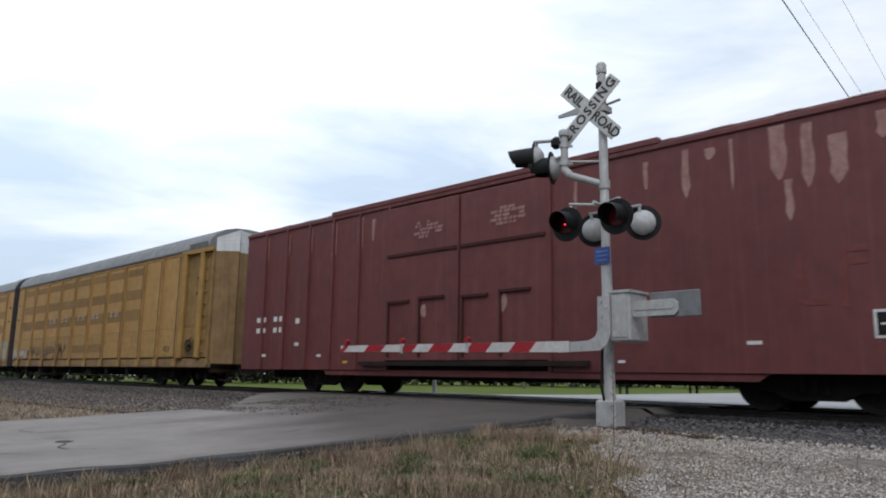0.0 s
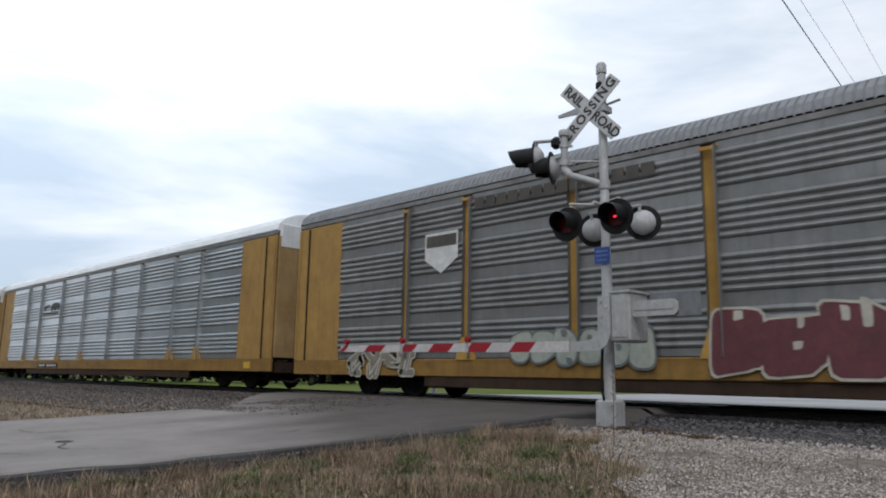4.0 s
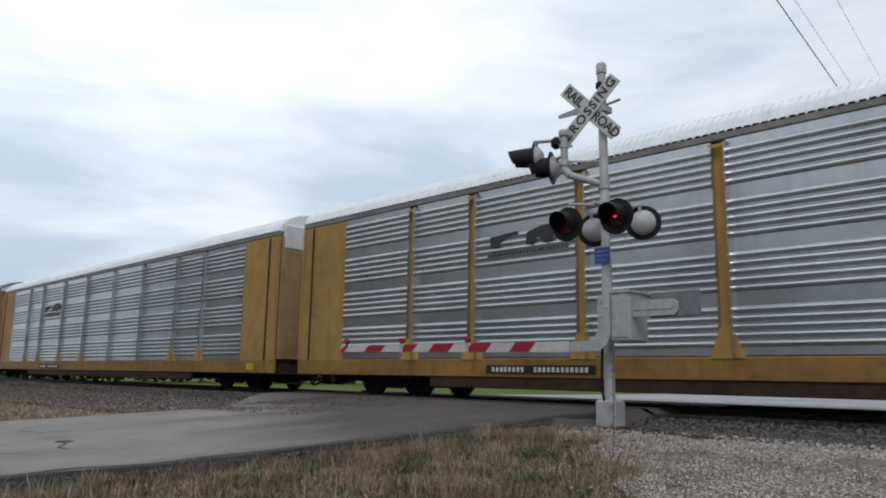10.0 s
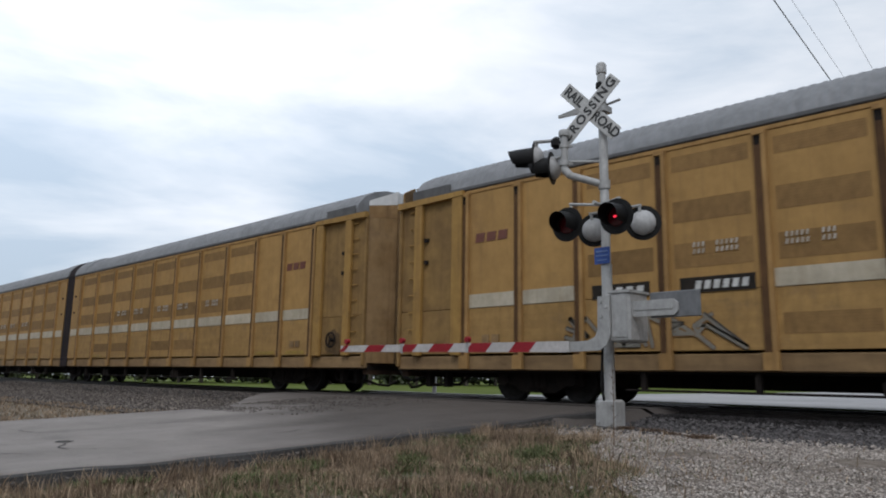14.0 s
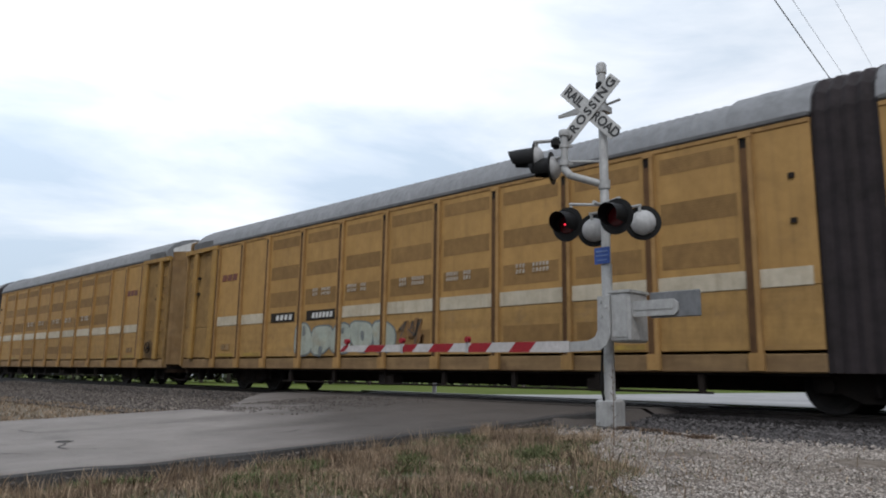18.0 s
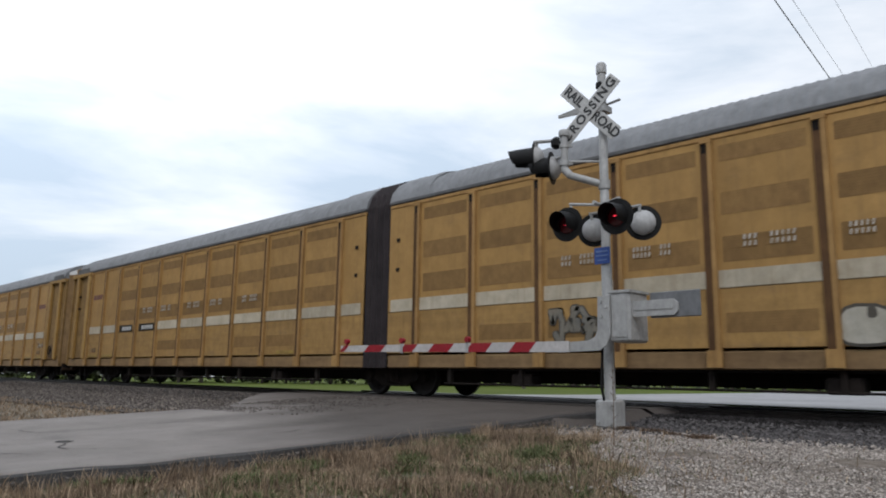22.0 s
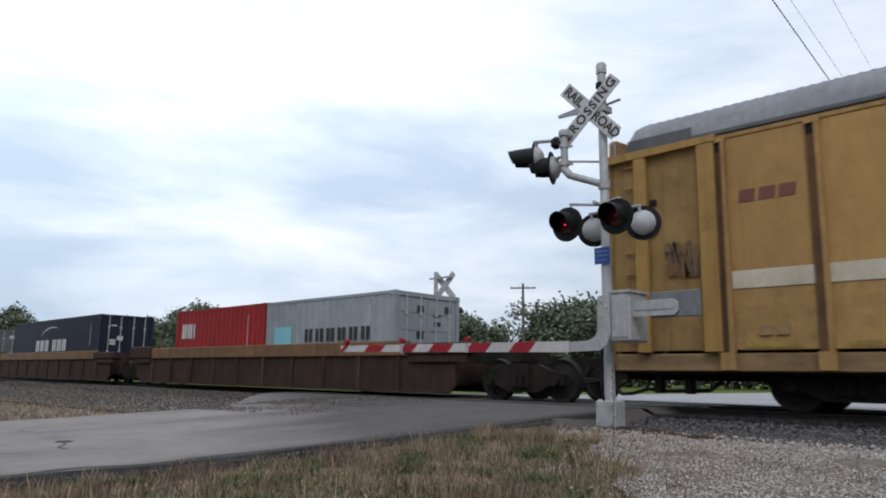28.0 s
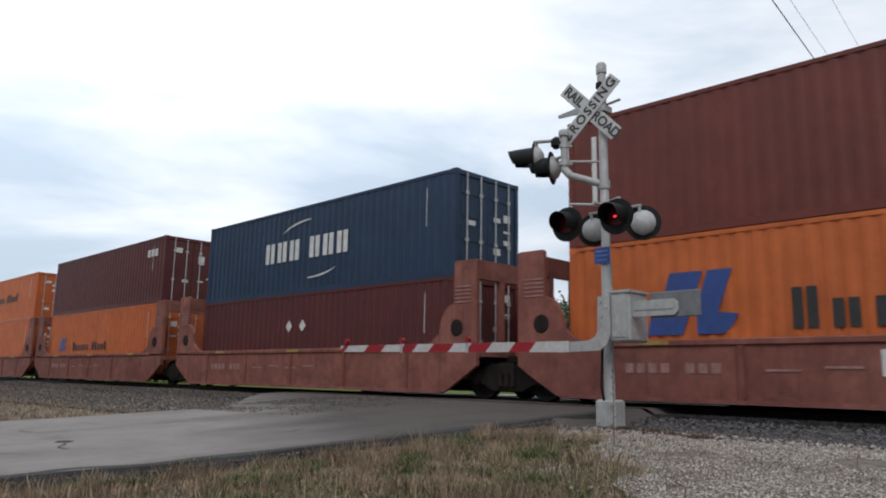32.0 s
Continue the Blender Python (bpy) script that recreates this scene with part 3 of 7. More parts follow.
for cx, cy, ln, ang in ((-11.95, 3.5, 1.5, 0.05), (-9.5, 3.28, 1.5, -0.15), (-9.0, 2.2, 0.9, 0.2), (-11.5, 5.2, 1.6, 1.5), (-8.6, 5.6, 1.1, 1.0)):
    left, right, p, a = [], [], Vector((cx, cy)), ang
    for k in range(12):
        w = 0.02 * (0.4 + rngc.random()) * (1 - k / 13)
        nx_, ny_ = -math.sin(a) * w, math.cos(a) * w
        left.append((p.x + nx_, p.y + ny_))
        right.append((p.x - nx_, p.y - ny_))
        p = p + Vector((math.cos(a), math.sin(a))) * ln / 12
        a += rngc.uniform(-0.6, 0.6)
    bm = bmesh.new()
    for k in range(11):
        bm.faces.new([bm.verts.new((q[0], q[1], road_z(*q) + 0.005)) for q in (left[k], left[k + 1], right[k + 1], right[k])])
    tagged(part("road_crack", bm, "edge", None), "dark crack in the worn asphalt", "crack", kind="structure")

bm = bmesh.new()
hole = [(-9.74 + 0.13 * rngc.uniform(0.6, 1.2) * math.cos(k * math.tau / 13), 3.38 + 0.10 * rngc.uniform(0.6, 1.2) * math.sin(k * math.tau / 13)) for k in range(13)]
bm.faces.new([bm.verts.new((x, y, road_z(x, y) + 0.006)) for x, y in hole])
tagged(part("pothole", bm, "edge", None), "small dark pothole in the worn asphalt", "pothole", kind="structure")

# ballast bed, ties and rails
def along_track(bm, poly):
    """A profile (y, z) swept along the track and its grade."""
    rings = [[bm.verts.new((x, p[0], p[1] + track_z(x))) for p in poly] for x in (-700.0, GRADE_X0, GRADE_X1, 420.0)]
    k = len(poly)
    for r, q in zip(rings, rings[1:]):
        for i in range(k):
            bm.faces.new((r[i], r[(i + 1) % k], q[(i + 1) % k], q[i]))
    bm.faces.new(rings[0][::-1])
    bm.faces.new(rings[-1])


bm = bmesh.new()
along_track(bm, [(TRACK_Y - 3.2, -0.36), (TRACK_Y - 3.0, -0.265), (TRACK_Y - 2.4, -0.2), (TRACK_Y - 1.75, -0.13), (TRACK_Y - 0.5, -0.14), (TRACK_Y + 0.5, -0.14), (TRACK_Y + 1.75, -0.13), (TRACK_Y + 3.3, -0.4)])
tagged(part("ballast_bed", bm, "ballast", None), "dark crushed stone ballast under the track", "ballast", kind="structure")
for side in (-1, 1):
    bm = bmesh.new()
    yc = TRACK_Y + side * 0.7525
    along_track(bm, [(yc - 0.07, -0.17), (yc + 0.07, -0.17), (yc + 0.07, -0.155), (yc + 0.012, -0.13), (yc + 0.010, -0.05), (yc + 0.036, -0.04), (yc + 0.036, -0.004), (yc + 0.026, 0.0),
                     (yc - 0.026, 0.0), (yc - 0.036, -0.004), (yc - 0.036, -0.04), (yc - 0.010, -0.05), (yc - 0.012, -0.13), (yc - 0.07, -0.155)])
    tagged(part("rail", bm, "rail_top", None), "worn steel rail of the single track", "rail", kind="structure")
bm = bmesh.new()
bev_box(bm, -0.115, 0.115, -1.3, 1.3, -0.32, -0.115, 0.012)
tie_mesh = done("tie", bm, "tie")
x = -46.0
while x < 8:
    if not (ROAD_X0 - 3.8 < x < ROAD_X1 + 0.3):
        tagged(put("railway_tie", tie_mesh, None, (x, TRACK_Y + random.uniform(-0.03, 0.03), track_z(x) + random.uniform(-0.008, 0.008))), "dark creosoted timber railway tie bedded in ballast", "railway tie", "ties under the rails")
    x += 0.533


# ---------------------------------------------------------------- running gear shared by all cars
def make_truck_mesh():
    bm = bmesh.new()
    frame_poly = [(-1.12, 0.36), (-1.12, 0.60), (-0.80, 0.66), (-0.42, 0.80), (0.42, 0.80), (0.80, 0.66), (1.12, 0.60), (1.12, 0.36), (0.70, 0.34), (0.42, 0.20), (-0.42, 0.20), (-0.70, 0.34)]
    for s in (-1, 1):
        slab_y(bm, frame_poly, s * 1.0 - 0.07, s * 1.0 + 0.07)
        for cx in (-0.89, 0.89):
            tube(bm, (cx, s * 1.05, 0.457), (cx, s * 1.16, 0.457), 0.12, 10)
        for k in (-0.18, 0.0, 0.18):
            tube(bm, (k, s * 1.09, 0.30), (k, s * 1.09, 0.62), 0.07, 8)
    bx(bm, -0.22, 0.22, -1.12, 1.12, 0.55, 0.82)
    tube(bm, (0, 0, 0.8), (0, 0, 1.0), 0.3, 12)
    for cx in (-0.42, 0.42):
        bx(bm, cx - 0.05, cx + 0.05, -0.9, 0.9, 0.40, 0.50)
    return done("truck", bm, "under", True)


def make_wheelset_mesh():
    bm = bmesh.new()
    for s in (-1, 1):
        lathe(bm, [(0.0, 0.06), (0.0, 0.15), (0.03, 0.17), (0.045, 0.36), (0.02, 0.40), (0.0, 0.455), (0.09, 0.463), (0.125, 0.485), (0.14, 0.47), (0.14, 0.40), (0.10, 0.36), (0.10, 0.16), (0.13, 0.15), (0.13, 0.06)],
              (0, s * 0.84, 0), (0, -s, 0), 28)
    tube(bm, (0, -1.05, 0), (0, 1.05, 0), 0.075, 10)
    for k in range(3):
        a = k * math.tau / 3
        for s in (-1, 1):
            tube(bm, (0.27 * math.cos(a), s * 0.84, 0.27 * math.sin(a)), (0.27 * math.cos(a), s * 0.80, 0.27 * math.sin(a)), 0.035, 8)
    return done("wheelset", bm, "steel", True)


TRUCK, WHEELS = make_truck_mesh(), make_wheelset_mesh()


def add_truck(car, x):
    t = put("truck", TRUCK, car, (x, 0, 0))
    for k in (-0.89, 0.89):
        put("wheelset", WHEELS, t, (k, 0, 0.4575))
    return t


def coupler(car, x0, x1, z=0.85):
    bm = bmesh.new()
    a, b = min(x0, x1), max(x0, x1)
    bx(bm, a, b, -0.07, 0.07, z - 0.09, z + 0.09)
    tip = x1
    s = 1 if x1 > x0 else -1
    bev_box(bm, tip - 0.17, tip + 0.17, -0.16, 0.16, z - 0.15, z + 0.15, 0.04)
    part("coupler", bm, "under", car)
    bm = bmesh.new()
    pts = [Vector((x0 + s * 0.1, -0.45, 0.72)), Vector((x0 + s * 0.35, -0.42, 0.45)), Vector((x0 + s * 0.6, -0.38, 0.36)), Vector((x1, -0.34, 0.48))]
    for p, q in zip(pts, pts[1:]):
        tube(bm, p, q, 0.025, 6)
    part("air_hose", bm, "lamp_black", car)


def end_hoses(car, xe, s):
    """Air hose and pipework hanging under the end of a car, on brackets from the end sill."""
    bm = bmesh.new()
    pts = [(xe - s * 1.9, -1.0, 0.50), (xe - s * 1.7, -1.05, 0.33), (xe - s * 0.9, -1.05, 0.30), (xe - s * 0.45, -1.0, 0.33), (xe - s * 0.1, -0.95, 0.24), (xe + s * 0.2, -0.85, 0.22), (xe + s * 0.42, -0.75, 0.34)]
    for a, b in zip(pts, pts[1:]):
        tube(bm, a, b, 0.034, 6)
    part("hose", bm, "under", car)
    for xx in (0.75, 1.35):
        quick("hose_bracket", [(xe - s * xx - 0.06, xe - s * xx + 0.06, -1.2, -1.0, 0.26, 0.66)], "under", car)
    quick("end_sill", [(min(xe - s * 0.02, xe - s * 0.22), max(xe - s * 0.02, xe - s * 0.22), -1.38, 1.38, 0.5, 0.82)], "rust_strip", car, "rust-brown end sill beam")


def bars(parent, name, x0, x1, z0, z1, n, y, material, label="", gap=0.25, slant=0.0, skip=()):
    """A row of plain upright blocks that stands in for lettering."""
    bm = bmesh.new()
    w = (x1 - x0) / n
    for i in range(n):
        if i in skip:
            continue
        a, b = x0 + i * w + w * gap / 2, x0 + (i + 1) * w - w * gap / 2
        slab_y(bm, [(a, z0), (b, z0), (b + slant, z1), (a + slant, z1)], y, y + 0.008)
    return part(name, bm, material, parent, label)


def blob(bm, cx, cz, rx, rz, y, rng, n=14, wob=0.25):
    ph = [rng.uniform(1 - wob, 1 + wob) for _ in range(n)]
    poly = []
    for k in range(n):
        a = k * math.tau / n
        r = (ph[k] + ph[(k + 1) % n]) / 2
        e = 0.75
        poly.append((cx + rx * r * math.copysign(abs(math.cos(a)) ** e, math.cos(a)), cz + rz * r * math.copysign(abs(math.sin(a)) ** e, math.sin(a))))
    slab_y(bm, poly, y, y + 0.004)


def stroke(bm, pts, w, y):
    """A sprayed stroke of even width along a bent line."""
    for (ax, az), (bx_, bz) in zip(pts, pts[1:]):
        dx, dz = bx_ - ax, bz - az
        L = math.hypot(dx, dz) or 1.0
        ex, ez = dx / L * w * 0.5, dz / L * w * 0.5
        nx, nz = -dz / L * w, dx / L * w
        slab_y(bm, [(ax - ex + nx * 0.7, az - ez + nz * 0.7), (ax - ex * 1.4, az - ez * 1.4), (ax - ex - nx * 0.7, az - ez - nz * 0.7), (ax - nx, az - nz), (bx_ - nx, bz - nz),
                    (bx_ + ex - nx * 0.7, bz + ez - nz * 0.7), (bx_ + ex * 1.4, bz + ez * 1.4), (bx_ + ex + nx * 0.7, bz + ez + nz * 0.7), (bx_ + nx, bz + nz), (ax + nx, az + nz)], y, y + 0.003)


def graffiti(parent, x0, x1, z0, z1, colours, seed, y, n=5, weight=0.16):
    """Spray-painted glyph-like shapes: an outline coat, a coloured fill and thin inner lines."""
    rng = random.Random(seed)
    outl, fill, hi = bmesh.new(), bmesh.new(), bmesh.new()
    w, h = (x1 - x0) / n, z1 - z0
    for i in range(n):
        cx, cz = x0 + (i + 0.5) * w, (z0 + z1) / 2 + rng.uniform(-0.08, 0.08) * h
        paths = []
        for k in range(3):
            pts = [(cx + rng.uniform(-0.5, 0.5) * w, cz + rng.choice((-0.42, -0.1, 0.15, 0.42)) * h) for _ in range(rng.choice((3, 4)))]
            paths.append(pts)
        for pts in paths:
            y += 0.00013
            stroke(outl, pts, h * weight * 0.75, y)
            stroke(fill, pts, h * weight * 0.48, y - 0.004)
        stroke(hi, [(px_ + 0.02, pz_ + 0.03) for px_, pz_ in paths[0]], 0.018, y - 0.008)
    part("graffiti_outline", outl, colours[0], parent)["kind"] = "stuff"
    part("graffiti_fill", fill, colours[1], parent, "spray-painted tangled shapes")["kind"] = "stuff"
    part("graffiti_stroke", hi, colours[2], parent)["kind"] = "stuff"


def bubble_letters(parent, x0, x1, z0, z1, fill, outline, seed, y, n, haze="", square=0.75):
    """A painted row of swollen shapes: a pale ground coat, dark rims, flat fills and small gaps."""
    rng = random.Random(seed)
    rim, body, gap, back = bmesh.new(), bmesh.new(), bmesh.new(), bmesh.new()
    w, h = (x1 - x0) / n, z1 - z0

    def shape(bm, cx, cz, rx, rz, ph, yy):
        poly = []
        for k in range(18):
            a = k * math.tau / 18
            r = 1 + 0.10 * math.sin(2 * a + ph) + 0.07 * math.sin(3 * a + 2 * ph)
            poly.append((cx + rx * r * math.copysign(abs(math.cos(a)) ** square, math.cos(a)), cz + rz * r * math.copysign(abs(math.sin(a)) ** square, math.sin(a))))
        slab_y(bm, poly, yy, yy + 0.003)
    for i in range(n):
        cx, cz, ph = x0 + (i + 0.5) * w, (z0 + z1) / 2 + rng.uniform(-0.05, 0.05) * h, rng.uniform(0, 6.28)
        rx, rz = w * rng.uniform(0.50, 0.60), h * rng.uniform(0.40, 0.50)
        lift = y - 0.0004 * (i % 2)
        if haze:
            shape(back, cx, cz + 0.03, rx * 1.25, rz * 1.15, ph + 1, lift + 0.004)
        shape(rim, cx, cz, rx, rz, ph, lift)
        shape(body, cx, cz, rx - 0.045, rz - 0.045, ph, lift - 0.004)
        for k in range(rng.choice((1, 1, 2))):
            shape(gap, cx + rng.uniform(-0.3, 0.3) * rx, cz + rng.choice((-0.75, 0.55, 0.7, 0.0)) * rz, 0.035 + 0.05 * rng.random(), rz * rng.uniform(0.12, 0.4), ph, lift - 0.008)
    if haze:
        part("graffiti_ground", back, haze, parent)["kind"] = "stuff"
    part("graffiti_outline", rim, outline, parent)["kind"] = "stuff"
    part("graffiti_fill", body, fill, parent, "spray-painted swollen shapes")["kind"] = "stuff"
    part("graffiti_gap", gap, outline, parent)["kind"] = "stuff"


M["spray_mint"] = mat("sprayed_pale_mint", (0.36, 0.38, 0.32), (0.28, 0.31, 0.27), 2.0, 0.7, streak=0.4, streak_col=(0.22, 0.2, 0.15), dirt=(0.3, 0.23, 0.12), dirt_amt=0.6)
M["spray_slate"] = mat("sprayed_slate", (0.10, 0.12, 0.13), (0.16, 0.17, 0.16), 2.0, 0.7, dirt=(0.25, 0.2, 0.13), dirt_amt=0.6)
M["spray_haze"] = mat("sprayed_pale_ground", (0.33, 0.28, 0.185), (0.38, 0.34, 0.26), 2.0, 0.7, dirt=(0.34, 0.21, 0.075), dirt_amt=0.9)
M["spray_maroon"] = mat("sprayed_maroon", (0.125, 0.035, 0.04), (0.10, 0.03, 0.034), 2.0, 0.7)
M["spray_white"] = mat("sprayed_white", (0.48, 0.455, 0.39), (0.36, 0.335, 0.27), 2.0, 0.7)
M["spray_red"] = mat("sprayed_dark_red", (0.20, 0.045, 0.02), (0.17, 0.05, 0.02), 2.0, 0.7)
M["spray_teal"] = mat("sprayed_teal", (0.13, 0.30, 0.29), (0.09, 0.22, 0.22), 2.0, 0.7)
M["spray_pink"] = mat("sprayed_crimson", (0.30, 0.06, 0.09), (0.22, 0.05, 0.07), 2.0, 0.7)
M["spray_black"] = mat("sprayed_black", (0.05, 0.045, 0.04), (0.08, 0.07, 0.055), 2.0, 0.7)
M["spray_green"] = mat("sprayed_green", (0.05, 0.12, 0.04), (0.16, 0.17, 0.12), 2.0, 0.7)
M["spray_grey"] = mat("sprayed_grey_blue", (0.17, 0.165, 0.145), (0.22, 0.19, 0.14), 2.0, 0.7)
M["spray_rust"] = mat("sprayed_brown", (0.16, 0.08, 0.03), (0.2, 0.11, 0.04), 2.0, 0.7)

# ---------------------------------------------------------------- articulated yellow autorack
RIBS = [1.55, 3.4, 5.3, 7.2, 9.05, 10.95, 12.8, 14.65, 16.5, 18.05, 19.6]
SIDE = 1.55       # half width of a car side
TOP = 4.78        # top of the side walls
YELLOW_REAR, YELLOW_FRONT = -21.9, 22.0


def roof_profile(half, edge, crown, n=9):
    pts = []
    for i in range(n):
        a = math.sin(math.pi / 2 * (-1 + 2 * i / (n - 1)))
        pts.append((a * half, edge + (crown - edge) * (1 - abs(a) ** 2.4) ** 0.55))
    return pts


def corrugated_roof(x0, x1, half, edge, crown, pitch=0.30, depth=0.03, ribs=(0.0, 0.55, 0.62, 0.93)):
    """A crowned roof sheet with cross ribs."""
    bm = bmesh.new()
    n = max(2, int((x1 - x0) / pitch))
    rows = []
    for i in range(n):
        a = x0 + (x1 - x0) * i / n
        w = (x1 - x0) / n
        for f, h in zip(ribs, (0, 0, depth, depth)):
            rows.append((a + w * f, h))
    rows.append((x1, 0))
    ring = [[bm.verts.new((xx, yy * (1 + h * 0.15), zz + h)) for yy, zz in roof_profile(half, edge, crown, 11)] for xx, h in rows]
    for r, s in zip(ring, ring[1:]):
        for k in range(10):
            bm.faces.new((r[k], r[k + 1], s[k + 1], s[k]))
    bm.faces.new(ring[0])
    bm.faces.new(ring[-1][::-1])
    return bm


PANEL_CACHE = {}


def louvre_panel(w, h):
    """A framed vent of small sloping louvres."""
    key = ("louvre", round(w, 2), round(h, 2))
    if key not in PANEL_CACHE:
        bm = bmesh.new()
        n = max(3, int(h / 0.045))
        line = []
        for i in range(n):
            z = h * i / n
            line += [(-0.0042, z), (-0.003, z + h / n * 0.75), (-0.003, z + h / n * 0.95)]
        line.append((-0.0042, h))
        sheet(bm, line, lambda p: (0, p[0], p[1]), lambda p: (w, p[0], p[1]))
        PANEL_CACHE[key] = done("vent", bm, "vent")
    return PANEL_CACHE[key]


def flat_panel(w, z0, z1, material, thick=0.03):
    key = (round(w, 2), z0, z1, material)
    if key not in PANEL_CACHE:
        bm = bmesh.new()
        bev_box(bm, 0, w, 0, thick, z0, z1, 0.008)
        PANEL_CACHE[key] = done("panel", bm, material)
    return PANEL_CACHE[key]


def rib_mesh():
    """A rust-brown channel with a paler flange and a dark opening at its head."""
    bm = bmesh.new()
    slab_y(bm, [(-0.10, 0.98), (0.03, 0.98), (0.03, TOP - 0.28), (-0.10, TOP - 0.28)], -0.05, 0.0)
    n1 = len(bm.faces)
    bx(bm, -0.10, 0.03, -0.045, 0.0, TOP - 0.28, TOP - 0.10)
    n2 = len(bm.faces)
    slab_y(bm, [(0.03, 0.98), (0.115, 0.98), (0.105, TOP - 0.1), (0.03, TOP - 0.1)], -0.075, 0.0)
    bx(bm, -0.13, 0.13, -0.085, -0.01, 0.69, 0.98)
    bx(bm, -0.11, 0.115, -0.08, 0.0, TOP - 0.10, TOP - 0.02)
    bm.faces.ensure_lookup_table()
    for k, f in enumerate(bm.faces):
        f.material_index = 1 if k < n1 else 2 if k < n2 else 0
    me = done("side_post", bm, "post_yellow")
    me.materials.append(M["channel"])
    me.materials.append(M["under"])
    return me


RIB = rib_mesh()


def make_yellow_car():
    car = thing("autorack_car", "two-unit articulated yellow autorack railcar on the track", "railcar", "autorack cars of the train")
    for s in (-1, 1):
        bm = bmesh.new()
        x0, x1 = (YELLOW_REAR, -0.5) if s < 0 else (0.5, YELLOW_FRONT)
        bx(bm, x0, x1, -SIDE + 0.12, SIDE - 0.12, 0.62, 0.72)
        part("deck", bm, "under", car)
        for yy in (-0.35, 0.35):
            quick("centre_sill", [(x0 + (0.2 if s > 0 else 2.6), x1 - (2.6 if s > 0 else 0.2), yy - 0.12, yy + 0.12, 0.35, 0.615)], "under", car)
            quick("draft_sill", [(x0 + 0.2, x0 + 2.6, yy - 0.1, yy + 0.1, 0.5, 0.615)] if s < 0 else [(x1 - 2.6, x1 - 0.2, yy - 0.1, yy + 0.1, 0.5, 0.615)], "under", car)
        for yy in (-1, 1):
            part("side_sill", (lambda b: (bev_box(b, x0, x1, -0.05, 0.05, 0.66, 0.97, 0.02), b)[1])(bmesh.new()), "sill_tan", car, at=(0, yy * (SIDE - 0.075), 0))
            part("top_rail", (lambda b: (bev_box(b, x0 + 0.9 * (s < 0), x1 - 0.9 * (s > 0), -0.05, 0.05, TOP - 0.05, TOP + 0.05, 0.02), b)[1])(bmesh.new()), "post_yellow", car, at=(0, yy * (SIDE - 0.03), 0))
            part("roof_gutter", (lambda b: (bev_box(b, x0 + 0.9 * (s < 0), x1 - 0.9 * (s > 0), -0.045, 0.045, TOP + 0.054, TOP + 0.15, 0.02), b)[1])(bmesh.new()), "roof_band", car, "dark grey roof gutter", at=(0, yy * (SIDE - 0.005), 0))
        edges = [0.5] + RIBS + [YELLOW_FRONT - 0.05 if s > 0 else -YELLOW_REAR - 0.05]
        for i, (a, b) in enumerate(zip(edges, edges[1:])):
            lo = s * b if s < 0 else a
            w = b - a
            last = i == len(edges) - 2
            put("side_panel", flat_panel(w, 2.06, TOP - 0.03, "end_panel_dirty" if last else "yellow"), car, (lo, -SIDE + (0.02 if last else 0), 0))
            put("lower_side_panel", flat_panel(w, 1.02, 2.05, "end_panel_dirty" if last else "yellow_low"), car, (lo, -SIDE + (0.02 if last else 0), 0))
            put("side_panel", flat_panel(w, 1.02, TOP - 0.03, "yellow"), car, (lo, SIDE - 0.03, 0))
            if 1 <= i <= 9 or i == 10:
                rows = [(4.30, 4.60), (3.34, 3.74), (2.50, 2.95)] if i < 9 else []
                if i < 8 and i % 3 != 1:
                    rows.append((1.28, 1.62))
                if 3 <= i <= 7:
                    # light through the perforations, drawn as solid pale bars
                    for rz in (2.74, 2.86):
                        vh = bars(car, "vent_perforation", lo + 0.3 + 0.25 * (i % 2), lo + w - 0.75 + 0.3 * (i % 2), rz, rz + 0.085, 10, -SIDE - 0.028, "pinhole", "", 0.55, 0.015, (3, 4) if i % 2 else (5, 6))
                        vh["kind"] = "stuff"
                for z0, z1 in rows:
                    put("vent_panel", louvre_panel(w - 0.42, z1 - z0), car, (lo + 0.21, -SIDE, z0))
        for r in RIBS:
            put("side_post", RIB, car, (s * r, -SIDE, 0))
            put("side_post", RIB, car, (s * r, SIDE, 0), flip=True)
        # end doors: inset stepped corner with a heavy post and folding leaves
        xe = YELLOW_FRONT if s > 0 else YELLOW_REAR
        bulge = [(xe - s * 0.02, -SIDE + 0.05), (xe + s * 0.33, -0.80), (xe + s * 0.30, -0.74), (xe - s * 0.02, 0.32), (xe - s * 0.10, 0.40), (xe - s * 0.52, SIDE - 0.05)]
        tops = [5.16, 5.48, 5.48, 5.38, 5.33, 5.06]
        for k in (0, 2, 4):
            (ax, ay), (cx, cy) = bulge[k], bulge[k + 1]
            n = Vector((cy - ay, ax - cx, 0)).normalized() * 0.05 * s
            for nm, zz, mt in (("end_door_leaf", (0.80, 0.80, 4.72, 4.68), "door_tan"), ("end_hood_panel", (4.685, 4.725, 5.10, 5.02), "door_tan"), ("end_cap", (5.025, 5.105, tops[k + 1], tops[k]), "roof_white" if s > 0 else "door_tan")):
                bm = bmesh.new()
                quad = [(ax, ay, zz[0]), (cx, cy, zz[1]), (cx, cy, zz[2]), (ax, ay, zz[3])]
                prism(bm, quad, lambda p: p, lambda p: (p[0] - n.x, p[1] - n.y, p[2]))
                part(nm, bm, mt, car, "white painted end cap" if nm == "end_cap" and s > 0 else "")
        bm = bmesh.new()
        slab_x(bm, roof_profile(SIDE - 0.05, TOP + 0.05, 5.58, 11), xe - s * 0.55 - 0.03, xe - s * 0.55 + 0.03)
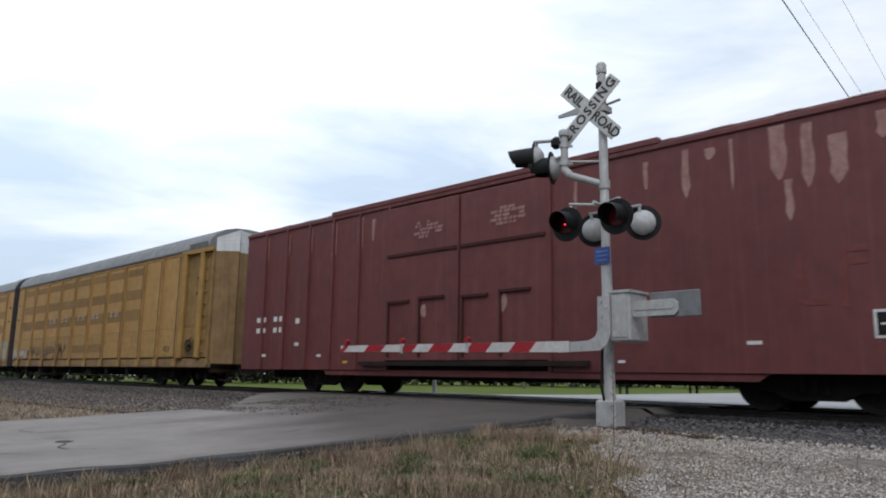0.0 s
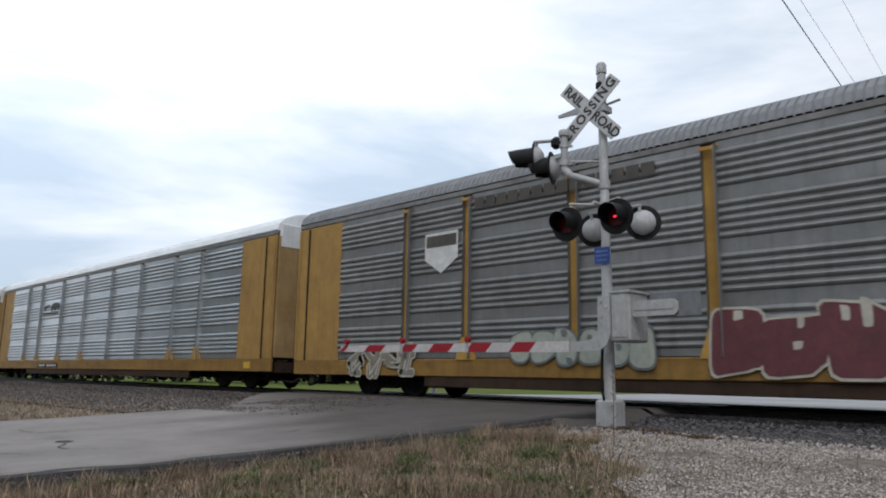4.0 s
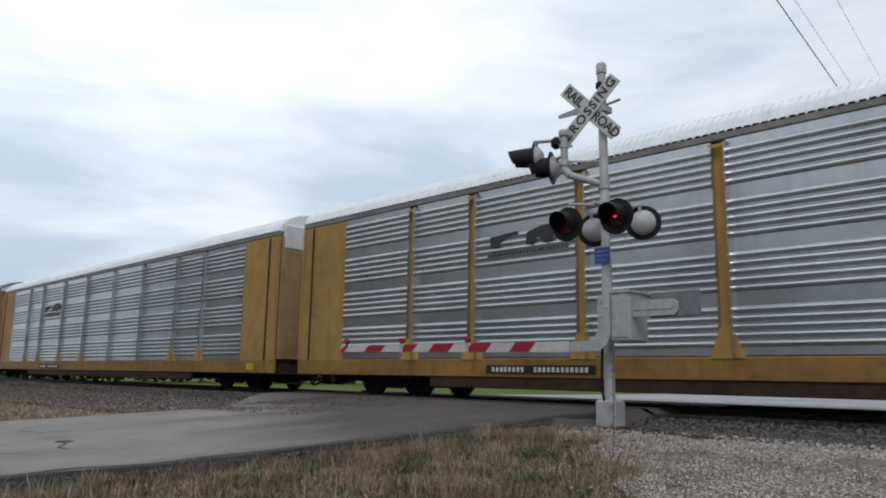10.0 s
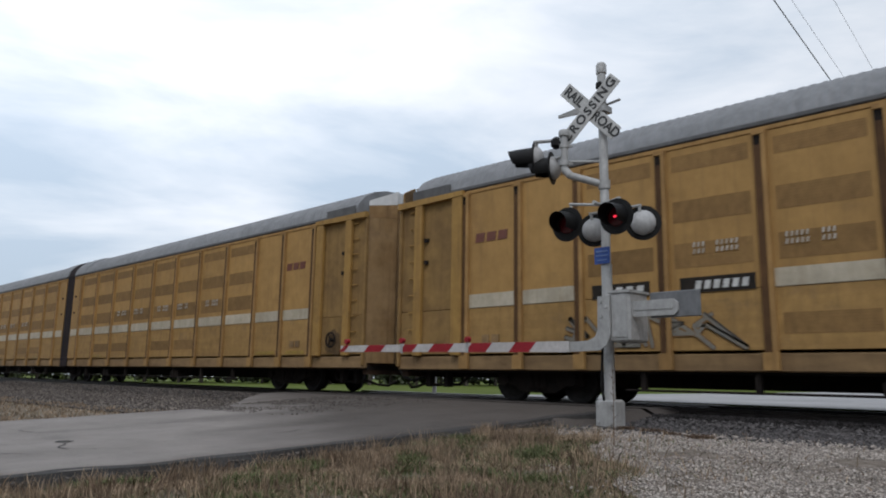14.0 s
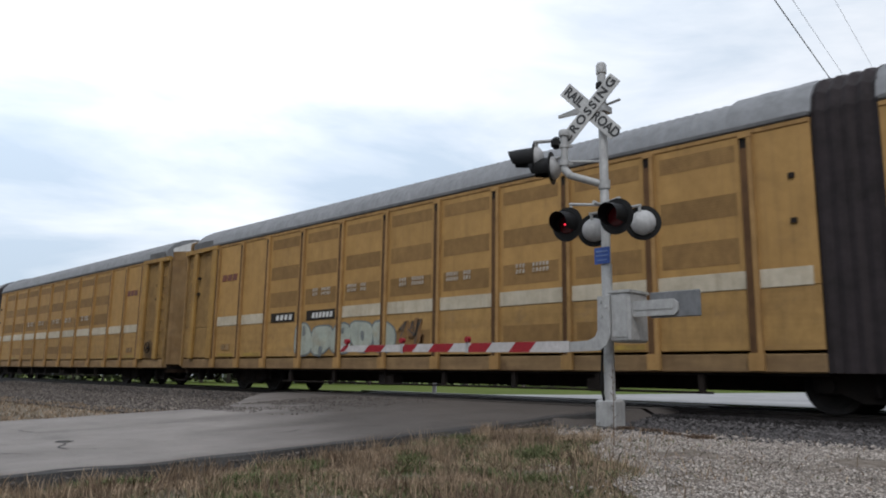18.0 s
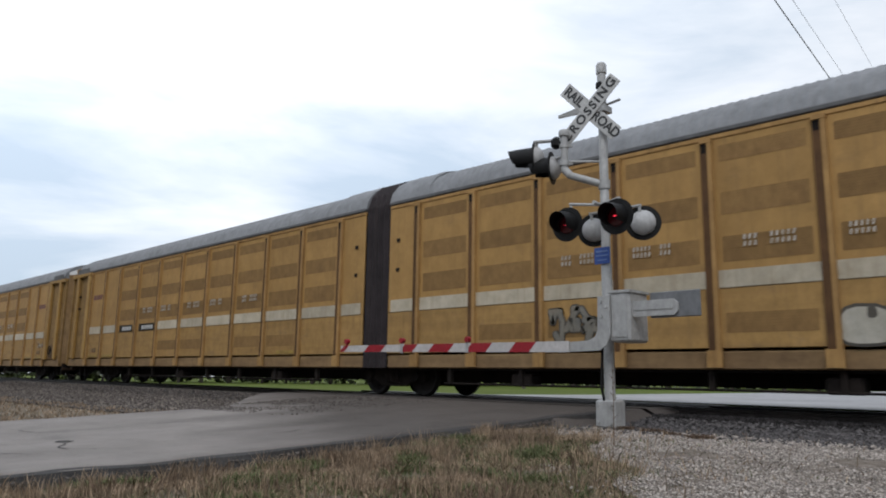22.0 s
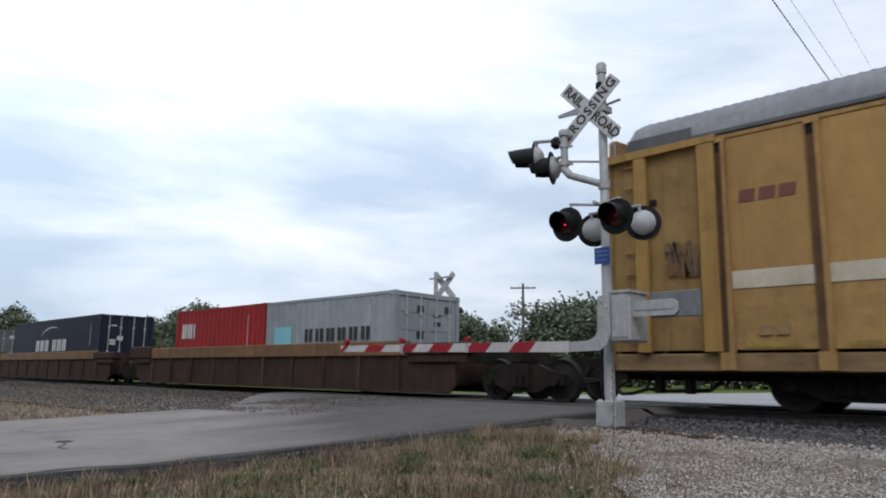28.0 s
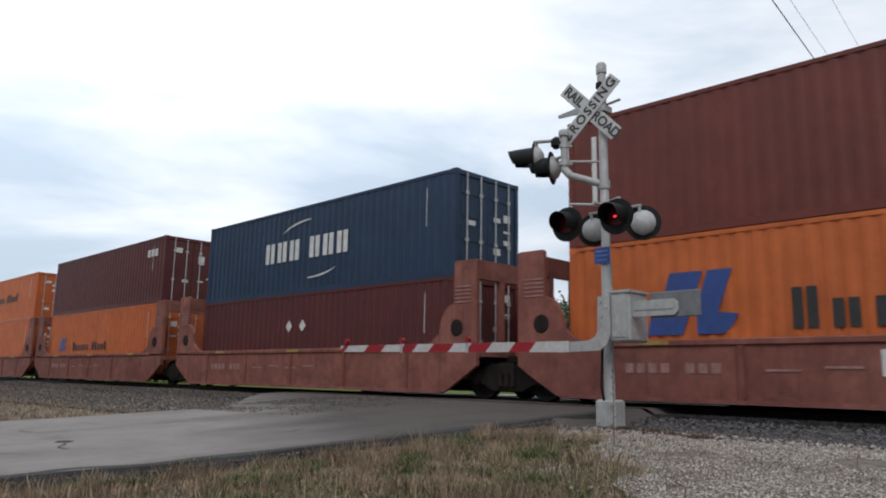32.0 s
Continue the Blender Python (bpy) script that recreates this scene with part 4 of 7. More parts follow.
        part("roof_end_panel", bm, "end_yellow", car)
        # tall ladder frame on the far corner
        bm = bmesh.new()
        for yy in (0.95, 1.30):
            bx(bm, min(xe - s * 0.26, xe - s * 0.2), max(xe - s * 0.26, xe - s * 0.2), yy - 0.03, yy + 0.03, 0.75, 4.35)
        for zz in np.arange(1.0, 4.3, 0.36):
            tube(bm, (xe - s * 0.23, 0.95, zz), (xe - s * 0.23, 1.30, zz), 0.014, 6)
        part("end_ladder", bm, "channel", car, "rust-brown end ladder")
        end_hoses(car, xe, s)
        for yy in (-1, 1):
            bm = bmesh.new()
            bev_box(bm, min(xe, xe - s * 0.10), max(xe, xe - s * 0.10), yy * SIDE - 0.05, yy * SIDE + 0.05, 0.72, TOP - 0.02, 0.02)
            part("corner_post", bm, "end_panel_dirty", car)
            if yy < 0:
                for zz in np.arange(1.2, 4.6, 0.42):
                    bm = bmesh.new()
                    tube(bm, (xe - 0.60 * s, -SIDE - 0.03, zz), (xe - 0.40 * s, -SIDE - 0.03, zz), 0.014, 6)
                    for xx in (0.60, 0.40):
                        tube(bm, (xe - xx * s, -SIDE - 0.03, zz), (xe - xx * s, -SIDE + 0.03, zz), 0.014, 6)
                    part("grab_iron", bm, "end_yellow", car)
        xr = xe - s * 0.5
        bm = corrugated_roof(min(xr, s * 1.9), max(xr, s * 1.9), SIDE + 0.02, TOP + 0.12, 5.72, 0.19, 0.011)
        part("roof", bm, "roof_grey", car, smooth=True)
        bm = corrugated_roof(min(s * 0.48, s * 1.9), max(s * 0.48, s * 1.9), SIDE + 0.02, TOP + 0.12, 5.79, 0.7, 0.01)
        part("bellows_roof_cap", bm, "roof_grey", car, smooth=True)
        for yy in (-1, 1):
            quick("roof_end_band", [(min(xr, xr - s * 1.3), max(xr, xr - s * 1.3), yy * (SIDE + 0.045) - 0.01, yy * (SIDE + 0.045) + 0.01, TOP + 0.06, TOP + 0.30)], "roof_band", car, "dark grey roof edge band")
        # heavy header beam, second post, hinge blocks and a brake wheel by the end
        bm = bmesh.new()
        slab_y(bm, [(xe, TOP - 0.10), (xe, TOP + 0.06), (xe - s * 2.25, TOP + 0.06), (xe - s * 2.25, TOP - 0.06)], -SIDE - 0.11, -SIDE + 0.02)
        part("header_beam", bm, "end_yellow", car)
        bm = bmesh.new()
        bev_box(bm, xe - s * 0.74 - 0.13, xe - s * 0.74 + 0.13, -SIDE - 0.10, -SIDE + 0.02, 0.98, TOP - 0.06, 0.02)
        part("door_post", bm, "end_yellow", car)
        bm = bmesh.new()
        bev_box(bm, xe - s * 2.05 - 0.16, xe - s * 2.05 + 0.16, -SIDE - 0.10, -SIDE + 0.02, 0.98, TOP - 0.06, 0.02)
        part("door_post", bm, "end_yellow", car)
        for zz in (3.2, 3.75):
            quick("hinge_block", [(xe - s * 0.98 - 0.06, xe - s * 0.98 + 0.06, -SIDE - 0.05, -SIDE + 0.02, zz, zz + 0.09)], "under", car)
        if s > 0:
            bm = bmesh.new()
            hub = Vector((xe - 1.35, -SIDE - 0.09, 1.42))
            for k in range(12):
                a0, a1 = k * math.tau / 12, (k + 1) * math.tau / 12
                tube(bm, hub + Vector((0.2 * math.cos(a0), 0, 0.2 * math.sin(a0))), hub + Vector((0.2 * math.cos(a1), 0, 0.2 * math.sin(a1))), 0.022, 6)
            for k in range(3):
                a0 = k * math.tau / 3
                tube(bm, hub, hub + Vector((0.2 * math.cos(a0), 0, 0.2 * math.sin(a0))), 0.015, 6)
            tube(bm, hub, hub + Vector((0, 0.1, 0)), 0.05, 8)
            part("brake_wheel", bm, "under", car, "rusty dark hand brake wheel")
            bm = bmesh.new()
            blob(bm, xe - 1.35, 1.35, 0.33, 0.34, -SIDE - 0.006, random.Random(9), 22, 0.3)
            part("grease_stain", bm, "grime", car, "dark brown grease stain")
        for k in range(7):
            xx = s * (2.6 + k * 2.1)
            bm = bmesh.new()
            bx(bm, xx - 0.05, xx + 0.05, -SIDE + 0.10, -SIDE + 0.2, 0.30, 0.66)
            if k % 3 == 1:
                bev_box(bm, xx - 0.30, xx + 0.25, -SIDE + 0.15, -SIDE + 0.55, 0.28, 0.55, 0.04)
            part("hanger_bracket", bm, "under", car)
        bm = bmesh.new()
        tube(bm, (s * 2.4, -SIDE + 0.15, 0.31), (s * 15.6, -SIDE + 0.15, 0.31), 0.022, 6)
        part("brake_rod", bm, "under", car)
        for zz in (3.08, 3.84):
            quick("bellows_hinge", [(s * 0.84 - 0.05, s * 0.84 + 0.05, -SIDE - 0.03, -SIDE, zz, zz + 0.09)], "under", car)
        for a, b in ((18.4, 19.3), (16.75, 17.75), (3.6, 4.5)):
            quick("reflective_strip", [(min(s * a, s * b), max(s * a, s * b), -SIDE - 0.012, -SIDE - 0.002, 1.06, 1.15)], "gate_dull", car, "worn yellow reflective strip")
        for a in (18.7, 18.98):
            quick("card_holder", [(s * a - 0.1, s * a + 0.1, -SIDE - 0.03, -SIDE - 0.002, 1.26, 1.44)], "sill_tan", car, "small steel card holder")
        add_truck(car, s * 17.9)
        coupler(car, xe, xe + s * (1.15 if s > 0 else 0.95))
    add_truck(car, 0.25)
    # rubber bellows between the two units
    bm = bmesh.new()
    n = 9
    rows = []
    for i in range(n + 1):
        xx = -0.5 + i / n
        rows.append((xx, 0.0 if i % 2 else 0.05))
    ring = []
    for xx, d in rows:
        h = SIDE + 0.0 - d
        prof = [(-h, 0.66), (-h, TOP)] + [(yy, zz + 0.0 - d) for yy, zz in roof_profile(h, TOP + 0.14, 5.82, 9)] + [(h, TOP), (h, 0.66)]
        ring.append([bm.verts.new((xx, yy, zz)) for yy, zz in prof])
    for r, s in zip(ring, ring[1:]):
        for k in range(len(r) - 1):
            bm.faces.new((r[k], r[k + 1], s[k + 1], s[k]))
    part("bellows", bm, "bellows", car, "black rubber bellows joining the units")
    return car


CARS = []          # (thing, place along the train)


def place(car, u):
    CARS.append((car, u))
    car.location = (u, TRACK_Y, 0)
    return car


yellow = make_yellow_car()
YELLOW_U = [269.4, 47.65, 2.45, -42.65, -87.9, -132.85, -177.7, -222.45]
yellows = [yellow] + [copy_thing(yellow, pose(0, 0, 0)) for _ in YELLOW_U[1:]]
for i, (c, u) in enumerate(zip(yellows, YELLOW_U)):
    place(c, u)
    fy = -SIDE - 0.012
    if i == 0:
        for ch in c.children:
            if ch.name.startswith("end_hood_panel") and ch.location.x + ch.data.vertices[0].co.x > 0:
                ch.data = ch.data.copy()
                ch.data.materials[0] = M["roof_white"]
        tagged(c, "weathered yellow articulated autorack with white graffiti along the lower side")
        bubble_letters(c, -20.8, -11.5, 1.03, 1.95, "spray_mint", "spray_slate", 3, -SIDE - 0.02, 15, "spray_haze")
        bubble_letters(c, -11.3, -4.6, 1.03, 1.98, "spray_mint", "spray_slate", 6, -SIDE - 0.02, 12, "spray_haze")
        bubble_letters(c, -4.4, -0.7, 1.03, 1.9, "spray_haze", "spray_slate", 8, -SIDE - 0.02, 6, "spray_mint")
        for a, b in zip(RIBS[1:-1], RIBS[2:]):
            quick("sill_overspray", [(-b + 0.16, -a - 0.16, -SIDE + 0.02, -SIDE + 0.024, 0.72, 0.94)], "spray_haze", c, "pale overspray on the sill")
        bubble_letters(c, 0.7, 2.9, 1.05, 1.6, "spray_haze", "spray_grey", 5, -SIDE - 0.02, 4)
        graffiti(c, 3.0, 8.5, 1.05, 1.7, ["spray_black", "spray_rust", "spray_grey"], 4, -SIDE - 0.02, 6, 0.12)
        for k in range(4):
            bm = bmesh.new()
            slab_y(bm, [(-19.0, 3.30 + k * 0.085), (-18.0 - k * 0.03, 3.34 + k * 0.085), (-18.0 - k * 0.03, 3.39 + k * 0.085), (-19.0, 3.35 + k * 0.085)], fy, fy + 0.008)
            part("emblem_stripe", bm, "letter_black", c, "faded dark emblem stripe")
        quick("emblem", [(-17.95, -17.4, fy, fy + 0.008, 3.4, 3.66)], "logo_red", c, "dark red emblem block")
        bars(c, "emblem_lettering", -18.2, -17.1, 3.02, 3.18, 7, fy, "letter_black", "", 0.3)["kind"] = "stuff"
        for k in range(8):
            quick("number_bar", [(-18.7 + k * 0.3, -18.55 + k * 0.3, fy, fy + 0.008, 2.2, 2.42)], "board", c)
        continue
    white = None
    for s in (-1, 1):
        edges = [0.5] + RIBS
        for k, (a, b) in enumerate(zip(edges, edges[1:])):
            if s < 0 and k in (7, 8):
                continue
            lo = s * b if s < 0 else a
            put("white_band", flat_panel(b - a - 0.20, 2.05, 2.36, "white_band", 0.012), c, (lo + 0.10, -SIDE - 0.014, 0))
            if k in (2, 4, 5, 6):
                put("white_band", flat_panel(b - a - 0.20, 2.05, 2.36, "white_band", 0.012), c, (lo + 0.10, SIDE + 0.002, 0))
    for a, b in ((-16.2, -14.95), (-14.35, -13.0)):
        quick("number_board", [(a, b, fy - 0.004, fy, 2.04, 2.32)], "board", c, "black board with pale lettering blocks")
        bars(c, "board_lettering", a + 0.25, b - 0.1, 2.1, 2.25, 4 if a < -16 else 6, fy - 0.012, "letter_white", "", 0.38, 0.03)["kind"] = "stuff"
    for x0 in (-19.35, 18.2):
        bars(c, "emblem", x0, x0 + 1.0, 3.55, 3.76, 3, fy, "logo_red", "dark red lettering blocks", 0.2, 0.03)
for ch in yellows[1].children:
    if ch.name.startswith("bellows_roof_cap"):
        ch.data = ch.data.copy()
        ch.data.materials[0] = M["roof_white"]
        ch["label"] = "white painted roof cap"
GY = -SIDE - 0.02
for car_no, a, b, z0, z1, coat, seed, n, weight in (
        (1, -16.9, -13.2, 1.05, 1.75, ("rust", "grey", "black"), 11, 4, 0.10),
        (1, 6.2, 7.4, 1.3, 1.9, ("green", "green", "white"), 16, 2, 0.16),
        (2, -19.5, -17.3, 1.06, 1.85, ("red", "yellow", "red"), 31, 4, 0.07),
        (2, -17.9, -17.1, 2.4, 2.65, ("black", "black", "black"), 32, 4, 0.10),
        (3, 18.8, 20.0, 1.3, 1.6, ("black", "black", "grey"), 33, 3, 0.14),
        (3, 9.1, 11.2, 1.25, 1.9, ("black", "rust", "black"), 17, 4, 0.09),
        (3, -10.4, -9.5, 1.2, 1.9, ("rust", "rust", "black"), 18, 3, 0.12),
        (4, -12.5, -10.8, 1.15, 1.8, ("rust", "rust", "rust"), 34, 3, 0.06),
        (4, 0.8, 1.5, 1.15, 1.8, ("rust", "rust", "rust"), 35, 1, 0.06),
        (5, 5.5, 6.7, 1.06, 1.9, ("black", "grey", "grey"), 36, 3, 0.13),
        (6, 18.6, 19.5, 1.55, 1.9, ("white", "white", "rust"), 37, 4, 0.07),
        (6, 0.6, 1.4, 1.55, 1.95, ("white", "white", "white"), 38, 3, 0.06),
        (6, 5.3, 9.2, 1.04, 1.5, ("black", "black", "grey"), 25, 6, 0.24),
        (6, -20.8, -20.1, 2.05, 2.45, ("rust", "rust", "rust"), 39, 3, 0.09),
        (7, 12.0, 14.2, 1.06, 1.35, ("grey", "white", "black"), 26, 4, 0.14),
        (7, -20.7, -20.0, 2.3, 3.0, ("rust", "rust", "black"), 27, 5, 0.045)):
    graffiti(yellows[car_no], a, b, z0, z1, ["yellow" if k == "yellow" else "spray_" + k for k in coat], seed, GY, n, weight)

for car_no, a, b, z0, z1, fill, rim, seed, n in (
        (1, 2.0, 4.2, 1.05, 1.85, "spray_rust", "spray_grey", 12, 3), (1, 4.3, 7.2, 1.05, 1.8, "spray_grey", "spray_haze", 15, 4), (3, -14.9, -10.5, 1.04, 1.98, "spray_mint", "spray_slate", 13, 5),
        (5, 11.0, 12.7, 1.04, 1.65, "spray_white", "spray_black", 14, 2)):
    bubble_letters(yellows[car_no], a, b, z0, z1, fill, rim, seed, GY, n)

# ---------------------------------------------------------------- silver autorack
S_LEN = 28.2


def silver_side(w, z0, z1, material, key):
    """Galvanised sheet with four groups of horizontal ridges."""
    k = (round(w, 2), material, key)
    if k not in PANEL_CACHE:
        line = [(0.0, z0)]
        for g in (1.10, 2.04, 2.98, 3.92):
            for r in range(5):
                c = g + 0.142 * r + 0.05
                if c + 0.06 < z1:
                    line += [(0.0, c - 0.062), (-0.030, c - 0.034), (-0.042, c), (-0.030, c + 0.034), (0.0, c + 0.062)]
        line.append((0.0, z1))
        bm = bmesh.new()
        sheet(bm, line, lambda p: (0, p[0], p[1]), lambda p: (w, p[0], p[1]))
        bx(bm, 0.0, w, 0.004, 0.10, z0, z1)
        me = done("panel", bm, material)
        PANEL_CACHE[k] = me
    return PANEL_CACHE[k]


def make_silver_car(panel_mat):
    car = thing("silver_autorack_car", "galvanised silver autorack railcar with yellow ends and sill", "railcar", "silver autorack cars of the train")
    L = S_LEN
    for yy in (-1, 1):
        part("side_sill", (lambda b: (bev_box(b, 0, L, -0.05, 0.05, 0.52, 0.93, 0.02), b)[1])(bmesh.new()), "sill_yellow", car, "yellow side sill", at=(0, yy * (SIDE - 0.02), 0))
        part("sill_flange", (lambda b: (bev_box(b, 5.4, L - 5.2, -0.04, 0.04, 0.28, 0.515, 0.015), b)[1])(bmesh.new()), "rust_strip", car, "rust-brown lower sill flange", at=(0, yy * (SIDE - 0.04), 0))
        part("top_rail", (lambda b: (bev_box(b, 0, L, -0.05, 0.05, TOP - 0.03, TOP + 0.10, 0.02), b)[1])(bmesh.new()), "galv_trim", car, at=(0, yy * (SIDE - 0.02), 0))
    quick("deck", [(0.1, L - 0.1, -SIDE + 0.1, SIDE - 0.1, 0.62, 0.74)], "under", car)
    quick("centre_sill", [(0.3, L - 0.3, -0.3, 0.3, 0.35, 0.615)], "under", car)
    posts = [2.03, 4.7, 6.75, 9.7, 12.6, 15.6, 18.5, 21.45, 23.5, 26.2]
    for a, b in zip(posts, posts[1:]):
        g0, g1 = (0.0 if a == posts[0] else 0.14), (0.0 if b == posts[-1] else 0.14)
        me = silver_side(b - a - g0 - g1, 0.95, TOP - 0.03, panel_mat, "s")
        put("side_panel", me, car, (a + g0, -SIDE, 0))
        put("side_panel", me, car, (b - g1, SIDE, 0), flip=True)
    for p in posts[1:-1]:
        for yy in (-1, 1):
            bm = bmesh.new()
            bx(bm, p - 0.135, p + 0.135, yy * (SIDE - 0.10) - 0.03, yy * (SIDE - 0.10) + 0.03, 0.90, TOP - 0.06)
            slab_y(bm, [(p - 0.12, TOP - 0.16), (p + 0.12, TOP - 0.16), (p + 0.2, TOP - 0.09), (p - 0.2, TOP - 0.09)], yy * (SIDE + 0.03) - 0.012, yy * (SIDE + 0.03) + 0.012)
            quick("post_flange", [(p + 0.139, p + 0.152, min(yy * (SIDE - 0.02), yy * (SIDE + 0.13)), max(yy * (SIDE - 0.02), yy * (SIDE + 0.13)), 0.93, TOP - 0.09)], panel_mat, car)
            sp = part("side_post", bm, "post_silver_car", car, "recessed yellow side post")
            if p not in (15.6, 18.5):
                bm = bmesh.new()
                slab_y(bm, [(p - 0.12, 1.42), (p - 0.30, 0.90), (p + 0.30, 0.90), (p + 0.12, 1.42)], yy * (SIDE + 0.025) - 0.025, yy * (SIDE + 0.025) + 0.025)
                part("post_foot", bm, "post_silver_car", sp)
    for s, x0, x1 in ((-1, 0.0, 2.03), (1, 26.2, S_LEN)):
        for yy in (-1, 1):
            bm = bmesh.new()
            bev_box(bm, x0, x1, yy * SIDE - 0.03, yy * SIDE + 0.03, 0.90, TOP - 0.04, 0.02)
            part("end_side_panel", bm, "end_yellow", car, "plain yellow end panel")
        xe = 0.0 if s < 0 else L
        for k in range(4):
            bm = bmesh.new()
            y0 = -SIDE + 0.05 + k * (2 * SIDE - 0.1) / 4
            bev_box(bm, xe - 0.03, xe + 0.03, y0, y0 + (2 * SIDE - 0.1) / 4 - 0.015, 0.95, TOP - 0.06, 0.012)
            part("end_door_leaf", bm, "door_pale", car, "faded ochre end door leaf")
        bm = bmesh.new()
        bev_box(bm, xe - 0.05 - 0.25 * (s > 0), xe + 0.05 + 0.25 * (s < 0), -SIDE + 0.1, SIDE - 0.1, TOP - 0.45, TOP + 0.35, 0.05)
        part("roof_end_cap", bm, "roof_white", car, "white roof end cap")
        for k, (x0_, x1_) in enumerate(((xe - s * 0.56, xe - s * 0.50), (xe - s * 0.12, xe - s * 0.04))):
            bm = bmesh.new()
            bev_box(bm, min(x0_, x1_), max(x0_, x1_), -SIDE - 0.06, -SIDE - 0.03, 0.92, TOP - 0.08, 0.01)
            part("door_track", bm, "end_yellow" if k else "under", car)
        end_hoses(car, xe, s)
        add_truck(car, 3.4 if s < 0 else L - 3.2)
        coupler(car, xe, xe + s * 0.7)
    part("roof", corrugated_roof(0.0, L, SIDE + 0.03, TOP + 0.10, 5.54, 0.15, 0.03, (0.0, 0.20, 0.24, 0.96)), "roof_pale" if panel_mat == "galv" else "roof_grey", car, "pale corrugated roof", smooth=False)
    return car


silver = make_silver_car("galv")
SILVER_U = [218.0, 188.55, 159.1, 129.7, 100.25, 70.8]
silver_dull = make_silver_car("galv_dull")
tagged(silver_dull, "dull weathered silver autorack with bright graffiti along the sill")
place(silver_dull, SILVER_U[0])
silvers = [silver] + [copy_thing(silver, pose(0, 0, 0)) for _ in SILVER_U[2:]]
for c, u in zip(silvers, SILVER_U[1:]):
    place(c, u)
    bm = bmesh.new()
    slab_y(bm, [(8.3, 3.36), (8.5, 3.34), (8.62, 3.5), (8.8, 3.34), (9.0, 3.36), (9.05, 3.52), (9.4, 3.36), (9.5, 3.6), (9.2, 3.74), (8.7, 3.72), (8.35, 3.62)], -SIDE - 0.055, -SIDE - 0.049)
    part("emblem", bm, "letter_black", c, "plain black emblem shape")
    bm = bmesh.new()
    slab_y(bm, [(7.3, 3.38), (7.5, 3.38), (7.66, 3.56), (8.1, 3.6), (8.1, 3.68), (7.3, 3.62)], -SIDE - 0.055, -SIDE - 0.049)
    part("emblem", bm, "letter_black", c, "plain black emblem shape")
    bars(c, "emblem_lettering", 7.2, 9.4, 3.17, 3.24, 22, -SIDE - 0.055, "letter_black", "", 0.4, 0.02)["kind"] = "stuff"
    quick("number_board", [(7.2, 10.0, -SIDE - 0.045, -SIDE - 0.038, 0.60, 0.78)], "board", c, "black board with pale lettering blocks")
    bars(c, "board_lettering", 7.35, 9.85, 0.64, 0.74, 22, -SIDE - 0.055, "letter_white", "", 0.5, 0, (8, 9))["kind"] = "stuff"
    quick("placard", [(26.7, 27.1, -SIDE - 0.045, -SIDE - 0.038, 0.62, 0.82)], "gate_yellow", c, "yellow placard")
bubble_letters(silver_dull, 16.9, 21.3, 0.55, 1.85, "spray_teal", "spray_slate", 21, -SIDE - 0.08, 5)
bubble_letters(silver_dull, 12.5, 16.2, 0.52, 1.75, "spray_maroon", "spray_white", 22, -SIDE - 0.08, 4, square=0.42)
bubble_letters(silver_dull, 8.1, 11.5, 0.72, 1.55, "spray_mint", "spray_slate", 23, -SIDE - 0.08, 6)
graffiti(silver_dull, 2.6, 5.2, 0.5, 1.25, ["spray_white", "spray_grey", "spray_white"], 24, -SIDE - 0.08, 4, 0.2)
bm = bmesh.new()
slab_y(bm, [(5.4, 3.95), (6.5, 3.95), (6.5, 3.3), (5.95, 2.95), (5.4, 3.3)], -SIDE - 0.056, -SIDE - 0.05)
part("emblem", bm, "letter_white", silver_dull, "pale shield-shaped emblem")
quick("emblem_top", [(5.45, 6.45, -SIDE - 0.062, -SIDE - 0.057, 3.6, 3.88)], "spray_black", silver_dull)
bars(silver_dull, "lettering", 7.0, 11.6, 4.35, 4.62, 14, -SIDE - 0.06, "spray_black", "dark faded lettering blocks", 0.12)

